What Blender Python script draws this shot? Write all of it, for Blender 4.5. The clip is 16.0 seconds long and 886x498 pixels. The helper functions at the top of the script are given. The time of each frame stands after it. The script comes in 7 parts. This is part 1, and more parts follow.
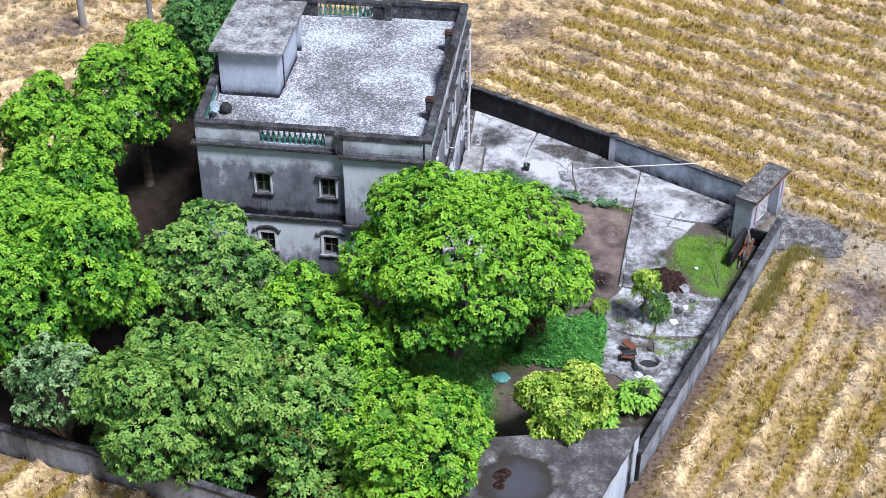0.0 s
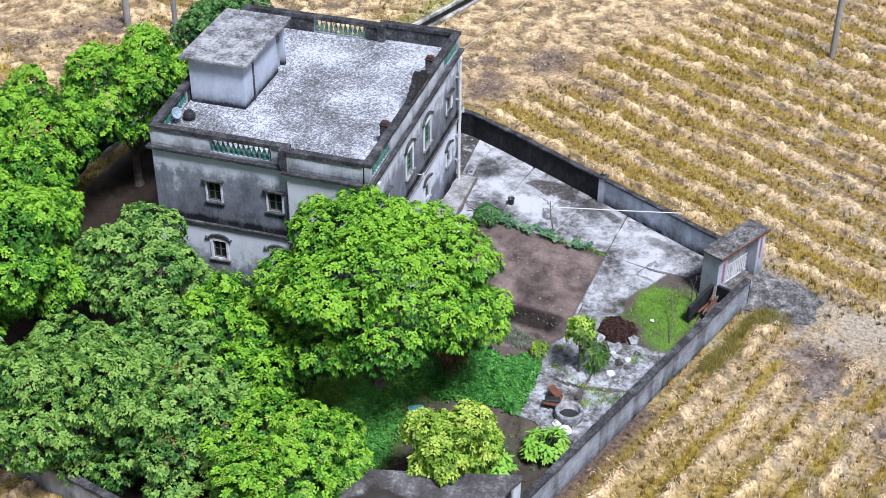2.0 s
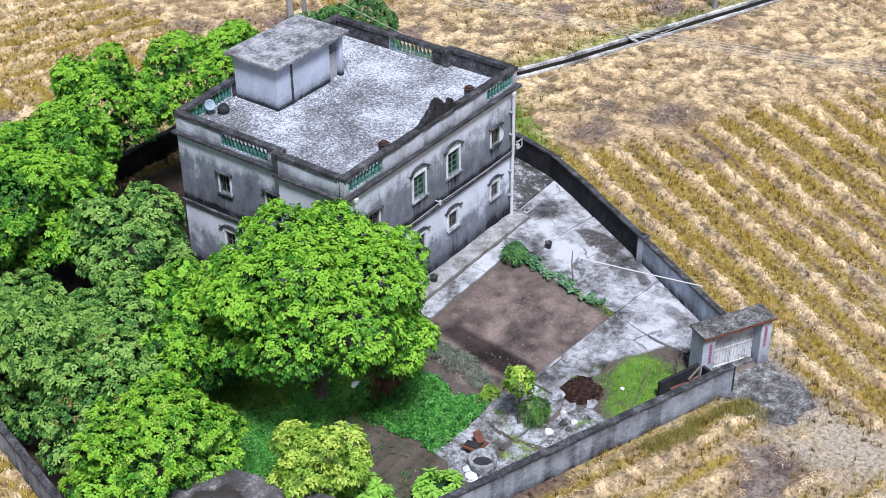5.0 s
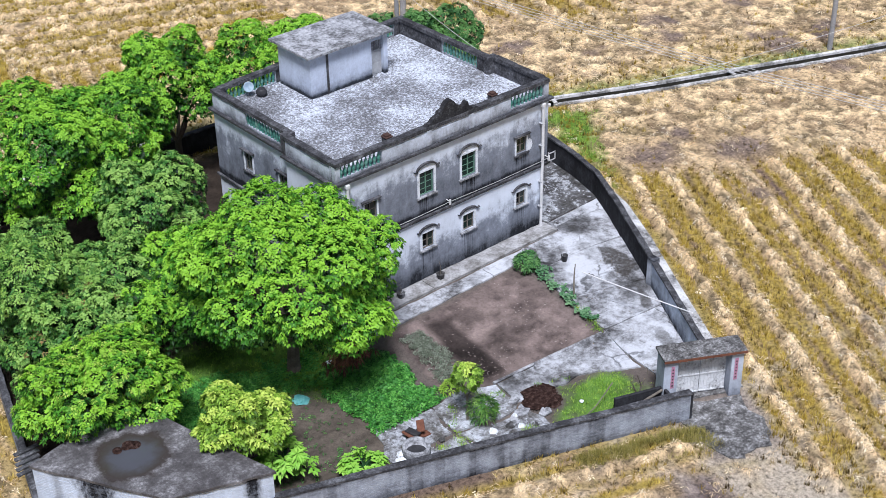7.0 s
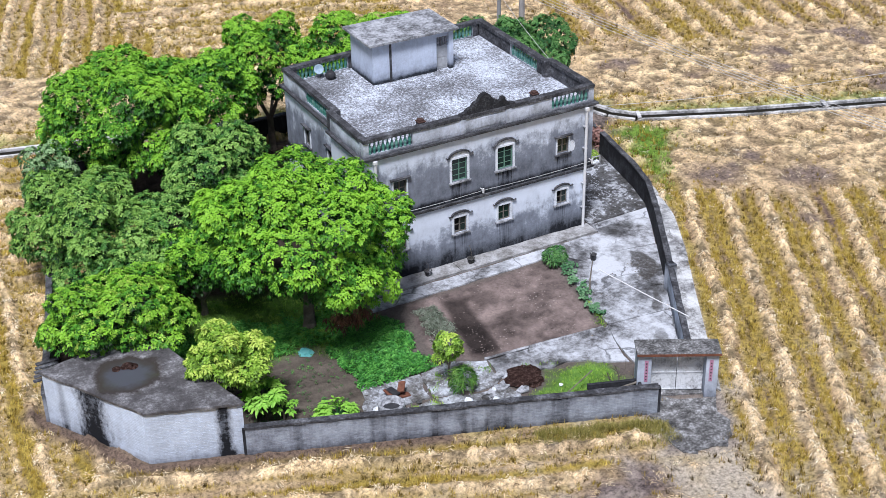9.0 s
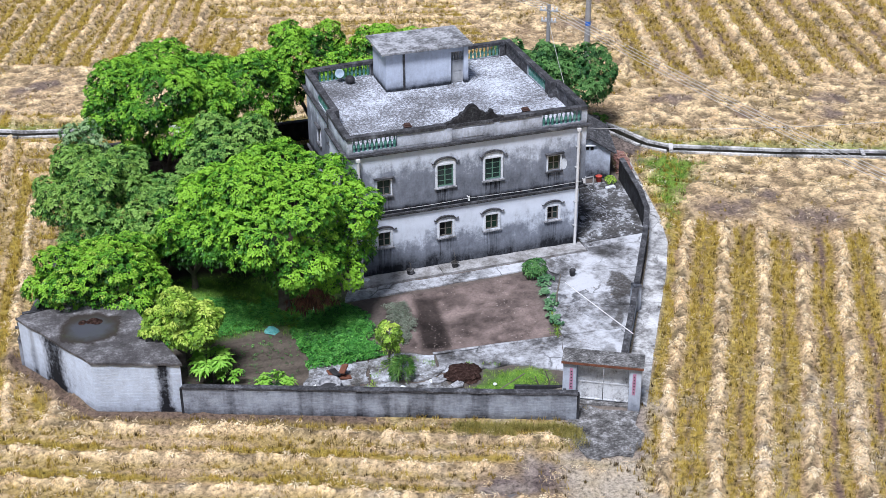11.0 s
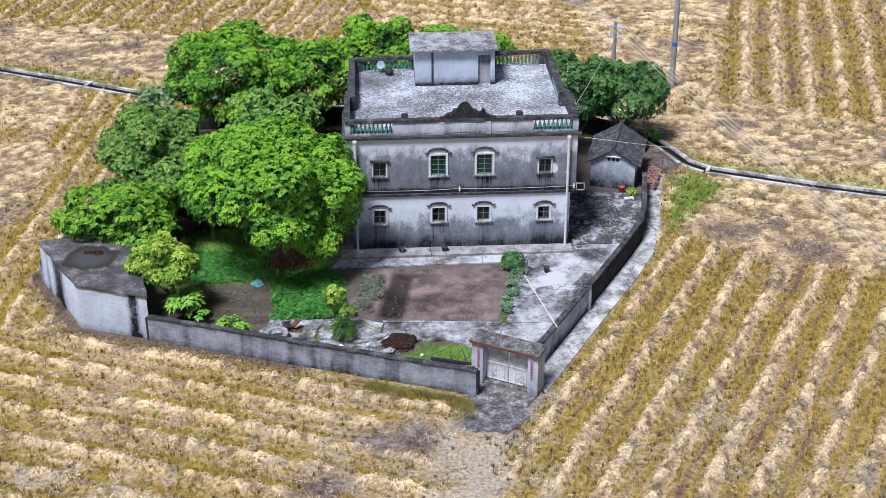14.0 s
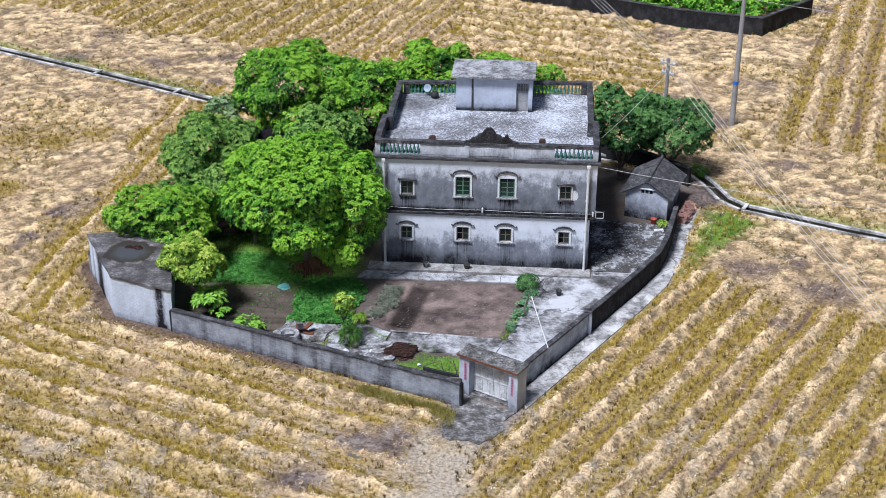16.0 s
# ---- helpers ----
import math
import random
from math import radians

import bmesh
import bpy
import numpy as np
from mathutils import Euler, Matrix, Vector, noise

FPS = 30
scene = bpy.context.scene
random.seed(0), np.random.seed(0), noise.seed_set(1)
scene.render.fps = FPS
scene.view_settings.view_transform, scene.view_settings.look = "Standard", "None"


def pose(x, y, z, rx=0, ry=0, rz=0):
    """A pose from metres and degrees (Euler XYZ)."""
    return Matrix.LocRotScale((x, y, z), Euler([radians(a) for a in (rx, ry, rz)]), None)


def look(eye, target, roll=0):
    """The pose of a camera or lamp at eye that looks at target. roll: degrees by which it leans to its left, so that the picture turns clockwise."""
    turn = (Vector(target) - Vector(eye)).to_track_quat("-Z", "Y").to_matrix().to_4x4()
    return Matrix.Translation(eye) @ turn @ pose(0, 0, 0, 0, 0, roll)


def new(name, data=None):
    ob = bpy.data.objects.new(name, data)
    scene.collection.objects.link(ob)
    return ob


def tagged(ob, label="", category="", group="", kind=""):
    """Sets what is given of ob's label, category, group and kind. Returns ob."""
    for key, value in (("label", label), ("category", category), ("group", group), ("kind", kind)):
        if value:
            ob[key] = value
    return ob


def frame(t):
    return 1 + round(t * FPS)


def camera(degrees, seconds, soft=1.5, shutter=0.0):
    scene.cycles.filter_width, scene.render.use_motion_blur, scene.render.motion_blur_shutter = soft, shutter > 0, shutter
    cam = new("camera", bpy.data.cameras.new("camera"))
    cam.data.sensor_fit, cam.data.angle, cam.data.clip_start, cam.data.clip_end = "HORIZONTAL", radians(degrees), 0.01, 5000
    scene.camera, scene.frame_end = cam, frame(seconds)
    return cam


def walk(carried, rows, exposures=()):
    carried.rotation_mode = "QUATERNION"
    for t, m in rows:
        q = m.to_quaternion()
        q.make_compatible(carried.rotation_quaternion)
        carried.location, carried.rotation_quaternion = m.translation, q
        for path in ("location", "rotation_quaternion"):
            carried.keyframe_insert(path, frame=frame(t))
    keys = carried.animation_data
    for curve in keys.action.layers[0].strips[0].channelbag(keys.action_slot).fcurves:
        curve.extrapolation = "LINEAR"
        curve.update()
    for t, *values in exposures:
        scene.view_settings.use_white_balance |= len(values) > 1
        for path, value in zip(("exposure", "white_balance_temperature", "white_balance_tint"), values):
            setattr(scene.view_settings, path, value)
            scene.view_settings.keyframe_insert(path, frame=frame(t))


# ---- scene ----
cam = camera(34.4, 16.0, soft=0.4)
PATH = [
    (0, (-50.154, -7.085, 38.203), (-48.537, -6.872, 37.046), 0.1),
    (0.5, (-49.467, -9.639, 38.205), (-47.858, -9.374, 37.046), 0.1),
    (1, (-48.794, -12.172, 38.176), (-47.194, -11.848, 37.021), 0.3),
    (1.5, (-48.031, -14.72, 38.107), (-46.439, -14.324, 36.964), 0.3),
    (2, (-47.127, -17.321, 38.045), (-45.55, -16.842, 36.912), 0.3),
    (2.5, (-46.141, -19.963, 37.971), (-44.59, -19.396, 36.842), 0.3),
    (3, (-44.972, -22.63, 37.949), (-43.45, -21.982, 36.824), 0.3),
    (3.5, (-43.64, -25.314, 37.945), (-42.153, -24.585, 36.823), 0.3),
    (4, (-42.151, -28.009, 37.921), (-40.706, -27.196, 36.804), 0.1),
    (4.5, (-40.601, -30.7, 37.875), (-39.201, -29.798, 36.768), -0.1),
    (4.7, (-39.942, -31.765, 37.85), (-38.562, -30.826, 36.747), -0.3),
    (6.8, (-32.637, -43.086, 37.045), (-31.505, -41.817, 35.991), -1.0),
    (7, (-32.003, -44.152, 37.018), (-30.899, -42.856, 35.968), -1.0),
    (7.5, (-30.586, -46.852, 36.916), (-29.55, -45.491, 35.879), -1.0),
    (8, (-29.21, -49.54, 36.818), (-28.232, -48.128, 35.794), -0.9),
    (8.5, (-27.706, -52.17, 36.755), (-26.791, -50.707, 35.744), -0.9),
    (8.7, (-26.912, -53.136, 36.736), (-26.036, -51.646, 35.729), -1.0),
    (10.8, (-16.969, -62.251, 36.28), (-16.393, -60.582, 35.339), -0.5),
    (11, (-15.953, -63.064, 36.291), (-15.408, -61.385, 35.351), -0.5),
    (11.5, (-13.235, -64.948, 36.414), (-12.768, -63.247, 35.473), -0.4),
    (12, (-10.433, -66.817, 36.561), (-10.05, -65.094, 35.622), -0.4),
    (12.5, (-7.555, -68.53, 36.825), (-7.241, -66.791, 35.888), -0.3),
    (13, (-4.741, -70.101, 37.193), (-4.488, -68.351, 36.259), -0.3),
    (13.5, (-1.991, -71.517, 37.632), (-1.818, -69.755, 36.7), -0.2),
    (14, (0.734, -72.751, 38.101), (0.836, -70.982, 37.173), -0.1),
    (14.5, (3.176, -73.739, 38.612), (3.217, -71.966, 37.688), 0.0),
    (15, (5.384, -74.488, 39.12), (5.365, -72.713, 38.197), 0.2),
    (15.5, (7.522, -75.314, 39.506), (7.441, -73.537, 38.592), 0.1),
    (16, (9.644, -76.126, 39.771), (9.501, -74.348, 38.867), 0.2),
]
EXPOSE = [(t, stops, 6000, 14) for t, stops in ((0.0, 0.22), (3.0, 0.16), (8.5, 0.12), (11.0, 0.12), (12.0, 0.07), (13.0, -0.06), (13.5, -0.03), (14.0, 0.06), (16.0, 0.06))]
walk(cam, [(t, look(eye, target, roll)) for t, eye, target, roll in PATH], EXPOSE)

# ---- sky and sun: bright overcast day ----
world = bpy.data.worlds.new("sky")
scene.world = world
world.use_nodes = True
wnt = world.node_tree
sky = wnt.nodes.new("ShaderNodeTexSky")
sky.sky_type = "NISHITA"
sky.sun_disc = False
sky.sun_elevation = radians(61)
sky.sun_rotation = radians(222)
sky.air_density, sky.dust_density, sky.ozone_density = 1.0, 3.0, 1.0
wnt.links.new(sky.outputs[0], wnt.nodes["Background"].inputs["Color"])
wnt.nodes["Background"].inputs["Strength"].default_value = 0.042
sun_data = bpy.data.lights.new("sun", "SUN")
sun_data.energy, sun_data.angle, sun_data.color = 4.0, radians(14), (0.99, 0.99, 1.0)
sun = new("sun", sun_data)
sun.matrix_world = look((-29, -35, 83), (0, 0, 0))


# ---- node helpers ----
def mat(name, rough=0.9, spec=0.3):
    m = bpy.data.materials.new(name)
    m.use_nodes = True
    b = m.node_tree.nodes["Principled BSDF"]
    b.inputs["Roughness"].default_value = rough
    b.inputs["Specular IOR Level"].default_value = spec
    return m, m.node_tree, b


def pos(nt, sx=1.0, sy=1.0, sz=1.0, local=False):
    if local:
        src = nt.nodes.new("ShaderNodeTexCoord").outputs["Object"]
    else:
        src = nt.nodes.new("ShaderNodeNewGeometry").outputs["Position"]
    v = nt.nodes.new("ShaderNodeVectorMath")
    v.operation = "MULTIPLY"
    v.inputs[1].default_value = (sx, sy, sz)
    nt.links.new(src, v.inputs[0])
    return v.outputs[0]


def tex(nt, vec, scale, detail=5.0, rough=0.6):
    n = nt.nodes.new("ShaderNodeTexNoise")
    n.inputs["Scale"].default_value, n.inputs["Detail"].default_value, n.inputs["Roughness"].default_value = scale, detail, rough
    nt.links.new(vec, n.inputs["Vector"])
    return n.outputs["Fac"]


def put(nt, sock, value):
    if isinstance(value, bpy.types.NodeSocket):
        nt.links.new(value, sock)
    else:
        sock.default_value = value


def calc(nt, op, a, b=0.0, clamp=False):
    n = nt.nodes.new("ShaderNodeMath")
    n.operation, n.use_clamp = op, clamp
    put(nt, n.inputs[0], a)
    put(nt, n.inputs[1], b)
    return n.outputs[0]


def ramp(nt, fac, stops):
    n = nt.nodes.new("ShaderNodeValToRGB")
    els = n.color_ramp.elements
    while len(els) < len(stops):
        els.new(0.5)
    for e, (p, c) in zip(els, stops):
        e.position = p
        e.color = (*c, 1.0) if isinstance(c, tuple) else (c, c, c, 1.0)
    put(nt, n.inputs[0], fac)
    return n.outputs[0]


def mixc(nt, fac, a, b, blend="MIX"):
    n = nt.nodes.new("ShaderNodeMix")
    n.data_type, n.blend_type = "RGBA", blend
    put(nt, n.inputs[0], fac)
    put(nt, n.inputs[6], (*a, 1.0) if isinstance(a, tuple) else a)
    put(nt, n.inputs[7], (*b, 1.0) if isinstance(b, tuple) else b)
    return n.outputs[2]


def bumped(nt, b, height, strength=0.5, dist=0.03):
    n = nt.nodes.new("ShaderNodeBump")
    n.inputs["Strength"].default_value, n.inputs["Distance"].default_value = strength, dist
    nt.links.new(height, n.inputs["Height"])
    nt.links.new(n.outputs[0], b.inputs["Normal"])


def mottled(name, stops, scale=1.5, fine=14.0, rough=0.9, spec=0.3, grain=0.35, bump=0.4, dist=0.02, stretch=(1, 1, 1), local=False):
    """A worn surface: large patches through a ramp, fine grain over them, relief."""
    m, nt, b = mat(name, rough, spec)
    p = pos(nt, *stretch, local=local)
    big, small = tex(nt, p, scale, 6, 0.65), tex(nt, p, fine, 4, 0.7)
    fac = calc(nt, "ADD", calc(nt, "MULTIPLY", big, 1 - grain), calc(nt, "MULTIPLY", small, grain))
    nt.links.new(ramp(nt, fac, stops), b.inputs["Base Color"])
    bumped(nt, b, small, bump, dist)
    return m


def zfac(nt, lo, hi):
    sep = nt.nodes.new("ShaderNodeSeparateXYZ")
    nt.links.new(nt.nodes.new("ShaderNodeNewGeometry").outputs["Position"], sep.inputs[0])
    n = nt.nodes.new("ShaderNodeMapRange")
    n.inputs[1].default_value, n.inputs[2].default_value = lo, hi
    nt.links.new(sep.outputs[2], n.inputs[0])
    return n.outputs[0]


def mouldy(name, lo, hi, profile, light, mid, dark, streak=0.3, blotch=0.9, bands=0.0, island=0.0, drips=0.22, crisp=False, grit=0.42):
    """Lime-washed plaster with black mould: the profile gives how much of it grows at each height; blotches and runs break it up."""
    m, nt, b = mat(name, 0.92, 0.2)
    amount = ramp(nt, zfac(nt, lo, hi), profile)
    runs = tex(nt, pos(nt, 1.6, 1.6, 0.7), 1.4, 6, 0.68)
    spots = tex(nt, pos(nt), 0.8, 9, 0.7)
    fine = tex(nt, pos(nt), 9.0, 5, 0.75)
    thin = tex(nt, pos(nt, 6.0, 6.0, 0.8), 1.5, 5, 0.7)
    amount = calc(nt, "ADD", amount, calc(nt, "MULTIPLY", calc(nt, "SUBTRACT", thin, 0.5), drips))
    f = calc(nt, "ADD", amount, calc(nt, "MULTIPLY", calc(nt, "SUBTRACT", runs, 0.5), streak))
    f = calc(nt, "ADD", f, calc(nt, "MULTIPLY", calc(nt, "SUBTRACT", spots, 0.5), blotch))
    f = calc(nt, "ADD", f, calc(nt, "MULTIPLY", calc(nt, "SUBTRACT", fine, 0.5), grit))
    if bands:
        n = tex(nt, pos(nt, 1.0, 1.0, 0.05), 0.42, 4, 0.7)
        f = calc(nt, "ADD", f, calc(nt, "MULTIPLY", ramp(nt, n, [(0.50, 0.0), (0.60, 1.0)]), bands))
    if island:
        isl = nt.nodes.new("ShaderNodeNewGeometry").outputs["Random Per Island"]
        isl = calc(nt, "FRACT", calc(nt, "ADD", isl, nt.nodes.new("ShaderNodeObjectInfo").outputs["Random"]))
        f = calc(nt, "ADD", f, calc(nt, "MULTIPLY", calc(nt, "SUBTRACT", calc(nt, "POWER", isl, 2.0), 0.3), island))
    f = calc(nt, "ADD", f, 0.0, True)
    if crisp:
        grey = tuple(1.25 * c for c in mid)
        stops = [(0.0, light), (0.24, tuple(0.86 * c for c in light)), (0.36, tuple(0.35 * a + 0.65 * c for a, c in zip(light, grey))), (0.46, grey), (0.72, tuple(0.72 * c for c in mid)), (1.0, dark)]
    nt.links.new(ramp(nt, f, stops if crisp else [(0.0, light), (0.3, tuple(0.55 * a + 0.45 * c for a, c in zip(light, mid))), (0.6, mid), (1.0, dark)]), b.inputs["Base Color"])
    bumped(nt, b, fine, 0.35, 0.02)
    return m


def foliage(name, dark, base, young, trans=0.12, rough=0.55):
    """Leaves: tone per cluster, small change per leaf, some light through them."""
    m, nt, b = mat(name, rough, 0.35)
    at = nt.nodes.new("ShaderNodeAttribute")
    at.attribute_name = "tone"
    isl = nt.nodes.new("ShaderNodeNewGeometry").outputs["Random Per Island"]
    f = calc(nt, "ADD", at.outputs["Fac"], calc(nt, "MULTIPLY", calc(nt, "SUBTRACT", isl, 0.5), 0.3), True)
    col = ramp(nt, f, [(0.0, dark), (0.5, base), (1.0, young)])
    nt.links.new(col, b.inputs["Base Color"])
    tr = nt.nodes.new("ShaderNodeBsdfTranslucent")
    nt.links.new(col, tr.inputs["Color"])
    mx = nt.nodes.new("ShaderNodeMixShader")
    mx.inputs[0].default_value = trans
    nt.links.new(b.outputs[0], mx.inputs[1])
    nt.links.new(tr.outputs[0], mx.inputs[2])
    nt.links.new(mx.outputs[0], nt.nodes["Material Output"].inputs["Surface"])
    return m


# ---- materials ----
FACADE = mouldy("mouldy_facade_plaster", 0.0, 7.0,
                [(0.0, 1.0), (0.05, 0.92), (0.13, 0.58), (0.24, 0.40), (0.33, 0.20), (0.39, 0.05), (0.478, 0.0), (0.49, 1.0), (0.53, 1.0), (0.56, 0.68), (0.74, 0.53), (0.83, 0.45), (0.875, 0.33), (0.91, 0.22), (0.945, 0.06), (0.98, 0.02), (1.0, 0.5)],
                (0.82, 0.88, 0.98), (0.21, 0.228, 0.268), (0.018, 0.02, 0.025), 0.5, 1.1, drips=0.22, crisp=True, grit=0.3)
FACADE_PALE = mouldy("paler_facade_plaster", 3.4, 7.0, [(0.0, 0.95), (0.08, 0.62), (0.3, 0.38), (0.6, 0.28), (0.8, 0.14), (0.9, 0.03), (1.0, 0.3)], (0.80, 0.85, 0.94), (0.24, 0.255, 0.29), (0.018, 0.02, 0.025), 0.45, 0.7, drips=0.3, crisp=True, grit=0.2)
PARAPET = mouldy("mouldy_parapet_plaster", 6.9, 8.0, [(0.0, 1.0), (0.2, 0.45), (0.6, 0.22), (0.85, 0.34), (1.0, 0.95)],
                 (0.74, 0.79, 0.89), (0.19, 0.20, 0.225), (0.022, 0.023, 0.027), 0.6, 1.35)
HUTWALL = mouldy("mouldy_hut_plaster", 7.1, 9.5, [(0.0, 1.1), (0.06, 1.0), (0.13, 0.6), (0.25, 0.3), (0.55, 0.14), (0.85, 0.22), (0.95, 0.45), (1.0, 0.8)],
                 (0.69, 0.76, 0.89), (0.29, 0.32, 0.385), (0.03, 0.035, 0.043), 0.4, 0.9)
CAP = mottled("dark_weathered_cement", [(0.32, (0.012, 0.012, 0.013)), (0.48, (0.05, 0.05, 0.055)), (0.58, (0.12, 0.122, 0.132)), (0.70, (0.28, 0.29, 0.315))], 1.6, 9, grain=0.45)
SLAB = mottled("weathered_roof_slab", [(0.36, (0.06, 0.06, 0.062)), (0.46, (0.20, 0.204, 0.215)), (0.53, (0.38, 0.388, 0.41)), (0.64, (0.58, 0.59, 0.62))], 1.3, 7, grain=0.45)
WHITEWASH = mottled("old_whitewash", [(0.31, (0.20, 0.205, 0.22)), (0.40, (0.56, 0.585, 0.62)), (0.50, (0.80, 0.835, 0.88))], 2.6, 12, grain=0.45)
PIPE = mottled("white_plastic_pipe", [(0.3, (0.62, 0.62, 0.62)), (0.6, (0.82, 0.82, 0.82))], 2.0, 12, 0.45, 0.5, 0.3, 0.05)
GLAZE = mottled("green_glazed_ceramic", [(0.3, (0.03, 0.10, 0.085)), (0.48, (0.07, 0.24, 0.20)), (0.68, (0.34, 0.50, 0.45))], 3.0, 16, 0.4, 0.5)
GREENFRAME = mottled("faded_green_paint", [(0.3, (0.05, 0.13, 0.09)), (0.6, (0.16, 0.30, 0.22))], 3, 16, 0.6)
BROWNFRAME = mottled("old_brown_wood", [(0.3, (0.06, 0.055, 0.05)), (0.6, (0.22, 0.20, 0.17))], 3, 16, 0.7)
def cracked(name, stops, big, crack, speck=0.5, rough=0.85, grain=1.0):
    """Cast concrete: broad stains, worn blotches, hairline cracks and grit."""
    m, nt, b = mat(name, rough, 0.3)
    p = pos(nt)
    n1, n2, n3 = tex(nt, p, big, 5, 0.62), tex(nt, p, 3.2, 9, 0.78), tex(nt, p, 11.0, 5, 0.75)
    f = calc(nt, "ADD", calc(nt, "ADD", calc(nt, "MULTIPLY", n1, 1.03 - 0.48 * grain), calc(nt, "MULTIPLY", n2, 0.33 * grain)), calc(nt, "MULTIPLY", n3, 0.15 * grain))
    col = ramp(nt, f, stops)
    vor = nt.nodes.new("ShaderNodeTexVoronoi")
    vor.feature = "DISTANCE_TO_EDGE"
    vor.inputs["Scale"].default_value = crack
    warp = nt.nodes.new("ShaderNodeVectorMath")
    warp.operation = "ADD"
    nt.links.new(p, warp.inputs[0])
    sc = nt.nodes.new("ShaderNodeTexNoise")
    sc.inputs["Scale"].default_value, sc.inputs["Detail"].default_value = 0.9, 5
    nt.links.new(p, sc.inputs["Vector"])
    nt.links.new(sc.outputs["Color"], warp.inputs[1])
    nt.links.new(warp.outputs[0], vor.inputs["Vector"])
    line = ramp(nt, vor.outputs["Distance"], [(0.0, 0.3), (0.005, 0.5), (0.011, 1.0)])
    line = mixc(nt, ramp(nt, n1, [(0.46, 0.0), (0.56, 1.0)]), (1.0, 1.0, 1.0), line)
    col = mixc(nt, 1.0, col, line, "MULTIPLY")
    col = mixc(nt, speck, col, ramp(nt, n3, [(0.3, 0.45), (0.5, 1.0), (0.7, 1.2)]), "MULTIPLY")
    stain = ramp(nt, tex(nt, p, 0.3, 9, 0.72), [(0.47, 0.0), (0.52, 0.7), (0.60, 1.0)])
    flake = ramp(nt, n2, [(0.42, 1.0), (0.56, 0.25)])
    col = mixc(nt, calc(nt, "MULTIPLY", stain, flake), col, mixc(nt, 1.0, col, (0.36, 0.345, 0.335), "MULTIPLY"))
    nt.links.new(col, b.inputs["Base Color"])
    bumped(nt, b, n3, 0.35, 0.02)
    return m


CONCRETE = cracked("worn_yard_concrete", [(0.37, (0.06, 0.058, 0.056)), (0.44, (0.18, 0.182, 0.19)), (0.485, (0.36, 0.368, 0.385)), (0.55, (0.60, 0.62, 0.66))], 0.36, 0.22, 0.2, 0.6, 0.55)
OLDCONCRETE = cracked("dirty_concrete", [(0.38, (0.03, 0.029, 0.027)), (0.47, (0.085, 0.083, 0.08)), (0.54, (0.15, 0.15, 0.155)), (0.58, (0.5, 0.52, 0.55))], 0.9, 0.6, 0.9)
BROKEN = cracked("broken_grey_concrete", [(0.38, (0.05, 0.046, 0.04)), (0.45, (0.15, 0.145, 0.14)), (0.50, (0.28, 0.285, 0.295)), (0.58, (0.56, 0.59, 0.64))], 0.9, 0.7, 0.8)
DARKCONCRETE = mottled("dark_trodden_concrete", [(0.37, (0.03, 0.029, 0.029)), (0.47, (0.10, 0.097, 0.095)), (0.55, (0.22, 0.217, 0.215)), (0.62, (0.46, 0.46, 0.47))], 1.7, 10, grain=0.45)
RUST = mottled("rusty_iron", [(0.3, (0.07, 0.03, 0.02)), (0.6, (0.22, 0.09, 0.055))], 4, 18, 0.85)
WOOD = mottled("grey_dead_wood", [(0.3, (0.08, 0.07, 0.06)), (0.65, (0.26, 0.23, 0.19))], 3, 18, 0.9)
BARK = mottled("bark", [(0.3, (0.06, 0.05, 0.04)), (0.65, (0.20, 0.17, 0.14))], 3, 14, 0.95)
BLACKPLASTIC = mottled("black_plastic", [(0.3, (0.018, 0.018, 0.02)), (0.7, (0.06, 0.06, 0.065))], 3, 15, 0.5)
TILE = mottled("grey_clay_roof_tile", [(0.34, (0.022, 0.022, 0.025)), (0.5, (0.07, 0.071, 0.077)), (0.66, (0.22, 0.225, 0.24))], 2.4, 10, grain=0.45)
RED = mottled("faded_pink_paper", [(0.3, (0.40, 0.14, 0.25)), (0.7, (0.58, 0.34, 0.44))], 3, 14, 0.8)
TEAL = mottled("teal_plastic_sheet", [(0.3, (0.08, 0.42, 0.42)), (0.7, (0.30, 0.65, 0.62))], 4, 15, 0.5)
BLUE = mottled("blue_sign_paint", [(0.3, (0.02, 0.12, 0.55)), (0.7, (0.06, 0.22, 0.72))], 4, 15, 0.5)
POLE = mottled("spun_concrete_pole", [(0.3, (0.22, 0.22, 0.225)), (0.7, (0.42, 0.42, 0.43))], 1.5, 12)
WIRE = mottled("aluminium_cable", [(0.3, (0.45, 0.45, 0.46)), (0.7, (0.7, 0.7, 0.7))], 3, 15, 0.5)
GALV = mottled("galvanised_steel", [(0.3, (0.35, 0.36, 0.37)), (0.7, (0.55, 0.56, 0.58))], 4, 15, 0.45, 0.5)
MANURE = mottled("dark_compost", [(0.36, (0.012, 0.007, 0.006)), (0.5, (0.04, 0.022, 0.018)), (0.64, (0.13, 0.08, 0.065))], 6, 22, 1.0, 0.1, 0.4, 1.0, 0.05)
BRICK = mottled("grey_washed_brick", [(0.3, (0.14, 0.14, 0.145)), (0.5, (0.34, 0.345, 0.36)), (0.7, (0.56, 0.57, 0.6))], 0.9, 8, 0.92)
WALLGREY = mouldy("boundary_wall_plaster", 0.0, 1.45, [(0.0, 0.7), (0.2, 0.42), (0.5, 0.3), (0.8, 0.4), (1.0, 0.9)],
                  (0.46, 0.50, 0.57), (0.17, 0.182, 0.21), (0.020, 0.021, 0.025), 0.6, 1.1, 0.3, 0.14)
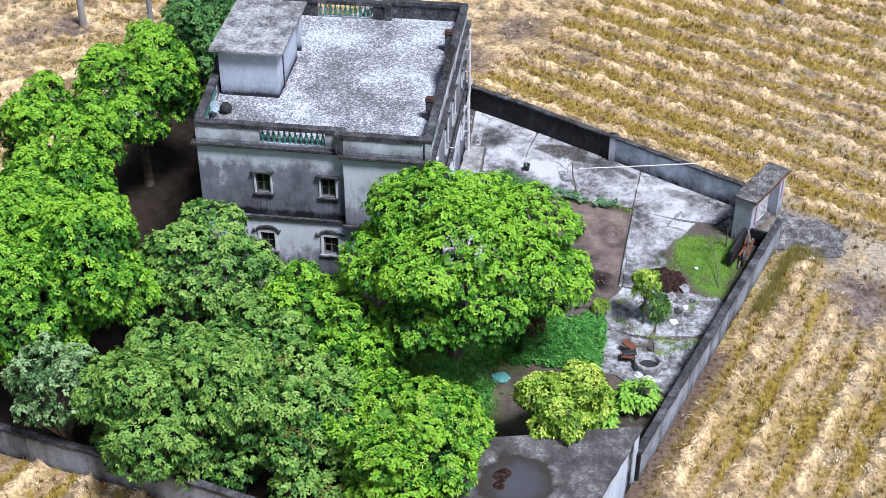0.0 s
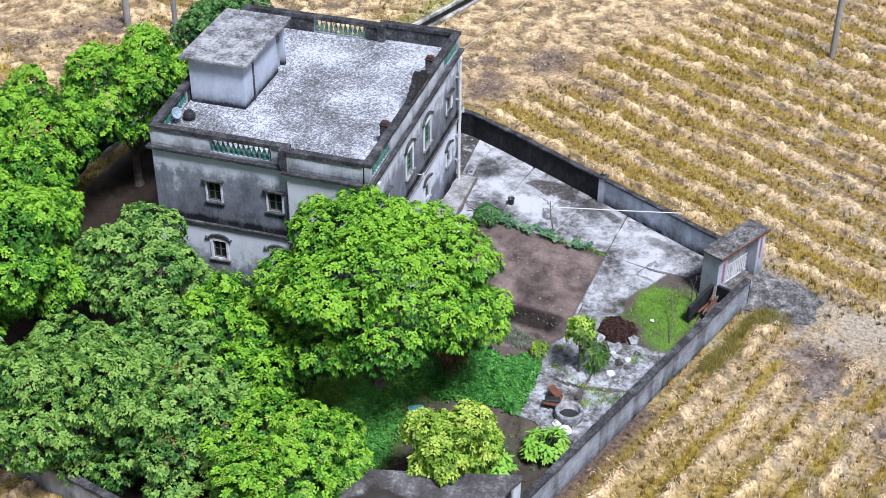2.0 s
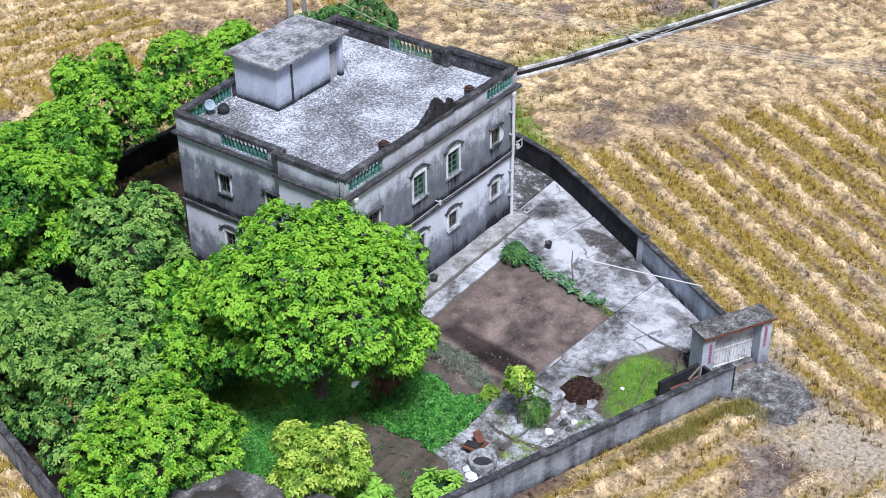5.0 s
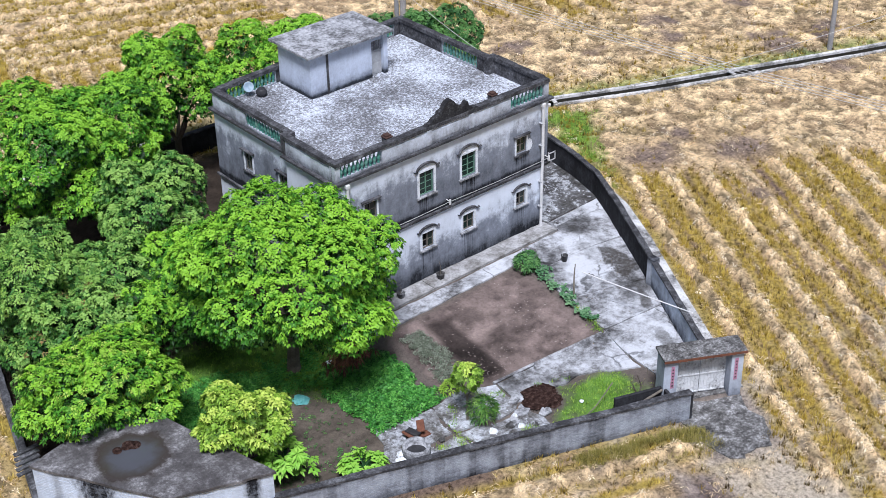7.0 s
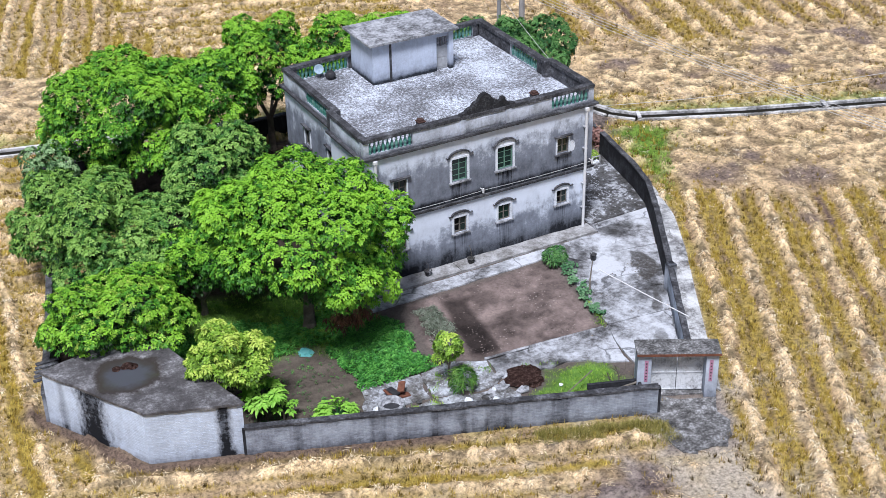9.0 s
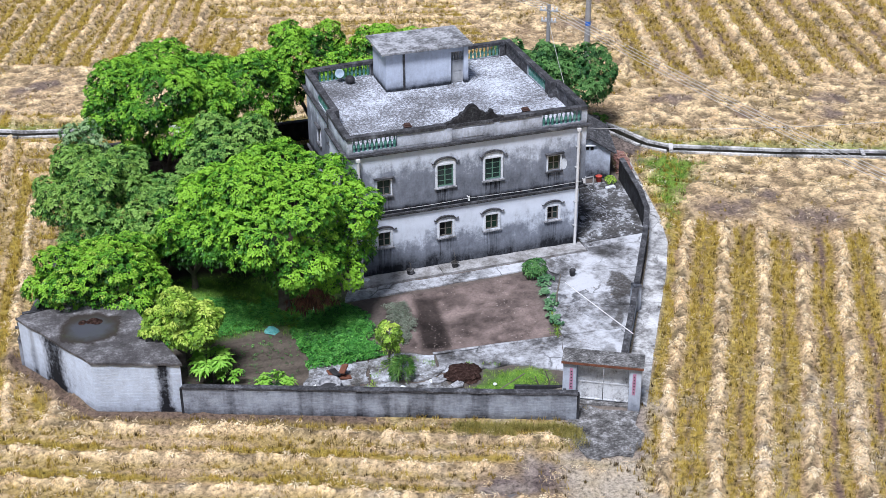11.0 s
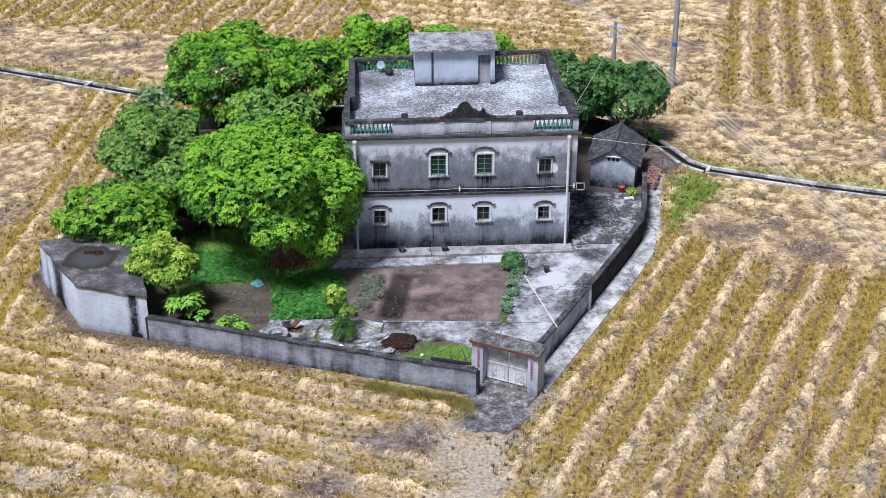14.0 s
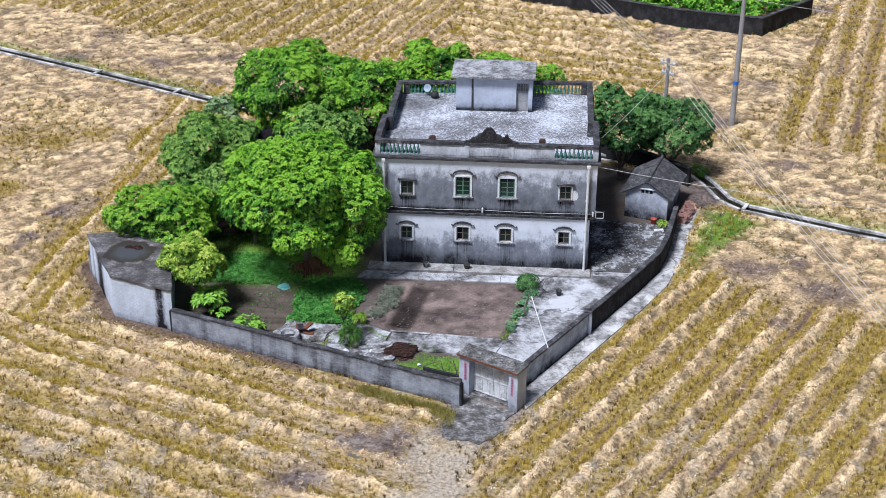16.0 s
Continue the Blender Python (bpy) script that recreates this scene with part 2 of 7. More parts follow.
WALLBLUE = mouldy("pale_blue_wall_plaster", 0.0, 1.45, [(0.0, 1.0), (0.2, 0.75), (0.4, 0.4), (0.8, 0.25), (1.0, 0.9)],
                  (0.62, 0.70, 0.82), (0.25, 0.28, 0.335), (0.020, 0.021, 0.026), 0.8, 1.6)
WALLDARK = mouldy("black_mould_wall", 0.0, 1.45, [(0.0, 0.95), (0.5, 0.92), (1.0, 1.0)],
                  (0.5, 0.53, 0.58), (0.075, 0.078, 0.088), (0.02, 0.02, 0.023), 0.6, 0.8)
SHEDWALL = mouldy("washed_shed_wall", 0.0, 2.6, [(0.0, 0.6), (0.15, 0.3), (0.6, 0.16), (0.92, 0.22), (1.0, 0.6)],
                  (0.66, 0.735, 0.85), (0.32, 0.352, 0.41), (0.016, 0.017, 0.021), 0.5, 0.95, 0.0, 0.10, drips=0.2)
GATEWALL = mouldy("washed_gate_wall", 0.0, 2.3, [(0.0, 0.7), (0.2, 0.4), (0.6, 0.2), (1.0, 0.45)], (0.66, 0.72, 0.82), (0.32, 0.35, 0.41), (0.03, 0.032, 0.037), 0.7, 1.0)
GLASS, _nt, _b = mat("dark_window_glass", 0.12, 0.5)
_b.inputs["Base Color"].default_value = (0.014, 0.030, 0.024, 1)
_b.inputs["Roughness"].default_value = 0.15

# ---- building helpers ----
def thing(name, label, category, at=(0, 0, 0), rz=0.0, group="", kind=""):
    ob = new(name)
    ob.empty_display_size = 0.2
    ob.matrix_world = pose(*at, 0, 0, rz)
    return tagged(ob, label, category, group, kind)


def finish(bm, name, material, smooth=False):
    bmesh.ops.recalc_face_normals(bm, faces=bm.faces)
    me = bpy.data.meshes.new(name)
    bm.to_mesh(me)
    bm.free()
    if smooth:
        for p in me.polygons:
            p.use_smooth = True
    me.materials.append(material)
    return me


def part(name, bm, material, parent, label="", smooth=False, kind=""):
    ob = new(name, finish(bm, name, material, smooth) if isinstance(bm, bmesh.types.BMesh) else bm)
    ob.parent = parent
    return tagged(ob, label, "", "", kind)


def solo(name, bm, material, label, category, group="", kind="", smooth=False, at=None):
    ob = new(name, finish(bm, name, material, smooth) if isinstance(bm, bmesh.types.BMesh) else bm)
    if at is not None:
        ob.matrix_world = at
    return tagged(ob, label, category, group, kind)


def box(bm, x0, x1, y0, y1, z0, z1, bevel=0.0, m=None):
    r = bmesh.ops.create_cube(bm, size=1.0, matrix=Matrix.Translation(((x0 + x1) / 2, (y0 + y1) / 2, (z0 + z1) / 2)) @ Matrix.Diagonal((x1 - x0, y1 - y0, z1 - z0, 1)))
    if bevel:
        edges = list({e for v in r["verts"] for e in v.link_edges})
        out = bmesh.ops.bevel(bm, geom=edges, offset=bevel, segments=1, affect="EDGES")
        verts = list({v for f in out["faces"] for v in f.verts})
    else:
        verts = r["verts"]
    if m is not None:
        bmesh.ops.transform(bm, matrix=m, verts=verts)
    return bm


def beam(bm, a, b, y0, y1, z0, z1, m=None, step=0.5, jit=0.012, seed=0):
    """A long bar along x with slightly uneven edges, in one piece."""
    r = random.Random(seed)
    n = max(1, round((b - a) / step))
    rings = []
    for i in range(n + 1):
        x = a + (b - a) * i / n
        q = [Vector((x, y + r.uniform(-jit, jit), z + r.uniform(-jit, jit) * (z == z1))) for y, z in ((y0, z0), (y1, z0), (y1, z1), (y0, z1))]
        rings.append([bm.verts.new(m @ p if m is not None else p) for p in q])
    for s, t in zip(rings, rings[1:]):
        for k in range(4):
            bm.faces.new((s[k], s[(k + 1) % 4], t[(k + 1) % 4], t[k]))
    bm.faces.new(rings[0][::-1])
    bm.faces.new(rings[-1])
    return bm


def boxes(*list_of, bevel=0.0):
    bm = bmesh.new()
    for b in list_of:
        box(bm, *b, bevel)
    return bm


def prism(bm, pts, z0, z1):
    """A plan outline raised from z0 to z1."""
    lo = [bm.verts.new((x, y, z0)) for x, y in pts]
    hi = [bm.verts.new((x, y, z1)) for x, y in pts]
    bm.faces.new(lo[::-1])
    bm.faces.new(hi)
    for i in range(len(pts)):
        j = (i + 1) % len(pts)
        bm.faces.new((lo[i], lo[j], hi[j], hi[i]))
    return bm


def lathe(bm, profile, seg=12, at=(0, 0, 0)):
    rings = []
    for r, z in profile:
        rings.append([bm.verts.new((at[0] + r * math.cos(2 * math.pi * k / seg), at[1] + r * math.sin(2 * math.pi * k / seg), at[2] + z)) for k in range(seg)])
    for a, b in zip(rings, rings[1:]):
        for k in range(seg):
            bm.faces.new((a[k], a[(k + 1) % seg], b[(k + 1) % seg], b[k]))
    bm.faces.new(rings[0][::-1])
    bm.faces.new(rings[-1])
    return bm


def tube(bm, pts, radii, seg=7):
    """A tapered tube along points, with closed ends."""
    rings = []
    pts = [Vector(p) for p in pts]
    for i, p in enumerate(pts):
        d = (pts[min(i + 1, len(pts) - 1)] - pts[max(i - 1, 0)]).normalized()
        s = d.cross(Vector((0.13, 0.21, 0.97) if abs(d.z) < 0.9 else (1, 0, 0))).normalized()
        u = d.cross(s)
        r = radii[i] if isinstance(radii, (list, tuple)) else radii
        rings.append([bm.verts.new(p + r * (math.cos(2 * math.pi * k / seg) * s + math.sin(2 * math.pi * k / seg) * u)) for k in range(seg)])
    for a, b in zip(rings, rings[1:]):
        for k in range(seg):
            bm.faces.new((a[k], a[(k + 1) % seg], b[(k + 1) % seg], b[k]))
    bm.faces.new(rings[0][::-1])
    bm.faces.new(rings[-1])
    return bm


def np_mesh(name, verts, faces, material, tone=None, cols=None, smooth=False):
    me = bpy.data.meshes.new(name)
    verts, faces = np.ascontiguousarray(verts, np.float32), np.ascontiguousarray(faces, np.int32)
    k = faces.shape[1]
    me.vertices.add(len(verts))
    me.vertices.foreach_set("co", verts.ravel())
    me.loops.add(faces.size)
    me.loops.foreach_set("vertex_index", faces.ravel())
    me.polygons.add(len(faces))
    me.polygons.foreach_set("loop_start", np.arange(0, faces.size, k, dtype=np.int32))
    if smooth:
        me.polygons.foreach_set("use_smooth", np.ones(len(faces), bool))
    me.update(calc_edges=True)
    if tone is not None:
        me.attributes.new("tone", "FLOAT", "POINT").data.foreach_set("value", np.ascontiguousarray(tone, np.float32))
    if cols is not None:
        me.attributes.new("soil", "FLOAT_COLOR", "POINT").data.foreach_set("color", np.ascontiguousarray(cols, np.float32).ravel())
    me.materials.append(material)
    return me


def rosettes(p, axis_, tone, count, length, width, droop, rng, flare=0.5):
    """Clusters of pointed leaves: each leaf two triangles folded along its midrib."""
    n = len(p)
    up = np.where(np.abs(axis_[:, 2:]) < 0.9, np.array([[0, 0, 1.0]]), np.array([[1.0, 0, 0]]))
    s = np.cross(axis_, up)
    s /= np.linalg.norm(s, axis=1, keepdims=True)
    u = np.cross(axis_, s)
    ang = (np.arange(count)[None] / count + rng.random((n, 1))) * 2 * np.pi + rng.normal(0, 0.25, (n, count))
    fl = flare + rng.normal(0, 0.22, (n, count))
    d = np.cos(ang)[..., None] * s[:, None] + np.sin(ang)[..., None] * u[:, None]
    d = d * np.cos(fl)[..., None] + axis_[:, None] * np.sin(fl)[..., None]
    ln = length * rng.uniform(0.65, 1.25, (n, count))[..., None]
    side = np.cross(d, np.broadcast_to(axis_[:, None], d.shape))
    side /= np.linalg.norm(side, axis=-1, keepdims=True) + 1e-6
    base = p[:, None] + d * 0.03
    mid = base + d * ln * 0.5
    mid[..., 2] -= droop * 0.25 * ln[..., 0]
    tip = base + d * ln
    tip[..., 2] -= droop * ln[..., 0]
    w = width * rng.uniform(0.75, 1.2, (n, count))[..., None]
    lift = np.array([0, 0, 0.25]) * w
    v = np.stack([base, mid + side * w + lift, tip, mid - side * w + lift], 2).reshape(-1, 3)
    o = 4 * np.arange(n * count)[:, None]
    f = np.concatenate([o + np.array([[0, 1, 2]]), o + np.array([[0, 2, 3]])], 0)
    return v, f, np.repeat(tone, count * 4)


def vnoise(x, y, size, seed=0):
    """Smooth random field over the plan, 0 to 1, with cells of that size."""
    u, v = x / size + 1000.0 + 17.3 * seed, y / size + 1000.0 + 7.7 * seed
    i, j = np.floor(u).astype(np.int64), np.floor(v).astype(np.int64)
    fu, fv = u - i, v - j
    fu, fv = fu * fu * (3 - 2 * fu), fv * fv * (3 - 2 * fv)

    def h(a, b):
        n = (a * 374761393 + b * 668265263 + seed * 982451653) & 0x7FFFFFFF
        n = ((n ^ (n >> 13)) * 1274126177) & 0x7FFFFFFF
        return ((n ^ (n >> 16)) & 0xFFFF) / 65535.0

    a = h(i, j) * (1 - fu) + h(i + 1, j) * fu
    b = h(i, j + 1) * (1 - fu) + h(i + 1, j + 1) * fu
    return a * (1 - fv) + b * fv


def fbm(x, y, size, seed=0, octaves=4):
    total, amp, norm = 0.0, 1.0, 0.0
    for k in range(octaves):
        total = total + amp * vnoise(x, y, size / 2 ** k, seed + 31 * k)
        norm += amp
        amp *= 0.55
    return total / norm


def inside(x, y, poly):
    hit = np.zeros(np.shape(x), bool)
    for (ax, ay), (bx, by) in zip(poly, poly[1:] + poly[:1]):
        cross = (ay > y) != (by > y)
        hit ^= cross & (x < (bx - ax) * (y - ay) / ((by - ay) or 1e-9) + ax)
    return hit


def near_line(x, y, line):
    """The distance of plan points from a polyline."""
    best = np.full(np.shape(x), 1e9)
    for (ax, ay), (bx, by) in zip(line, line[1:]):
        dx, dy = bx - ax, by - ay
        s = np.clip(((x - ax) * dx + (y - ay) * dy) / (dx * dx + dy * dy), 0, 1)
        best = np.minimum(best, np.hypot(x - ax - s * dx, y - ay - s * dy))
    return best


def soft(x, y, poly, width):
    """1 inside an outline, 0 outside, with a soft rim."""
    d = near_line(x, y, poly + poly[:1])
    return np.clip(0.5 + np.where(inside(x, y, poly), d, -d) / width, 0, 1)

# ---- plan of the place ----
WALL_FRONT = [(-10.6, -9.2), (5.65, -15.28)]
WALL_RIGHT = [(8.5, -13.75), (12.1, -7.5), (15.0, -2.4), (16.35, 0.2), (16.95, 2.3), (17.75, 6.6)]
WALL_WEST = [(-17.1, -2.8), (-14.9, 4.6), (-13.5, 9.6), (-12.7, 13.6), (-11.5, 18.6)]
YARD = [(-17.1, -2.9), (-14.3, -7.85), (-10.6, -9.2), (5.65, -15.28), (5.5, -14.2), (8.4, -15.6)] + WALL_RIGHT + [(19.3, 12.5), (13, 16.8), (-11.0, 18.8)]
PATH_OUT = [(8.95, -15.5), (12.9, -8.6), (15.2, -4.7), (16.8, -1.6), (17.7, 1.2), (18.5, 5.0), (19.4, 9.0)]
CANAL = [(-70, 51.5), (-31, 32.9), (-22.2, 28.6), (-15.6, 25.2), (3, 20.4), (19.4, 15.4), (20.4, 13.4), (21.3, 10.9), (22.4, 9.65), (28.3, 6.95), (32.5, 5.3), (41.4, 1.8), (90, -16.5)]
PLOT = [(0.4, -2.3), (8.1, -2.2), (8.4, -3.2), (7.35, -8.55), (1.3, -8.1), (-0.6, -6.9)]
SOIL_FRONT = [(-10.5, -8.8), (-10.8, -4.2), (-6.0, -2.4), (-3.0, -3.6), (-3.2, -8.0), (-5.2, -10.2)]
GRASS_PATCH = [(3.0, -9.7), (3.9, -10.2), (4.9, -10.5), (6.0, -11.2), (6.3, -12.6), (5.6, -13.6), (3.8, -13.6), (1.4, -12.9), (1.3, -11.4), (2.6, -10.9)]
GREEN_VERGE = [(18.3, 1.0), (19.15, 5.2), (19.8, 8.6), (21.4, 8.9), (23.8, 7.0), (22.0, 5.4), (20.0, 3.4)]
STAINS = ((12.45, -4.9, 1.35, 0.55, 68, 0.92), (10.2, -6.6, 0.34, 0.26, 0, 0.6), (10.9, -8.2, 0.9, 0.22, 60, 0.7), (9.2, -10.9, 0.8, 0.3, 60, 0.5), (9.9, -1.7, 0.5, 0.25, 80, 0.6))
CRACKS = [[(-1.0, -8.3), (-1.9, -9.3), (-2.3, -10.6)], [(-0.5, -10.7), (0.5, -11.5)], [(2.6, -9.5), (3.9, -10.1)], [(-3.2, -9.9), (-1.9, -12.0)], [(1.0, -9.0), (0.2, -8.2)], [(7.5, -8.7), (8.2, -6.0)]]
SHADE_GRASS = [(-13, -3.2), (-8.0, -3.4), (-5.0, -2.9), (-4.4, -4.2), (-3.2, -3.4), (-1.5, -2.6), (-1.5, 0.5), (-8, 3), (-14, 2)]
TRACK = [(3.9, -17.3), (7.4, -17.6), (6.2, -23.5), (7.5, -31), (2, -31), (2.7, -23.0)]
APRON_OUT = [(5.3, -14.3), (8.7, -15.6), (7.2, -18.6), (4.5, -17.8)]
HEAD = (0.490, 0.872)


def lane(x, y, ahead, spacing, phase, seed):
    """Rows left by the harvester: 0 on a straw row, 1 and -1 midway between two."""
    u = x * ahead[1] - y * ahead[0] + 0.26 * spacing * (fbm(x, y, 6.0, seed) - 0.5) + 0.16 * spacing * (fbm(x, y, 1.3, seed + 3) - 0.5)
    return (((u - phase) / spacing + 0.5) % 1.0 - 0.5) * 2


def land(x, y):
    """Height, base colour, straw cover and green stubble of the land over the plan."""
    lumps = fbm(x, y, 0.5, 77, 2)
    n1, n2, n3 = fbm(x, y, 5.0, 1), fbm(x, y, 1.1, 2), fbm(x, y, 0.35, 3, 3)
    right = (x * 0.857 - y * 0.515 > 15.0) & (y < 14.5 - 0.42 * (x - 20.5)) & (y < 16)
    ahead_r = x * HEAD[0] + y * HEAD[1]
    back = (y > 14.5 - 0.40 * (x - 20)) & ~right
    east = back & (x * 0.955 - y * 0.3 > 17.5)
    f = np.where(right, lane(x, y, HEAD, 2.03, 16.42, 5), 0.0)
    f = np.where(back & ~east, lane(x, y, (0.31, 0.95), 2.1, 0.4, 6), f)
    cross = back & ~east & (x > 1.0 + 4 * (n1 - 0.5)) & (y > 32.5 + 3 * (n1 - 0.5) - 0.3 * (x - 3))
    f = np.where(cross, lane(x, y, (0.95, -0.31), 2.1, 0.9, 10), f)
    f = np.where(east, lane(x, y, (0.249, 0.969), 2.3, 21.6, 7), f)
    rest = ~right & ~back
    f = np.where(rest, lane(x, y, (0.925, -0.38), 2.1, 15.9, 8), f)
    f = np.where(rest & (x < -15.5) & (y > -8), lane(x, y, (0.13, 0.99), 2.1, -19.3, 9), f)
    side, f = f, np.abs(f)
    rows = np.where(right, np.clip((11.0 + 3 * (n1 - 0.5) - ahead_r) / 2.0, 0, 1), 1.0)
    rows = np.where(back & ~east, np.clip((y + 0.43 * x - 31 + 6 * (n1 - 0.5)) / 3.0, 0, 1) * np.clip((18 - x) / 6, 0, 1), rows)
    rows = np.where(cross, np.clip((20 - x) / 5, 0, 1), rows)
    rows = np.where(east, np.clip((0.3 * x + 0.955 * y - 26.5 + 4 * (n1 - 0.5)) / 2.0, 0, 1), rows)
    rows = np.where(rest, np.clip((0.95 + 1.2 * (n1 - 0.5)), 0, 1), rows)
    wild = rest & (x < -15.5) & (y > -8)
    rows = np.where(wild, rows * np.clip((x + 21.8 + 4 * (n1 - 0.5)) / 4, 0, 1), rows)
    straw = rows * np.clip(1.45 - f * 3.5 + 1.5 * (n2 - 0.5), 0, 1) + (1 - rows) * np.clip(0.75 + 1.6 * (n2 - 0.5) + 0.8 * (n1 - 0.5), 0, 1)
    weeds = np.clip((n1 - 0.53) * 7, 0, 1)
    green = rows * np.clip((1.5 - np.abs(f - 0.66) * 3.6 + 2.2 * (n1 - 0.5) + 1.6 * (n2 - 0.5)) * np.where(side > 0, 0.72, 1.0), 0, 1) + (1 - rows) * 0.8 * weeds
    for px, py, pr in ((-28.7, 17.7, 1.6), (-25.7, 16.4, 1.3), (-23.4, 18.2, 1.2), (-23.7, 29.9, 1.6), (-18.6, 26.0, 1.3), (-17.7, 9.7, 0.9), (-18.8, 4.3, 1.0), (-26.5, 8.5, 1.5), (-30.0, 2.0, 1.7)):
        spot = np.clip(1.5 - np.hypot(x - px, y - py) / pr + 2.6 * (n2 - 0.5), 0, 1)
        straw, green = straw * (1 - 0.75 * spot), np.maximum(green, 0.9 * spot)
    fine = (rest | (back & ~east)) & (rows > 0.3)
    straw = np.where(fine, np.clip(np.maximum(1.3 - f * 3.4, 0.6 * ((f - 0.78) * 5)) + 1.3 * (n2 - 0.5), 0, 1), straw)
    green = np.where(fine, np.clip(1.9 - np.abs(f - 0.58) * 3.8 + 3.6 * (n1 - 0.5) + 1.2 * (n2 - 0.5), 0, 1) * np.where(side < 0, 1.15, 0.65), green)
    green = green * (1 - 0.75 * straw) * np.where(east, np.clip(0.65 + 1.6 * (n2 - 0.5), 0.2, 1), 1.0)
    bare = np.clip((fbm(x, y, 4.0, 21) - 0.60) * 9, 0, 1) * (1 - rows)
    for px, py, pr in ((2.6, -19.0, 1.5), (0.9, -18.7, 1.2), (-1.6, -22.2, 1.4), (-30.0, 34.7, 1.3), (-29.0, 40.7, 1.4), (-22.5, 34.0, 1.3), (21.5, 1.2, 1.4), (26.0, -1.5, 1.6), (22.8, -5.5, 0.8)):
        bare = np.maximum(bare, np.clip(1.4 - np.hypot(x - px, y - py) / pr + 1.4 * (n2 - 0.5), 0, 1))
    bare = np.where(rest, 0.95, 0.75) * bare
    churn = np.clip(1.5 - np.abs(((x * 0.94 - y * 0.34) / 0.34) % 2.0 - 1.0) * 1.6 + 1.2 * (n3 - 0.5), 0, 1)
    straw, green = straw * (1 - 0.8 * bare), green * (1 - bare)
    pale, olive, brown, mud = (np.array(c) for c in ((0.86, 0.67, 0.44), (0.36, 0.265, 0.075), (0.42, 0.29, 0.17), (0.215, 0.168, 0.165)))
    furr = rows * np.where(fine, 0.3, 1.0) * np.clip((f - 0.82) * 7 + 2.6 * (fbm(x, y, 2.6, 55) - 0.5), 0, 1)
    chaff = rows * np.clip(1.1 - np.abs(side - 0.46) * 4 + 2.2 * (n2 - 0.5), 0, 1)
    col = np.where(fine[:, None], np.array((0.50, 0.355, 0.20))[None], brown[None]) * (0.35 + 0.8 * n2[:, None] + 0.5 * n3[:, None])
    col = col * (1 - chaff[:, None]) + chaff[:, None] * pale[None] * (0.45 + 0.6 * n3[:, None])
    col = col * (1 - furr[:, None]) + furr[:, None] * np.array((0.17, 0.115, 0.09))[None] * (0.6 + 0.8 * n3[:, None])
    # hollows between straw lumps coloured darker, painting in the lumps' shadow
    col = col * (1 - straw[:, None]) + straw[:, None] * pale[None] * np.array((1.0, 0.97, 0.86))[None] * np.clip(0.20 + 0.35 * n3[:, None] + 2.4 * np.clip(lumps[:, None] - 0.36, -0.1, 0.5), 0.24, 1.2)
    col = col * (1 - green[:, None]) + green[:, None] * olive[None] * (0.75 + 0.5 * n3[:, None])
    col = col * (1 - bare[:, None]) + bare[:, None] * mud[None] * (0.40 + 0.35 * n3[:, None] + 0.5 * (churn * n2)[:, None])
    z = 0.02 * (n1 - 0.5) + straw * (0.03 + rows * 0.17 * np.exp(-(f / 0.33) ** 2) + np.where(fine, 0.6, 0.85) * np.clip(lumps - 0.38, 0, 1) * (0.35 + 0.65 * rows) + 0.10 * (n3 - 0.4)) + green * 0.05 + 0.05 * (n3 - 0.5) + 0.07 * bare * (churn - 0.4)
    # yard
    yard = soft(x, y, YARD, 0.3)
    earth = np.array((0.15, 0.125, 0.11))
    ycol = earth[None] * (0.7 + 0.6 * n2[:, None])
    # leaf-litter earth under the trees, coloured darker still for the shade there
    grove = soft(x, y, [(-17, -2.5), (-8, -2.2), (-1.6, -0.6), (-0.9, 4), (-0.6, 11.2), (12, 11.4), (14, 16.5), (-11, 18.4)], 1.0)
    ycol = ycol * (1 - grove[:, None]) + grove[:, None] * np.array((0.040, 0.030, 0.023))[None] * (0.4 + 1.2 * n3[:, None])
    plot = soft(x, y, PLOT, 0.25)
    furrow = soft(x, y, [(2.0, -2.9), (3.1, -3.1), (2.4, -7.9), (1.0, -7.5), (1.4, -5.5)], 0.3)
    ycol = ycol * (1 - plot[:, None]) + plot[:, None] * (np.array((0.245, 0.19, 0.172))[None] * (0.1 + 0.75 * np.clip(2.6 * (fbm(x, y, 1.1, 12, 6) - 0.28), 0.2, 1.2)[:, None] + 0.7 * np.clip(n3 - 0.15, 0, 1)[:, None]) * (1 - 0.75 * furrow[:, None]))
    front = soft(x, y, SOIL_FRONT, 0.5)
    ycol = ycol * (1 - front[:, None]) + front[:, None] * np.array((0.125, 0.104, 0.084))[None] * (0.25 + 1.4 * fbm(x * 0.35, y * 2.2, 1.0, 13)[:, None])
    lawn = np.maximum(soft(x, y, SHADE_GRASS, 1.2) * np.clip((n1 - 0.2) * 3, 0, 1), np.clip(soft(x, y, GRASS_PATCH, 1.1) * 1.5 + 3.0 * (n2 - 0.55), 0, 1) * soft(x, y, GRASS_PATCH, 0.8))
    ycol = ycol * (1 - lawn[:, None]) + lawn[:, None] * np.array((0.13, 0.25, 0.045))[None] * (0.3 + 0.8 * n3[:, None] + 0.6 * n2[:, None])
    yz = (0.09 * (n3 - 0.5) + 0.05 * np.sin(4.2 * x + 0.3 * y) * furrow) * plot + 0.05 * (n2 - 0.5) * (1 - plot) - 0.02
    # weeds along walls, tracks
    verge = np.clip(1.3 - near_line(x, y, [(-1.0, -13.4), (5.2, -15.8)]) / 0.8 + 3.5 * (n2 - 0.55), 0, 1) * (y < -12)
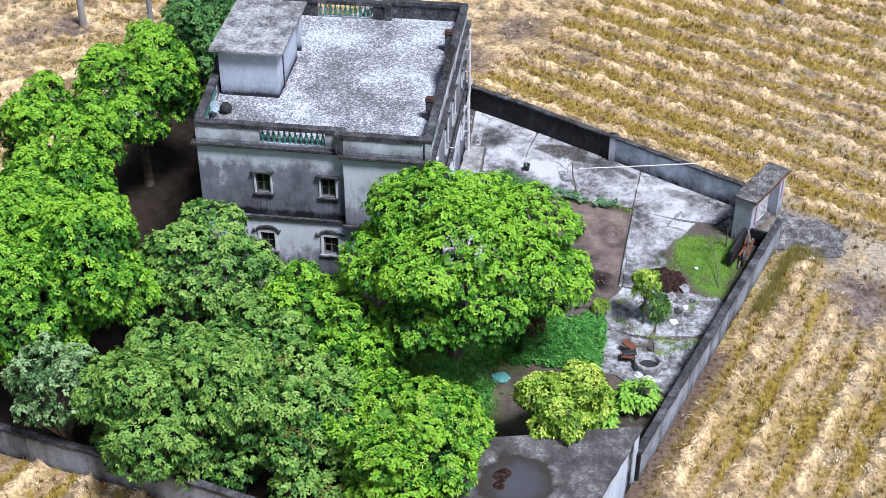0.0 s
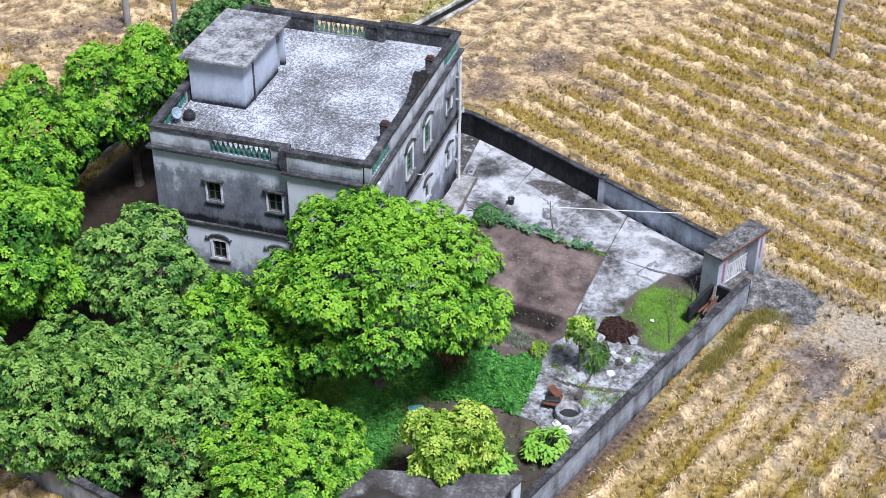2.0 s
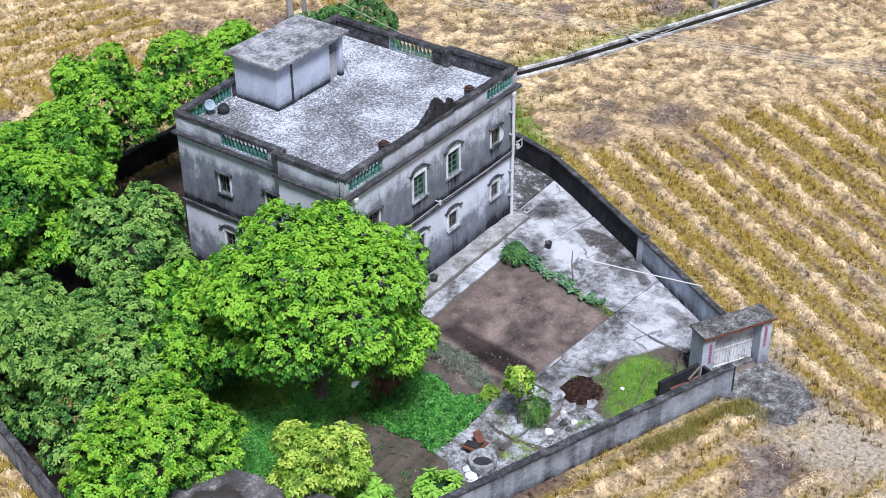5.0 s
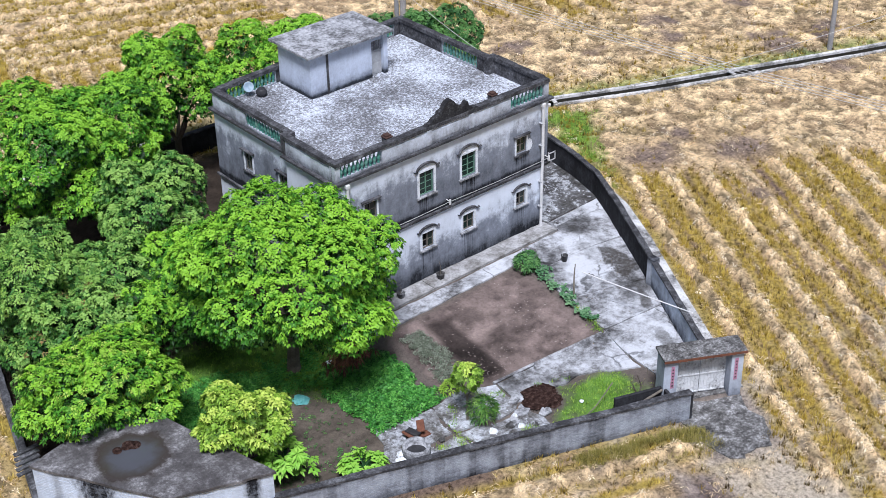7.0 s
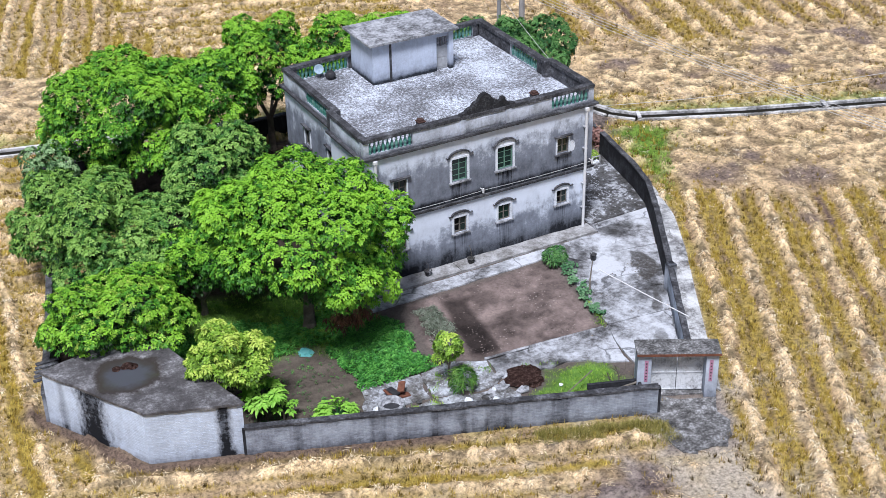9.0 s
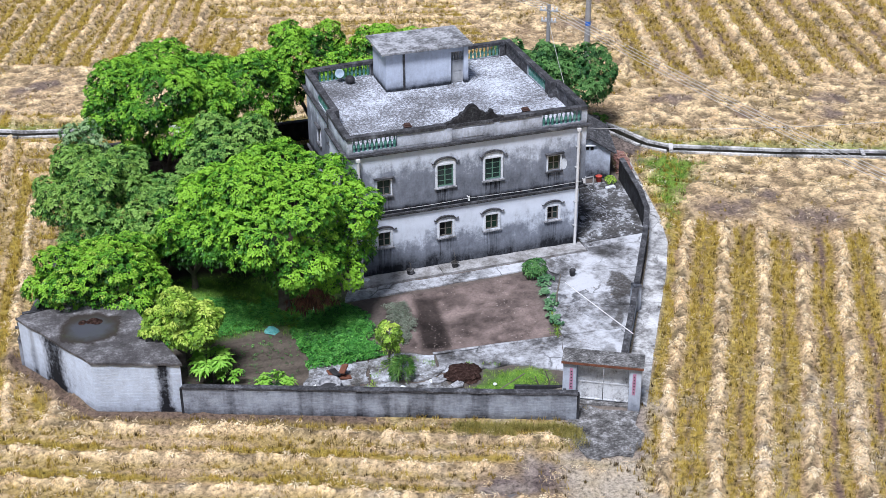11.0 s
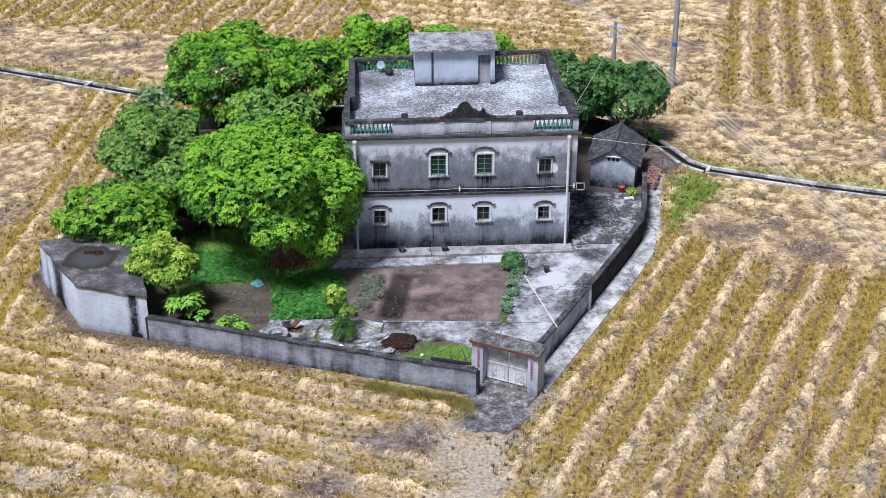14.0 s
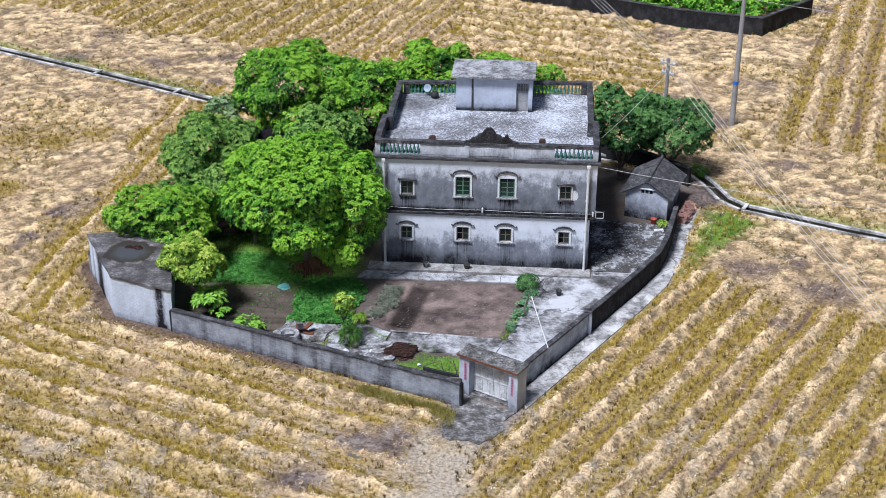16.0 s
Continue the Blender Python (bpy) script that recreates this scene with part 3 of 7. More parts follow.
    verge = np.maximum(verge, np.clip(soft(x, y, GREEN_VERGE, 1.4) * 1.3 + 2.2 * (n2 - 0.5) - np.clip((x - 20.5) / 4, 0, 0.6), 0, 1) * soft(x, y, GREEN_VERGE, 1.6))
    verge = np.maximum(verge, np.clip(1.1 - near_line(x, y, PATH_OUT) / 0.7 + 1.5 * (n2 - 0.5), 0, 1) * right * 0.7)
    verge = np.maximum(verge, np.clip(1.0 - near_line(x, y, [(p[0], p[1] + 1.0) for p in CANAL]) / 1.2 + 2.0 * (n2 - 0.5), 0, 1) * 0.6)
    verge = verge * np.where(y > 0, 1.0, 0.5)
    col = col * (1 - verge[:, None]) + verge[:, None] * np.where((y > 0)[:, None], np.array((0.15, 0.24, 0.04))[None], np.array((0.33, 0.28, 0.12))[None]) * (0.6 + 0.8 * n3[:, None])
    straw, green = straw * (1 - verge), np.maximum(green * (1 - verge), verge * np.where(y > 0, 0.5, 0.12))
    rub = np.clip(1.5 - np.hypot(x - 19.9, (y - 11.2) * 0.6) / 1.5 + 2.0 * (n2 - 0.5), 0, 1)
    col = col * (1 - rub[:, None]) + rub[:, None] * np.array((0.15, 0.12, 0.105))[None] * (0.4 + 1.2 * n3[:, None])
    straw, green = straw * (1 - rub), green * (1 - rub)
    foot = np.clip(1.2 - near_line(x, y, [(-17.6, -2.4), (-14.7, -8.0), (-10.8, -9.4), (-3, -12.3)]) / 0.9, 0, 1)
    col = col * (1 - foot[:, None]) + foot[:, None] * np.array((0.17, 0.12, 0.09))[None]
    straw, green = straw * (1 - foot), green * (1 - foot)
    apron = np.clip(soft(x, y, APRON_OUT, 1.0) * 1.4 + 1.2 * (n2 - 0.5), 0, 1) * (y < -14)
    pave = np.maximum(apron, soft(x, y, PATH_OUT + WALL_RIGHT[::-1], 0.25))
    way = np.maximum(soft(x, y, TRACK, 0.9) * np.clip(0.85 + 1.5 * (n2 - 0.5), 0, 1), pave)
    col = col * (1 - way[:, None]) + way[:, None] * np.array((0.50, 0.43, 0.335))[None] * (0.8 + 0.4 * n2[:, None])
    col = col * (1 - apron[:, None]) + apron[:, None] * np.array((0.25, 0.21, 0.18))[None] * (0.3 + 1.4 * n2[:, None])
    straw, green, z = straw * (1 - way), green * (1 - way), z * (1 - way)
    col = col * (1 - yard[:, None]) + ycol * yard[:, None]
    z = z * (1 - yard) + yz * yard
    ditch = near_line(x, y, CANAL)
    wet = np.clip((0.46 - ditch) / 0.10, 0, 1)
    z = z * np.clip((ditch - 0.5) / 0.5, 0, 1) - 0.75 * wet
    col = col * (1 - wet[:, None]) + wet[:, None] * np.array((0.05, 0.048, 0.04))[None]
    near_ditch = ditch < 0.75
    return z, np.c_[col, 1 - 0.62 * yard], np.where((yard > 0.3) | near_ditch, 0, straw), np.where((yard > 0.3) | near_ditch, 0, green), lawn * yard, rows


def axis(lo, hi, step, far):
    mid = list(np.arange(lo, hi + step / 2, step))
    out, d, p = [], step, hi
    while p < far:
        d *= 1.22
        p += d
        out.append(p)
    out2, d, p = [], step, lo
    while p > -far:
        d *= 1.22
        p -= d
        out2.append(p)
    return np.array(out2[::-1] + mid + out)


gx, gy = axis(-40, 54, 0.17, 2500), axis(-27, 58, 0.17, 2500)
X, Y = np.meshgrid(gx, gy)
xs, ys = X.ravel(), Y.ravel()
zs, cs, *_rest = land(xs, ys)
W_, H_ = len(gx), len(gy)
idx = np.arange(W_ * H_).reshape(H_, W_)
quads = np.stack([idx[:-1, :-1], idx[:-1, 1:], idx[1:, 1:], idx[1:, :-1]], -1).reshape(-1, 4)
GROUND, nt, b = mat("harvested_land", 0.95, 0.15)
at = nt.nodes.new("ShaderNodeAttribute")
at.attribute_name = "soil"
grain, chaff = tex(nt, pos(nt), 5.5, 7, 0.75), tex(nt, pos(nt), 38.0, 3, 0.7)
# small shadows painted into the colour: darker in the hollows of the bump
col = mixc(nt, at.outputs["Alpha"], at.outputs["Color"], ramp(nt, grain, [(0.37, 0.30), (0.47, 0.82), (0.62, 1.32)]), "MULTIPLY")
col = mixc(nt, at.outputs["Alpha"], col, ramp(nt, chaff, [(0.36, 0.72), (0.64, 1.25)]), "MULTIPLY")
nt.links.new(col, b.inputs["Base Color"])
bumped(nt, b, grain, 0.9, 0.06)
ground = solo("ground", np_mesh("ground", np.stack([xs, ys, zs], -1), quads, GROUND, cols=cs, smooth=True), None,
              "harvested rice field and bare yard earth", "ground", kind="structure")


def blades(px, py, pz, count, length, width, lean, rng, tone):
    """Upright or leaning blades: one narrow triangle each."""
    n = len(px) * count
    bx, by, bz = np.repeat(px, count), np.repeat(py, count), np.repeat(pz, count)
    az, ln = rng.uniform(0, 2 * np.pi, n), length * rng.uniform(0.6, 1.3, n)
    ox, oy = rng.normal(0, 0.055, n), rng.normal(0, 0.055, n)
    tilt = lean * rng.uniform(0.2, 1.2, n)
    side = az + np.pi / 2
    a = np.stack([bx + ox + width * np.cos(side), by + oy + width * np.sin(side), bz - 0.02], -1)
    c = np.stack([bx + ox - width * np.cos(side), by + oy - width * np.sin(side), bz - 0.02], -1)
    tip = np.stack([bx + ox + ln * np.sin(tilt) * np.cos(az), by + oy + ln * np.sin(tilt) * np.sin(az), bz + ln * np.cos(tilt)], -1)
    return np.stack([a, c, tip], 1).reshape(-1, 3), np.arange(3 * n).reshape(-1, 3), np.repeat(np.repeat(tone, count), 3)


def strands(px, py, pz, count, length, width, rise, rng, tone, spread=0.16):
    """Loose strands of straw: one narrow tilted quad each."""
    n = len(px) * count
    bx, by, bz = np.repeat(px, count) + rng.normal(0, spread, n), np.repeat(py, count) + rng.normal(0, spread, n), np.repeat(pz, count)
    az, ln, h = rng.uniform(0, 2 * np.pi, n), length * rng.uniform(0.6, 1.3, n), rise * rng.uniform(0.2, 1.3, n)
    cx, cy, sx, sy = np.cos(az), np.sin(az), -np.sin(az) * width, np.cos(az) * width
    pts = [np.stack([bx + cx * ln * s + q * sx, by + cy * ln * s + q * sy, bz + h * k], -1) for s, q, k in ((-0.5, 0, 0.0), (0.1, 1, 1.0), (0.5, 0, 0.5), (0.1, -1, 1.0))]
    v = np.stack(pts, 1).reshape(-1, 3)
    return v, np.arange(4 * n).reshape(-1, 4), np.repeat(np.repeat(tone, count), 4)


rng = np.random.default_rng(3)
STRAW = foliage("dry_rice_straw", (0.13, 0.08, 0.035), (0.80, 0.61, 0.36), (1.0, 0.90, 0.68), 0.1, 0.8)
STUBBLE = foliage("yellow_green_stubble", (0.06, 0.035, 0.010), (0.48, 0.345, 0.05), (0.80, 0.64, 0.16), 0.2, 0.8)
GRASS = foliage("short_grass", (0.06, 0.15, 0.015), (0.20, 0.42, 0.04), (0.44, 0.60, 0.11), 0.25, 0.7)
N = 210000
px, py = rng.uniform(-38, 52, N), rng.uniform(-26, 57, N)
pz, _c, st, gr, lw, rw = land(px, py)
clump = fbm(px, py, 0.5, 77, 2)
k = rng.random(N) < st * (0.12 + 0.88 * rw) * np.clip(0.16 + 3.0 * (clump - 0.42), 0.03, 0.85)
ax = np.c_[rng.normal(0, 0.45, (k.sum(), 2)), np.ones(k.sum())]
v, f, t = rosettes(np.c_[px[k], py[k], pz[k] + 0.06], ax / np.linalg.norm(ax, axis=1, keepdims=True), np.clip(0.18 + 0.9 * fbm(px[k], py[k], 0.5, 88) + rng.normal(0, 0.24, k.sum()), 0, 1), 8, 0.17, 0.020, 0.7, rng, 0.25)
solo("straw_tufts", np_mesh("straw_tufts", v, f, STRAW, t), None, "pale tousled tufts of cut rice straw in windrows", "straw", kind="stuff")
k = rng.random(N) < 0.13 * np.maximum(st, 0.35 * (gr + st > 0.02))
v, f, t = strands(px[k], py[k], pz[k], 6, 0.34, 0.013, 0.07, rng, np.clip(0.10 + 0.9 * fbm(px[k], py[k], 0.5, 88) + rng.normal(0, 0.2, k.sum()), 0, 1), 0.14)
solo("straw_litter", np_mesh("straw_litter", v, f, STRAW, t), None, "pale dry rice straw lying flat between the rows", "straw", kind="stuff")
k = rng.random(N) < 0.03 * (st < 0.6) * (gr + st > 0.02) + gr * 0.62
v, f, t = blades(px[k], py[k], pz[k], 10, 0.25, 0.014, 0.55, rng, np.clip(rng.normal(0.20, 0.28, k.sum()) + 0.35 * gr[k] + 0.5 * (fbm(px[k], py[k], 1.6, 89) - 0.5), 0, 1))
solo("rice_stubble", np_mesh("rice_stubble", v, f, STUBBLE, t), None, "yellow-green cut rice stubble in strips", "stubble", kind="stuff")
N = 36000
px, py = rng.uniform(-14, 9, N), rng.uniform(-14.5, 3, N)
pz, _c, st, gr, lw, rw = land(px, py)
tuft = np.max([np.clip(1.1 - near_line(px, py, c) / 0.22 + 3 * (fbm(px, py, 0.7, 91) - 0.55), 0, 1) for c in CRACKS], axis=0)
k = rng.random(N) < np.maximum(lw * np.clip(0.9 + 2.0 * (fbm(px, py, 0.9, 92) - 0.5), 0.1, 1), tuft)
pz = np.where(tuft > 0.05, np.maximum(pz, 0.06), pz)
v, f, t = blades(px[k], py[k], pz[k], 6, 0.11, 0.013, 0.9, rng, np.clip(rng.normal(0.1, 0.25, k.sum()) + 0.7 * fbm(px[k], py[k], 0.8, 93) + 0.3 * (py[k] < -9.5), 0, 1))
solo("yard_grass", np_mesh("yard_grass", v, f, GRASS, t), None, "short green grass and weeds in the yard", "grass", kind="stuff")
N = 5200
px = np.concatenate([rng.uniform(-1.0, 5.4, N), rng.uniform(18.0, 24.0, N)])
py = np.concatenate([-13.25 - (px[:N] + 1.5) * 0.385 - np.abs(rng.normal(0.2, 0.6, N)), rng.uniform(0.5, 9.5, N)])
k = (rng.random(len(px)) < (fbm(px, py, 0.9, 44) - 0.5) * 3.5 + np.where(px < 10, -0.05 + 0.13 * (px - 1.0), 0.8 - 0.12 * (px - 18))) & ~inside(px, py, YARD) & (near_line(px, py, PATH_OUT) > 0.25) & ((px < 10) | (soft(px, py, GREEN_VERGE, 1.2) > rng.random(len(px))))
v, f, t = blades(px[k], py[k], np.zeros(k.sum()), 5, 0.30, 0.012, 0.95, rng, np.clip(rng.normal(0.55, 0.25, k.sum()), 0, 1))
east_ = np.repeat(px[k] > 10, 5)
WEED = foliage("wall_foot_weeds", (0.10, 0.085, 0.02), (0.32, 0.29, 0.065), (0.56, 0.48, 0.18), 0.25, 0.7)
solo("verge_weeds", np_mesh("verge_weeds", v[np.repeat(~east_, 3)], np.arange(3 * (~east_).sum()).reshape(-1, 3), WEED, t[np.repeat(~east_, 3)]), None, "thin yellow-green weeds at the wall foot", "weeds", kind="stuff")
solo("verge_grass", np_mesh("verge_grass", v[np.repeat(east_, 3)], np.arange(3 * east_.sum()).reshape(-1, 3), GRASS, t[np.repeat(east_, 3)]), None, "bright green grass beside the footway", "grass", kind="stuff")

# ---- concrete of the yard, cast in panels ----
pavement = thing("pavement", "cracked grey and white concrete yard paving", "paving", kind="structure")


def panel(pts, material=CONCRETE, z=0.05, ragged=0.06, seed=0):
    """A cast panel with slightly broken rims."""
    r = random.Random(seed)
    out = []
    for (ax, ay), (bx, by) in zip(pts, pts[1:] + pts[:1]):
        n = max(2, int(math.hypot(bx - ax, by - ay) / 0.45))
        for i in range(n):
            s = i / n
            j = ragged if i else 0.0
            out.append((ax + (bx - ax) * s + r.uniform(-j, j), ay + (by - ay) * s + r.uniform(-j, j)))
    bm = prism(bmesh.new(), out, -0.08, z)
    return part("panel", bm, material, pavement)


def stain(material, places):
    """Old damp stains with ragged rims on paving: (x, y, half length, half width, turn, strength)."""
    nt = material.node_tree
    sock = nt.nodes["Principled BSDF"].inputs["Base Color"]
    edge, grit = tex(nt, pos(nt), 1.1, 8, 0.7), tex(nt, pos(nt), 8.0, 5, 0.7)
    for x, y, a, w, turn, strong in places:
        c, d = math.cos(radians(turn)), math.sin(radians(turn))
        sep = nt.nodes.new("ShaderNodeSeparateXYZ")
        nt.links.new(pos(nt), sep.inputs[0])
        dx, dy = calc(nt, "SUBTRACT", sep.outputs[0], x), calc(nt, "SUBTRACT", sep.outputs[1], y)
        u = calc(nt, "ADD", calc(nt, "MULTIPLY", dx, c / a), calc(nt, "MULTIPLY", dy, d / a))
        v = calc(nt, "ADD", calc(nt, "MULTIPLY", dx, -d / w), calc(nt, "MULTIPLY", dy, c / w))
        far_ = calc(nt, "SQRT", calc(nt, "ADD", calc(nt, "MULTIPLY", u, u), calc(nt, "MULTIPLY", v, v)))
        m = calc(nt, "SUBTRACT", 1.2, calc(nt, "ADD", far_, calc(nt, "MULTIPLY", calc(nt, "SUBTRACT", edge, 0.5), 2.6)))
        m = calc(nt, "MULTIPLY", calc(nt, "MULTIPLY", m, 4.0, True), calc(nt, "MULTIPLY", ramp(nt, grit, [(0.34, 0.55), (0.55, 1.0)]), strong))
        col = mixc(nt, m, sock.links[0].from_socket, (0.052, 0.046, 0.04))
        nt.links.new(col, sock)


stain(CONCRETE, STAINS)
APRON = mottled("apron_cement", [(0.34, (0.12, 0.11, 0.10)), (0.46, (0.27, 0.265, 0.26)), (0.6, (0.50, 0.50, 0.51))], 1.1, 7)
panel([(-0.9, -0.98), (4.2, -0.98), (4.2, -0.02), (-0.9, -0.02)], APRON, 0.10, 0.03, 1)
panel([(4.22, -0.98), (9.0, -0.98), (9.0, -0.02), (4.22, -0.02)], APRON, 0.10, 0.03, 2)
panel([(9.02, -0.98), (12.3, -0.98), (12.3, -0.02), (9.02, -0.02)], APRON, 0.10, 0.04, 3)
panel([(-1.4, -2.1), (3.9, -2.05), (3.9, -1.15), (-1.0, -1.15)], CONCRETE, 0.05, 0.04, 4)
panel([(3.92, -2.05), (9.3, -1.95), (9.7, -1.15), (3.92, -1.15)], CONCRETE, 0.05, 0.04, 5)
panel([(9.75, -1.12), (9.4, -2.0), (8.9, -3.0), (12.3, -3.2), (14.2, -3.5), (16.2, -0.1), (12.4, -0.2), (12.35, -1.1)], CONCRETE, 0.05, 0.02, 6)
panel([(8.88, -3.05), (8.3, -5.6), (10.6, -6.5), (12.35, -7.0), (14.25, -3.62), (12.3, -3.22)], CONCRETE, 0.05, 0.02, 7)
panel([(8.28, -5.65), (7.75, -8.6), (11.2, -8.95), (12.05, -7.65), (12.3, -7.1), (10.6, -6.53)], CONCRETE, 0.05, 0.02, 8)
panel([(7.72, -8.65), (7.2, -10.2), (6.9, -12.6), (8.35, -13.8), (11.1, -9.0)], CONCRETE, 0.05, 0.02, 9)
panel([(1.4, -8.35), (4.4, -8.5), (4.4, -10.2), (3.6, -10.3), (1.25, -9.85)], CONCRETE, 0.05, 0.08, 10)
panel([(4.42, -8.5), (7.3, -8.75), (7.68, -8.66), (7.15, -10.2), (6.85, -11.6), (6.1, -11.2), (4.42, -10.2)], CONCRETE, 0.05, 0.08, 11)
panel([(-1.7, -7.75), (-0.3, -7.55), (1.33, -8.35), (1.18, -9.85), (0.3, -10.2), (-2.1, -9.5)], BROKEN, 0.05, 0.10, 12)
panel([(-4.2, -7.1), (-3.6, -7.4), (-1.8, -7.75), (-2.2, -9.55), (-5.2, -9.6), (-5.1, -8.7)], BROKEN, 0.045, 0.14, 13)
panel([(-5.3, -9.75), (-2.3, -9.75), (-1.75, -12.25), (-5.9, -10.8)], BROKEN, 0.045, 0.14, 18)
panel([(-2.05, -9.75), (0.3, -10.4), (1.2, -10.0), (1.3, -11.3), (1.1, -12.6), (0.6, -13.05), (-1.5, -12.35)], BROKEN, 0.045, 0.14, 19)
panel([(12.4, -0.15), (16.2, 0.0), (16.9, 2.2), (17.2, 3.4), (12.4, 3.2)], OLDCONCRETE, 0.05, 0.05, 14)
panel([(12.4, 3.25), (17.2, 3.45), (17.8, 6.4), (14.6, 6.9), (12.4, 7.2)], OLDCONCRETE, 0.05, 0.05, 15)
panel([(6.75, -12.65), (8.3, -13.85), (8.3, -15.3), (5.7, -14.0)], DARKCONCRETE, 0.05, 0.03, 16)
panel([(5.55, -14.1), (8.5, -15.75), (7.4, -18.2), (6.8, -18.7), (6.0, -18.4), (5.4, -18.5), (4.9, -17.6), (4.95, -16.6)], DARKCONCRETE, 0.06, 0.2, 17)
# plot edging
part("edging", tube(bmesh.new(), [(1.3, -8.22, 0.06), (4.3, -8.45, 0.07), (7.4, -8.72, 0.06)], 0.07, 6), CONCRETE, pavement)

# footway outside the wall
footway = thing("pavement", "narrow pale concrete footway outside the wall", "footway", kind="structure")
FOOTWAY = cracked("pale_footway_concrete", [(0.38, (0.10, 0.10, 0.10)), (0.45, (0.30, 0.30, 0.305)), (0.51, (0.52, 0.525, 0.53)), (0.58, (0.70, 0.71, 0.72))], 0.7, 0.4, 0.3)
INNER = [(x + 0.18, y - 0.1) for x, y in WALL_RIGHT] + [(18.75, 9.3)]
for k in range(6):
    a, b2 = PATH_OUT[k], PATH_OUT[k + 1]
    c, d = INNER[k], INNER[k + 1]
    o = [a, (b2[0] - 0.012, b2[1] - 0.02), (d[0] - 0.012, d[1] - 0.02), c]
    bm = prism(bmesh.new(), o, -0.1, 0.09)
    part("panel", bm, FOOTWAY, footway)


# ---- boundary walls ----
def wall_run(name, line, h, thick, material, label, cap=CAP, cap_h=0.09, caps=True):
    w = thing(name, label, "wall", kind="structure")
    for (ax, ay), (bx, by) in zip(line, line[1:]):
        ln = math.hypot(bx - ax, by - ay)
        m = Matrix.Translation((ax, ay, 0)) @ Matrix.Rotation(math.atan2(by - ay, bx - ax), 4, "Z")
        bm = bmesh.new()
        box(bm, -thick / 2, ln + thick / 2 - 0.003, -thick / 2, thick / 2, -0.3, h - cap_h)
        bmesh.ops.transform(bm, matrix=m, verts=bm.verts)
        part("wall_body", bm, material, w)
        if caps:
            bm = beam(bmesh.new(), -0.03, ln + 0.03, -thick / 2 - 0.035, thick / 2 + 0.035, h - cap_h, h, m, 0.45, 0.014, int(ax * 10))
            part("coping", bm, cap, w)
    return w


wall_south = wall_run("wall_south", WALL_FRONT, 1.42, 0.24, WALLDARK, "grey brick boundary wall with black coping")
wall_east = wall_run("wall_east", WALL_RIGHT[:2], 1.40, 0.22, WALLBLUE, "pale blue-grey plastered boundary wall with dark coping")
wall_east_b = wall_run("wall_east_rear", WALL_RIGHT[1:], 1.40, 0.22, WALLDARK, "black-mouldy boundary wall with dark coping")
part("pier", boxes((11.9, 12.32, -7.72, -7.3, -0.3, 1.5), bevel=0.02), WALLGREY, wall_east)
wall_west = wall_run("wall_west", WALL_WEST, 1.42, 0.24, WALLGREY, "grey boundary wall with dark coping beside the trees")
wall_north = wall_run("wall_north", [(-11.5, 18.6), (13.0, 18.2), (19.0, 12.9)], 1.4, 0.24, WALLDARK, "dark boundary wall behind the house")
# brick courses with open joints on the outer faces of the walls
def brick_face(a, b, z0, z1, parent, material, seed, gap=0.05, skip=(0, 0)):
    r = random.Random(seed)
    ln = math.hypot(b[0] - a[0], b[1] - a[1])
    m = Matrix.Translation((*a, 0)) @ Matrix.Rotation(math.atan2(b[1] - a[1], b[0] - a[0]), 4, "Z")
    vs, fs = [m @ Vector(q) for q in ((0, -0.002, z0), (ln, -0.002, z0), (ln, -0.002, z1), (0, -0.002, z1))], [(0, 1, 2, 3)]
    for c in range(int((z1 - z0) / 0.082)):
        z = z0 + c * 0.082
        u = -0.13 * (c % 2)
        while u < ln - 0.02:
            if r.random() > gap and not skip[0] - 0.1 < u < skip[1]:
                d = r.uniform(0.004, 0.011)
                o = len(vs)
                for du in (max(u, 0) + 0.003, min(u + 0.25, ln)):
                    for dz in (0.003, 0.072):
                        vs.append(m @ Vector((du, -d, z + dz)))
                        vs.append(m @ Vector((du, 0.006, z + dz)))
                fs += [(o, o + 4, o + 6, o + 2), (o, o + 2, o + 3, o + 1), (o + 4, o + 5, o + 7, o + 6), (o + 2, o + 6, o + 7, o + 3), (o, o + 1, o + 5, o + 4)]
            u += 0.26
    me = bpy.data.meshes.new("brick_face")
    me.from_pydata(vs, [], fs)
    me.materials.append(material)
    return part("brick_face", me, None, parent, "worn brick courses with open joints", kind="stuff")


def offset(p, d):
    return (p[0] + d[0], p[1] + d[1])


def single_bricks(a, b, u0, u1, z0, z1, parent, material, seed, gap):
    """The same courses over a stretch of wall, each brick a piece of its own."""
    r = random.Random(seed)
    m = Matrix.Translation((*a, 0)) @ Matrix.Rotation(math.atan2(b[1] - a[1], b[0] - a[0]), 4, "Z")
    me = finish(boxes((0.003, 0.25, -0.012, 0.006, 0.003, 0.072)), "brick", material)
    for c in range(int((z1 - z0) / 0.082)):
        u = u0 - 0.13 * (c % 2)
        while u < u1:
            if r.random() > gap:
                o = part("brick", me, None, parent)
                o.matrix_local = m @ pose(u, r.uniform(0.0, 0.007), z0 + c * 0.082)
            u += 0.26


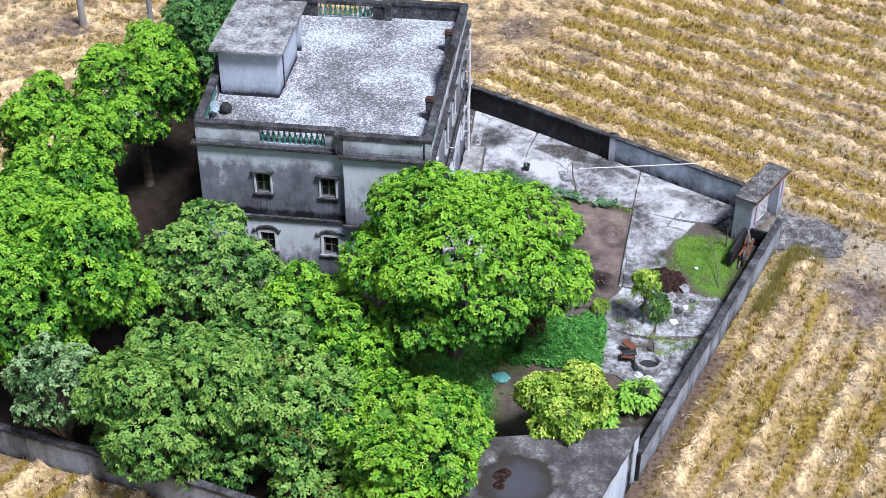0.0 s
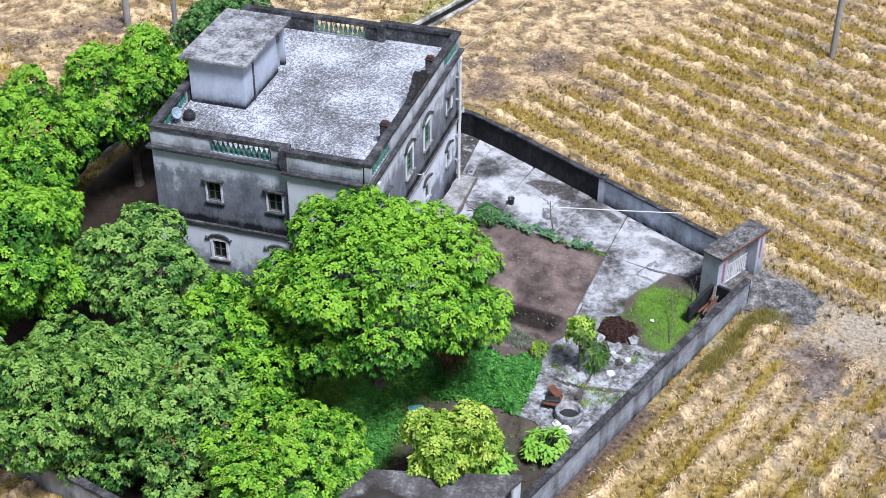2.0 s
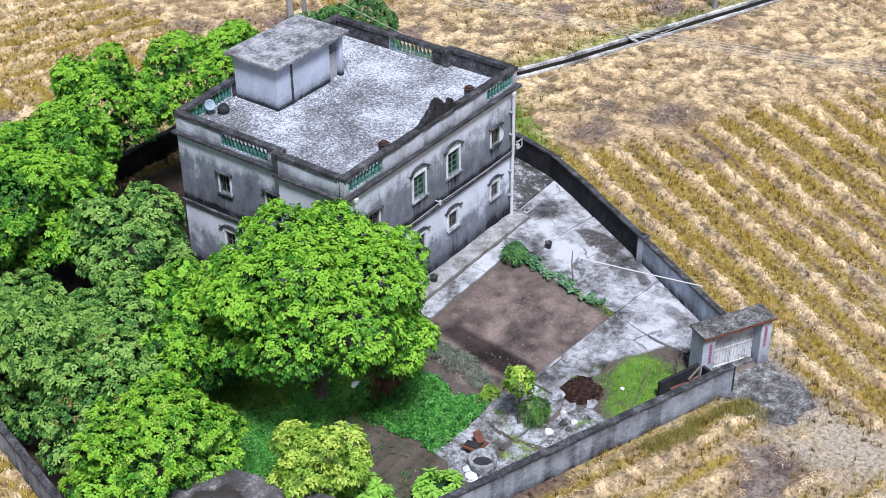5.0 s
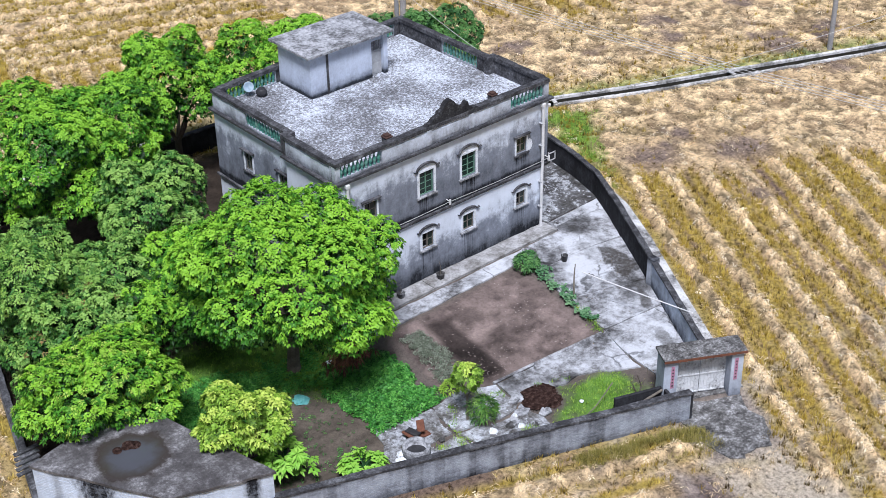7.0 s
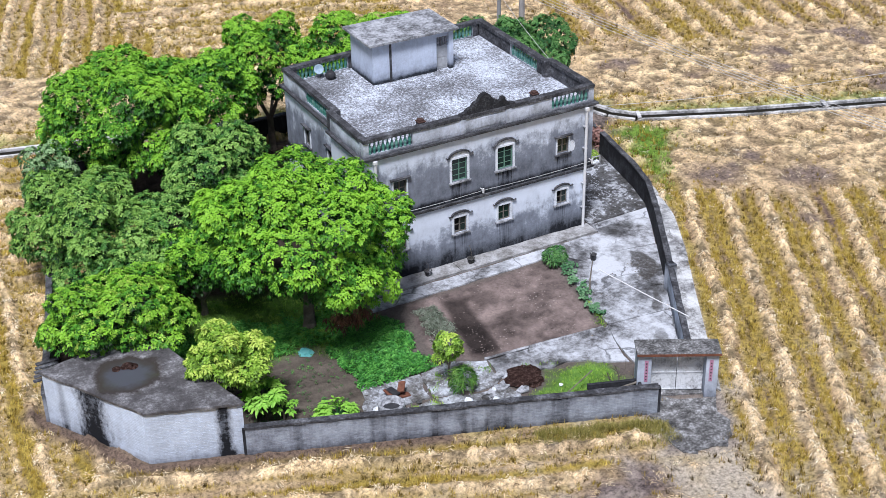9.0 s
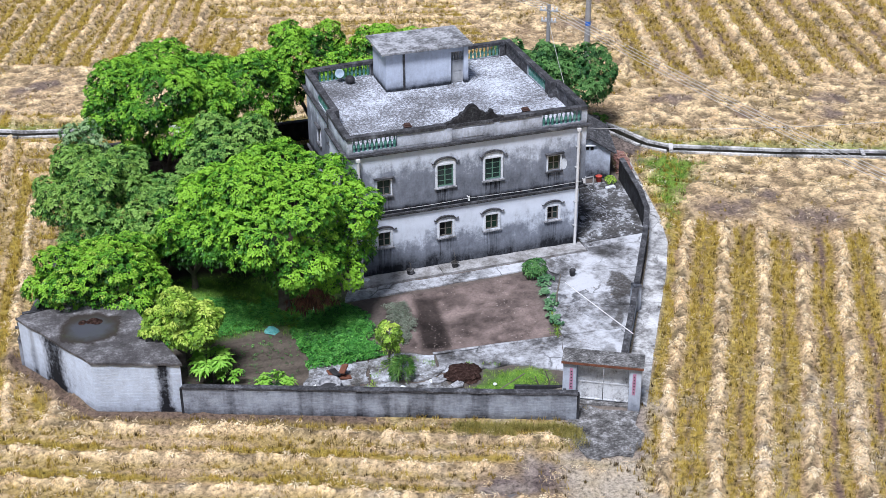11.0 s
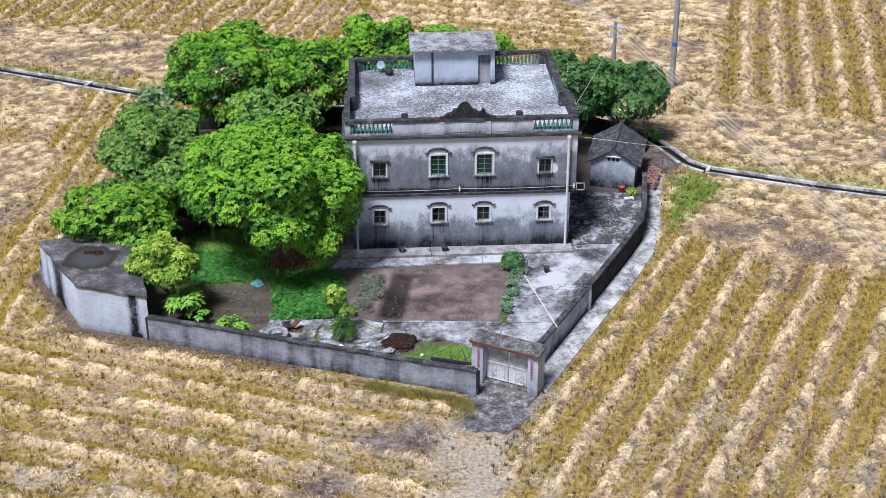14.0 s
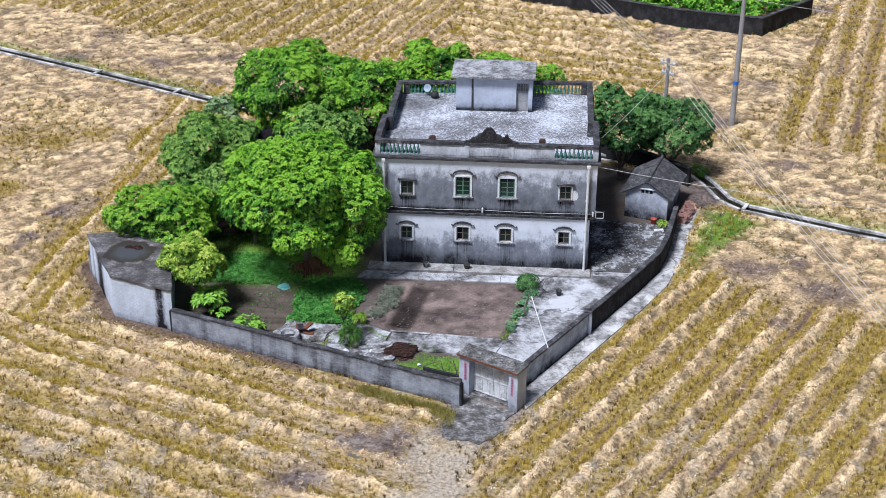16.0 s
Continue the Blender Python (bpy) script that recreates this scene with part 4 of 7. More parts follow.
brick_face(offset(WALL_FRONT[0], (-0.042, -0.113)), offset(WALL_FRONT[1], (-0.042, -0.113)), 0.0, 1.33, wall_south, WALLGREY, 5, 0.006, (8.0, 12.6))
single_bricks(offset(WALL_FRONT[0], (-0.042, -0.113)), offset(WALL_FRONT[1], (-0.042, -0.113)), 8.06, 12.6, 0.0, 1.33, wall_south, WALLGREY, 6, 0.004)
for k in range(len(WALL_WEST) - 1):
    q, p = WALL_WEST[k], WALL_WEST[k + 1]
    brick_face(offset(p, (-0.115, -0.03)), offset(q, (-0.115, -0.03)), 0.0, 1.33, wall_west, WALLGREY, 9 + k, 0.015)

# ---- canal ----
canal = thing("canal", "narrow concrete irrigation channel with pale kerbs", "canal", kind="structure")
CHANNEL = mottled("wet_dark_channel", [(0.3, (0.02, 0.02, 0.018)), (0.7, (0.07, 0.065, 0.05))], 1.5, 8, 0.35)
KERB = mottled("pale_kerb_concrete", [(0.36, (0.10, 0.095, 0.09)), (0.47, (0.30, 0.295, 0.285)), (0.56, (0.72, 0.71, 0.70))], 0.6, 8)
for s in (-1, 1):
    for (ax, ay), (bx, by) in zip(CANAL, CANAL[1:]):
        d = Vector((bx - ax, by - ay))
        ln = d.length
        m = Matrix.Translation((ax, ay, 0)) @ Matrix.Rotation(math.atan2(d.y, d.x), 4, "Z")
        bm = bmesh.new()
        beam(bm, 0.003, ln - 0.003, s * 0.42 - 0.11, s * 0.42 + 0.11, -0.02, 0.10 + (0.04 if s > 0 else 0), m, 0.9, 0.012, int(ax))
        part("kerb", bm, KERB, canal)
        part("channel_wall", beam(bmesh.new(), 0.003, ln - 0.003, s * 0.42 - 0.10, s * 0.42 + 0.10, -0.6, -0.022, m, 0.9, 0.0), CHANNEL, canal, "dark wet channel wall")
for (ax, ay), (bx, by) in zip(CANAL, CANAL[1:]):
    m = Matrix.Translation((ax, ay, 0)) @ Matrix.Rotation(math.atan2(by - ay, bx - ax), 4, "Z")
    part("channel_bed", beam(bmesh.new(), 0.0, math.hypot(bx - ax, by - ay), -0.308, 0.308, -0.6, -0.28, m, 1.0, 0.0), CHANNEL, canal)
for x, y, a in ((22.5, 9.6, -24), (33.2, 5.1, -21), (-19.5, 27.3, -27), (-27, 30.9, -26)):
    bm = bmesh.new()
    box(bm, -0.12, 0.12, -0.48, 0.48, 0.14, 0.22, 0.01, pose(x, y, 0, 0, 0, a))
    part("tie_beam", bm, KERB, canal)

# ---- the house ----
house = thing("house", "two-storey plastered house streaked with black mould, flat roof", "house")
FLOOR2, EAVE, TOP, ROOF = 3.38, 6.92, 8.0, 7.12
DEPTH_W, DEPTH_E, STEP = 10.0, 10.85, 3.65
X0, X1 = -0.15, 12.15


def pierced(m, u0, u1, z0, z1, thick, holes):
    """A wall slab in its own frame (u along, outer face at y=0, inner at +thick) with openings through it."""
    us = sorted({u0, u1, *[h[0] for h in holes], *[h[1] for h in holes]})
    zz = sorted({z0, z1, *[h[2] for h in holes], *[h[3] for h in holes]})
    bm = bmesh.new()
    solid = {}
    for i in range(len(us) - 1):
        for j in range(len(zz) - 1):
            cu, cz = (us[i] + us[i + 1]) / 2, (zz[j] + zz[j + 1]) / 2
            solid[i, j] = not any(h[0] < cu < h[1] and h[2] < cz < h[3] for h in holes)

    def quad(*p):
        bm.faces.new([bm.verts.new(q) for q in p])

    for (i, j), ok in solid.items():
        if not ok:
            continue
        a, b, c, d = us[i], us[i + 1], zz[j], zz[j + 1]
        quad((a, 0, c), (b, 0, c), (b, 0, d), (a, 0, d))
        quad((a, thick, c), (a, thick, d), (b, thick, d), (b, thick, c))
        if not solid.get((i - 1, j)):
            quad((a, 0, c), (a, 0, d), (a, thick, d), (a, thick, c))
        if not solid.get((i + 1, j)):
            quad((b, 0, c), (b, thick, c), (b, thick, d), (b, 0, d))
        if not solid.get((i, j - 1)):
            quad((a, 0, c), (a, thick, c), (b, thick, c), (b, 0, c))
        if not solid.get((i, j + 1)):
            quad((a, 0, d), (b, 0, d), (b, thick, d), (a, thick, d))
    bmesh.ops.remove_doubles(bm, verts=bm.verts, dist=0.0005)
    bmesh.ops.transform(bm, matrix=m, verts=bm.verts)
    return bm


# openings: u0, u1, z0, z1, style
FRONT_UP = [(1.05, 1.75, 4.6, 5.45, "hood"), (4.25, 5.1, 4.62, 5.82, "tall"), (6.83, 7.7, 4.62, 5.82, "tall"), (10.33, 11.0, 4.62, 5.45, "hood")]
FRONT_LOW = [(1.02, 1.68, 1.68, 2.5, "arch"), (4.33, 5.05, 1.72, 2.58, "arch"), (6.88, 7.58, 1.72, 2.58, "arch"), (10.36, 11.0, 1.72, 2.5, "arch")]
LEFT_UP = [(-7.55, -6.93, 4.70, 5.62, "hood"), (-4.73, -4.1, 4.70, 5.60, "hood")]
LEFT_LOW = [(-7.55, -6.93, 1.7, 2.6, "arch"), (-4.75, -4.1, 1.7, 2.6, "arch")]
T = 0.24
BACK = math.hypot(X1 - X0, DEPTH_E - DEPTH_W)
mf, ml, mr, mb = pose(0, 0, 0), pose(X0, 0, 0, 0, 0, -90), pose(X1, 0, 0, 0, 0, 90), pose(X1, DEPTH_E, 0, 0, 0, 180 + math.degrees(math.atan2(DEPTH_E - DEPTH_W, X1 - X0)))
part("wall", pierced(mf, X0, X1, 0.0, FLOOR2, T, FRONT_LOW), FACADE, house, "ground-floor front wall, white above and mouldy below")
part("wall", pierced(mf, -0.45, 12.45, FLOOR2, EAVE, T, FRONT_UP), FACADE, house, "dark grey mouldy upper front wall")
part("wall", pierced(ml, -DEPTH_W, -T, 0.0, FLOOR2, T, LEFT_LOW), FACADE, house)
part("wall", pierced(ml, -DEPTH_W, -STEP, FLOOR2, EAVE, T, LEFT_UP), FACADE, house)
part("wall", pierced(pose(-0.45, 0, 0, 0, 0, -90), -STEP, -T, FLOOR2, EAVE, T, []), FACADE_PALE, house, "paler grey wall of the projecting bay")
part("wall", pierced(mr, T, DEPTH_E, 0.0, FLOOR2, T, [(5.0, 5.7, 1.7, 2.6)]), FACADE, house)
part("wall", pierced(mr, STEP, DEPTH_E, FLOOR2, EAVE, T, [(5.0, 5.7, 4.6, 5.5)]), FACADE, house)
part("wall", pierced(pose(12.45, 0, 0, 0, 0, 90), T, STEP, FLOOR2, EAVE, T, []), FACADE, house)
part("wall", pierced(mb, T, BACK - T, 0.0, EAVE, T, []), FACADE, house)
for x0, x1 in ((-0.45 + T, X0), (X1, 12.45 - T)):
    part("return_wall", boxes((x0 - (T if x0 < 5 else 0), x1 + (0 if x0 < 5 else T), STEP, STEP + 0.02, FLOOR2, EAVE)), FACADE, house)
    part("overhang_soffit", boxes((x0 - (T if x0 < 5 else 0), x1 + (0 if x0 < 5 else T), T, STEP, FLOOR2 - 0.06, FLOOR2 - 0.003)), WHITEWASH, house)


def sill_runs(material, runs):
    """Dark water runs below window sills: (axis, from, to, sill height, length)."""
    nt = material.node_tree
    ramp_node = nt.nodes["Principled BSDF"].inputs["Base Color"].links[0].from_node
    total = ramp_node.inputs[0].links[0].from_socket
    sep = nt.nodes.new("ShaderNodeSeparateXYZ")
    nt.links.new(nt.nodes.new("ShaderNodeNewGeometry").outputs["Position"], sep.inputs[0])
    thin = ramp(nt, tex(nt, pos(nt, 7.0, 7.0, 0.25), 1.6, 3, 0.6), [(0.42, 0.0), (0.56, 1.0)])
    mask = None
    for ax_, lo, hi, top, length in runs:
        u = sep.outputs[ax_]
        half = (hi - lo) / 2 + 0.1
        side = calc(nt, "MULTIPLY", calc(nt, "SUBTRACT", half, calc(nt, "ABSOLUTE", calc(nt, "SUBTRACT", u, (lo + hi) / 2))), 8.0, True)
        down = calc(nt, "SUBTRACT", 1.0, calc(nt, "DIVIDE", calc(nt, "SUBTRACT", top, sep.outputs[2]), length), True)
        below = calc(nt, "LESS_THAN", sep.outputs[2], top)
        one = calc(nt, "MULTIPLY", calc(nt, "MULTIPLY", side, down), below)
        mask = one if mask is None else calc(nt, "MAXIMUM", mask, one)
    nt.links.new(calc(nt, "ADD", total, calc(nt, "MULTIPLY", calc(nt, "MULTIPLY", mask, thin), 0.36), True), ramp_node.inputs[0])


sill_runs(FACADE, [(0, h[0], h[1], h[2] - 0.1, 1.0 if h[2] > 3 else 1.4) for h in FRONT_UP + FRONT_LOW] + [(1, -h[1], -h[0], h[2] - 0.1, 0.9) for h in LEFT_UP])
part("upper_floor", boxes((0.25, 11.75, 0.25, DEPTH_W - 0.25, FLOOR2 - 0.2, FLOOR2)), SLAB, house)
part("ground_slab", boxes((0.25, 11.75, 0.25, DEPTH_W - 0.25, -0.1, 0.08)), SLAB, house)

# roof terrace floor: bleached cement skin, darker where it has worn through
ROOFTOP, nt, b = mat("bleached_roof_cement", 0.9, 0.25)
big, mid, small = tex(nt, pos(nt), 0.35, 4, 0.6), tex(nt, pos(nt), 9.5, 8, 0.78), tex(nt, pos(nt), 26.0, 4, 0.7)
f = calc(nt, "ADD", calc(nt, "MULTIPLY", big, 0.30), calc(nt, "MULTIPLY", mid, 0.70))
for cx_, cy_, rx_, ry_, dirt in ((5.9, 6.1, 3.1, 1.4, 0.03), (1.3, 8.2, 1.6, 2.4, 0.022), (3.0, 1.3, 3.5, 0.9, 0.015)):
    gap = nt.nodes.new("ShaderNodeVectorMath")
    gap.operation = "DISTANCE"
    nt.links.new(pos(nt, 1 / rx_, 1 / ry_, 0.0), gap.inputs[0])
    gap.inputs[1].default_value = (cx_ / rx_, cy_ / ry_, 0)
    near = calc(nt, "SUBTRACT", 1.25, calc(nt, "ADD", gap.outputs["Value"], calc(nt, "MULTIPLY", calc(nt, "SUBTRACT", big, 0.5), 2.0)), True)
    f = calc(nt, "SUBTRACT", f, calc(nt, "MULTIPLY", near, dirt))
nt.links.new(mixc(nt, 1.0, ramp(nt, f, [(0.38, (0.08, 0.08, 0.085)), (0.46, (0.20, 0.205, 0.22)), (0.505, (0.34, 0.355, 0.39)), (0.525, (0.58, 0.62, 0.70)), (0.60, (0.74, 0.79, 0.88))]), ramp(nt, small, [(0.34, 0.42), (0.5, 1.0), (0.66, 1.25)]), "MULTIPLY"), b.inputs["Base Color"])
bumped(nt, b, mid, 0.5, 0.03)
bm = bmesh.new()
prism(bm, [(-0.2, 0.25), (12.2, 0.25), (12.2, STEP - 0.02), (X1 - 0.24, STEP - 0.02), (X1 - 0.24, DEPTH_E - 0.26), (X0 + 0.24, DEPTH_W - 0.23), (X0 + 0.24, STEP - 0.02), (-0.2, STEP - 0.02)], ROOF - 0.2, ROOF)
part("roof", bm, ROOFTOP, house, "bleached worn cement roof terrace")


# cornices and belts: stepped mouldings run along an outline
def moulding(name, line, prof, material, label=""):
    """prof: (out0, out1, z0, z1) steps along an open outline whose outer side is to its right."""
    bm = bmesh.new()
    for o0, o1, z0, z1 in prof:
        for (ax, ay), (bx, by) in zip(line, line[1:]):
            d = Vector((bx - ax, by - ay)).normalized()
            nrm = Vector((d.y, -d.x))
            ln = math.hypot(bx - ax, by - ay)
            m = Matrix.Translation((ax, ay, 0)) @ Matrix.Rotation(math.atan2(d.y, d.x), 4, "Z")
            beam(bm, -(o1 - 0.004), ln + (o1 - 0.004), -o1, -o0, z0, z1, m, 0.6, 0.006, int(z0 * 50 + ax))
    return part(name, bm, material, house, label)


SOUTH = [(-0.45, 0.0), (12.45, 0.0)]
WEST_F, WEST_R = [(-0.45, STEP), (-0.45, 0.0)], [(X0, DEPTH_W), (X0, STEP + 0.03)]
EAST_F, EAST_R = [(12.45, 0.0), (12.45, STEP)], [(X1, STEP + 0.03), (X1, DEPTH_E)]
NORTH = [(X1, DEPTH_E), (X0, DEPTH_W)]
for ln_ in (SOUTH, WEST_F, WEST_R, EAST_F, EAST_R, NORTH):
    moulding("cornice", ln_, [(0.002, 0.19, 6.93, 7.03)], CAP, "dark stepped cornice")
    moulding("cornice_bed", ln_, [(0.002, 0.10, 6.86, 6.928)], CAP)
for ln_ in (SOUTH, WEST_F, WEST_R, EAST_F, EAST_R):
    moulding("belt_course", ln_, [(0.002, 0.12, 3.42, 3.52)], CAP, "black-stained belt course between the storeys")
    moulding("belt_bed", ln_, [(0.002, 0.06, 3.36, 3.418)], CAP)

# parapet: solid stretches, posts, rails and glazed balusters
BAL = lathe(bmesh.new(), [(0.07, 0.0), (0.07, 0.05), (0.045, 0.08), (0.085, 0.17), (0.10, 0.26), (0.07, 0.36), (0.035, 0.46), (0.035, 0.52), (0.06, 0.57), (0.06, 0.62)], 8)
BALM = finish(BAL, "baluster", GLAZE, True)


def parapet(line, spans, name="parapet"):
    """spans: (from, to, open?) along the line, whose outer side is to its right."""
    (ax, ay), (bx, by) = line
    m = Matrix.Translation((ax, ay, 0)) @ Matrix.Rotation(math.atan2(by - ay, bx - ax), 4, "Z")
    ln = math.hypot(bx - ax, by - ay)
    for a, b, is_open in spans:
        bm = bmesh.new()
        if is_open:
            box(bm, a, b, 0.02, 0.20, 7.03, 7.17, 0.0, m)
            part("baluster_plinth", bm, PARAPET, house)
            n = max(3, round((b - a) / 0.235))
            for i in range(n):
                o = part("baluster", BALM, None, house)
                o.matrix_local = m @ pose(a + (b - a) * (i + 0.5) / n, 0.11, 7.17)
        else:
            box(bm, a, b, 0.0, 0.22, 7.03, 7.82, 0.0, m)
            w = part(name, bm, PARAPET, house, "weathered parapet wall")
            part("inner_lining", box(bmesh.new(), a, b, 0.221, 0.235, ROOF + 0.002, 7.818, 0.0, m), CAP, w, "black mouldy inner face")
            if b - a > 0.7:
                part("raised_panel", box(bmesh.new(), a + 0.12, b - 0.12, -0.015, -0.001, 7.18, 7.70, 0.0, m), PARAPET, w)
    bm = beam(bmesh.new(), 0.0, ln, -0.06, 0.29, 7.82, TOP, m, 0.4, 0.012, int(ax * 7 + ay))
    part("parapet_coping", bm, CAP, house, "dark mouldy coping")


parapet([(-0.45, 0.0), (12.45, 0.0)], [(0.0, 0.3, 0), (0.3, 2.62, 1), (2.62, 4.85, 0), (4.85, 8.1, 0), (8.1, 10.4, 0), (10.4, 12.6, 1), (12.6, 12.9, 0)])
parapet([(-0.45, STEP), (-0.45, 0.3)], [(0.0, 3.35, 0)])
parapet([(X0, DEPTH_W), (X0, STEP + 0.3)], [(0.0, 2.75, 0), (2.75, 5.55, 1), (5.55, 6.05, 0)])
parapet([(12.45, 0.3), (12.45, STEP)], [(0.0, 3.35, 0)])
parapet([(X1, STEP + 0.3), (X1, DEPTH_E)], [(0.0, 0.6, 0), (0.6, 3.3, 1), (3.3, 6.9, 0)])
parapet([(X1 - 0.3, DEPTH_E - 0.02), (X0 + 0.3, DEPTH_W + 0.02)], [(0.0, 0.35, 0), (0.35, 3.4, 1), (3.4, 8.3, 0), (8.3, 11.35, 1), (11.35, 11.72, 0)])
for x0, x1 in ((-0.47, 0.15), (11.85, 12.47)):
    part("corner_pier", boxes((x0, x1, STEP - 0.02, STEP + 0.32, 7.03, TOP + 0.01), bevel=0.015), CAP, house, "dark pier where the parapet steps back")

# curved gable crest over the middle of the front
crest = []
for x, z in ((-1.45, 0.0), (-1.3, 0.10), (-1.1, 0.13), (-0.95, 0.28), (-0.72, 0.34), (-0.62, 0.52), (-0.42, 0.56), (-0.28, 0.78), (-0.12, 0.9), (0.1, 0.92), (0.28, 0.76), (0.4, 0.55), (0.62, 0.47), (0.75, 0.34), (0.9, 0.36), (0.95, 0.5), (1.1, 0.5), (1.15, 0.3), (1.4, 0.12), (1.65, 0.08), (1.75, 0.0)):
    crest.append((6.15 + x, 7.98 + z))
bm = bmesh.new()
lo = [bm.verts.new((x, -0.02, z)) for x, z in crest]
hi = [bm.verts.new((x, 0.24, z)) for x, z in crest]
bm.faces.new(lo)
bm.faces.new(hi[::-1])
for i in range(len(crest)):
    j = (i + 1) % len(crest)
    bm.faces.new((lo[i], hi[i], hi[j], lo[j]))
part("crest", bm, mottled("black_crest_cement", [(0.36, (0.010, 0.010, 0.011)), (0.52, (0.032, 0.032, 0.035)), (0.68, (0.13, 0.132, 0.14))], 2.2, 10, grain=0.45), house, "broken black mouldy scrolled gable crest")
part("crest_panel", boxes((4.75, 5.05, -0.05, 0.0, 7.05, 7.84), (7.3, 7.6, -0.05, 0.0, 7.05, 7.84), (5.6, 6.75, -0.035, 0.0, 7.2, 7.7), bevel=0.01), PARAPET, house)

# posts with red caps behind the parapet
for x in (2.85, 9.2):
    p = part("roof_post", boxes((x - 0.17, x + 0.17, 0.3, 0.64, ROOF, 8.02), bevel=0.02), CAP, house, "dark stub post behind the parapet")
    part("post_cap", boxes((x - 0.2, x + 0.2, 0.27, 0.67, 8.02, 8.08), (x - 0.14, x + 0.14, 0.33, 0.61, 8.08, 8.16), bevel=0.015), mottled("dark_red_cap", [(0.3, (0.03, 0.018, 0.016)), (0.6, (0.10, 0.055, 0.045))], 4, 18) if x < 5 else bpy.data.materials["dark_red_cap"], p, "dark reddish cap")


# windows
def window(m, w, h, style, seed=0):
    """A window in its own frame: u from 0 to w, z from 0 to h, outside towards -y."""
    win = new("window")
    win.parent = house
    win.matrix_local = m
    fm = GREENFRAME if style == "tall" else BROWNFRAME
    part("window_frame", boxes((0.0, w, 0.06, 0.13, 0.0, 0.055), (0.0, w, 0.06, 0.13, h - 0.055, h), (0.0, 0.055, 0.06, 0.13, 0.055, h - 0.055), (w - 0.055, w, 0.06, 0.13, 0.055, h - 0.055), (w / 2 - 0.03, w / 2 + 0.03, 0.06, 0.13, 0.055, h - 0.055)), fm, win)
    rows = 4 if style == "tall" else 2
    for i in range(1, rows):
        part("glazing_bar", boxes((0.055, w / 2 - 0.03, 0.075, 0.11, h * i / rows - 0.015, h * i / rows + 0.015), (w / 2 + 0.03, w - 0.055, 0.075, 0.11, h * i / rows - 0.015, h * i / rows + 0.015)), fm, win)
    for a, b in ((0.055, w / 2 - 0.03), (w / 2 + 0.03, w - 0.055)):
        if style == "arch" and seed % 2 and a < w / 3:
            continue
        part("pane", boxes((a, b, 0.09, 0.096, 0.055, h - 0.055)), GLASS, win)
    # near-black panel behind each window paints the darkness of the room
    part("interior", boxes((-0.1, w + 0.1, 0.26, 0.30, -0.1, h + 0.1)), UNLIT_BLACK, win, "near-black panel painted for the unlit room")
    s = 0.085 if style == "hood" else 0.12
    part("surround", boxes((-s, -0.003, -0.05, 0.05, -0.02, h + 0.003), (w + 0.003, w + s, -0.05, 0.05, -0.02, h + 0.003), (-s, w + s, -0.05, 0.05, h + 0.003, h + s), bevel=0.008), WHITEWASH, win, "flaking white surround")
    part("sill", boxes((-s - 0.06, w + s + 0.06, -0.11, 0.06, -0.11, -0.02), bevel=0.012), CAP if style == "hood" else SLAB, win)
    if style == "hood":
        part("hood", boxes((-s - 0.10, w + s + 0.10, -0.17, 0.0, h + s + 0.02, h + s + 0.09), (-s - 0.04, w + s + 0.04, -0.10, 0.0, h + s - 0.03, h + s + 0.02), bevel=0.01), CAP, win, "dark moulded hood")
    else:
        rise = 0.26 if style == "tall" else 0.16
        n = 12
        bm = bmesh.new()
        W2 = w / 2 + s + 0.02
        base = h + s
        arc = [(w / 2 + W2 * math.cos(math.pi - math.pi * i / n), base + rise * math.sin(math.pi * i / n)) for i in range(n + 1)]
        f = [bm.verts.new((x, -0.035, z)) for x, z in arc]
        g = [bm.verts.new((x, 0.0, z)) for x, z in arc]
        bm.faces.new(f)
        for i in range(n):
            bm.faces.new((f[i], f[i + 1], g[i + 1], g[i]))
        part("lunette", bm, WHITEWASH, win, "white arched panel above the window")
        bm = bmesh.new()
        rim = [(w / 2 + W2 * (1.0) * math.cos(math.pi - math.pi * i / n), base + 0.005 + rise * math.sin(math.pi * i / n)) for i in range(n + 1)]
        out = [(w / 2 + (W2 + 0.05) * math.cos(math.pi - math.pi * i / n), base + 0.005 + (rise + 0.09) * math.sin(math.pi * i / n)) for i in range(n + 1)]
        rim = [(rim[0][0] - 0.16, rim[0][1])] + rim + [(rim[-1][0] + 0.16, rim[-1][1])]
        out = [(out[0][0] - 0.13, out[0][1] + 0.07)] + out + [(out[-1][0] + 0.13, out[-1][1] + 0.07)]
        A = [bm.verts.new((x, -0.11, z)) for x, z in rim]
        B = [bm.verts.new((x, -0.11, z)) for x, z in out]
        C = [bm.verts.new((x, 0.0, z)) for x, z in rim]
        D = [bm.verts.new((x, 0.0, z)) for x, z in out]
        for i in range(len(rim) - 1):
            bm.faces.new((A[i], A[i + 1], B[i + 1], B[i]))
            bm.faces.new((B[i], B[i + 1], D[i + 1], D[i]))
            bm.faces.new((C[i], C[i + 1], A[i + 1], A[i]))
        part("arched_hood", bm, CAP, win, "weathered arched label moulding")
    return win


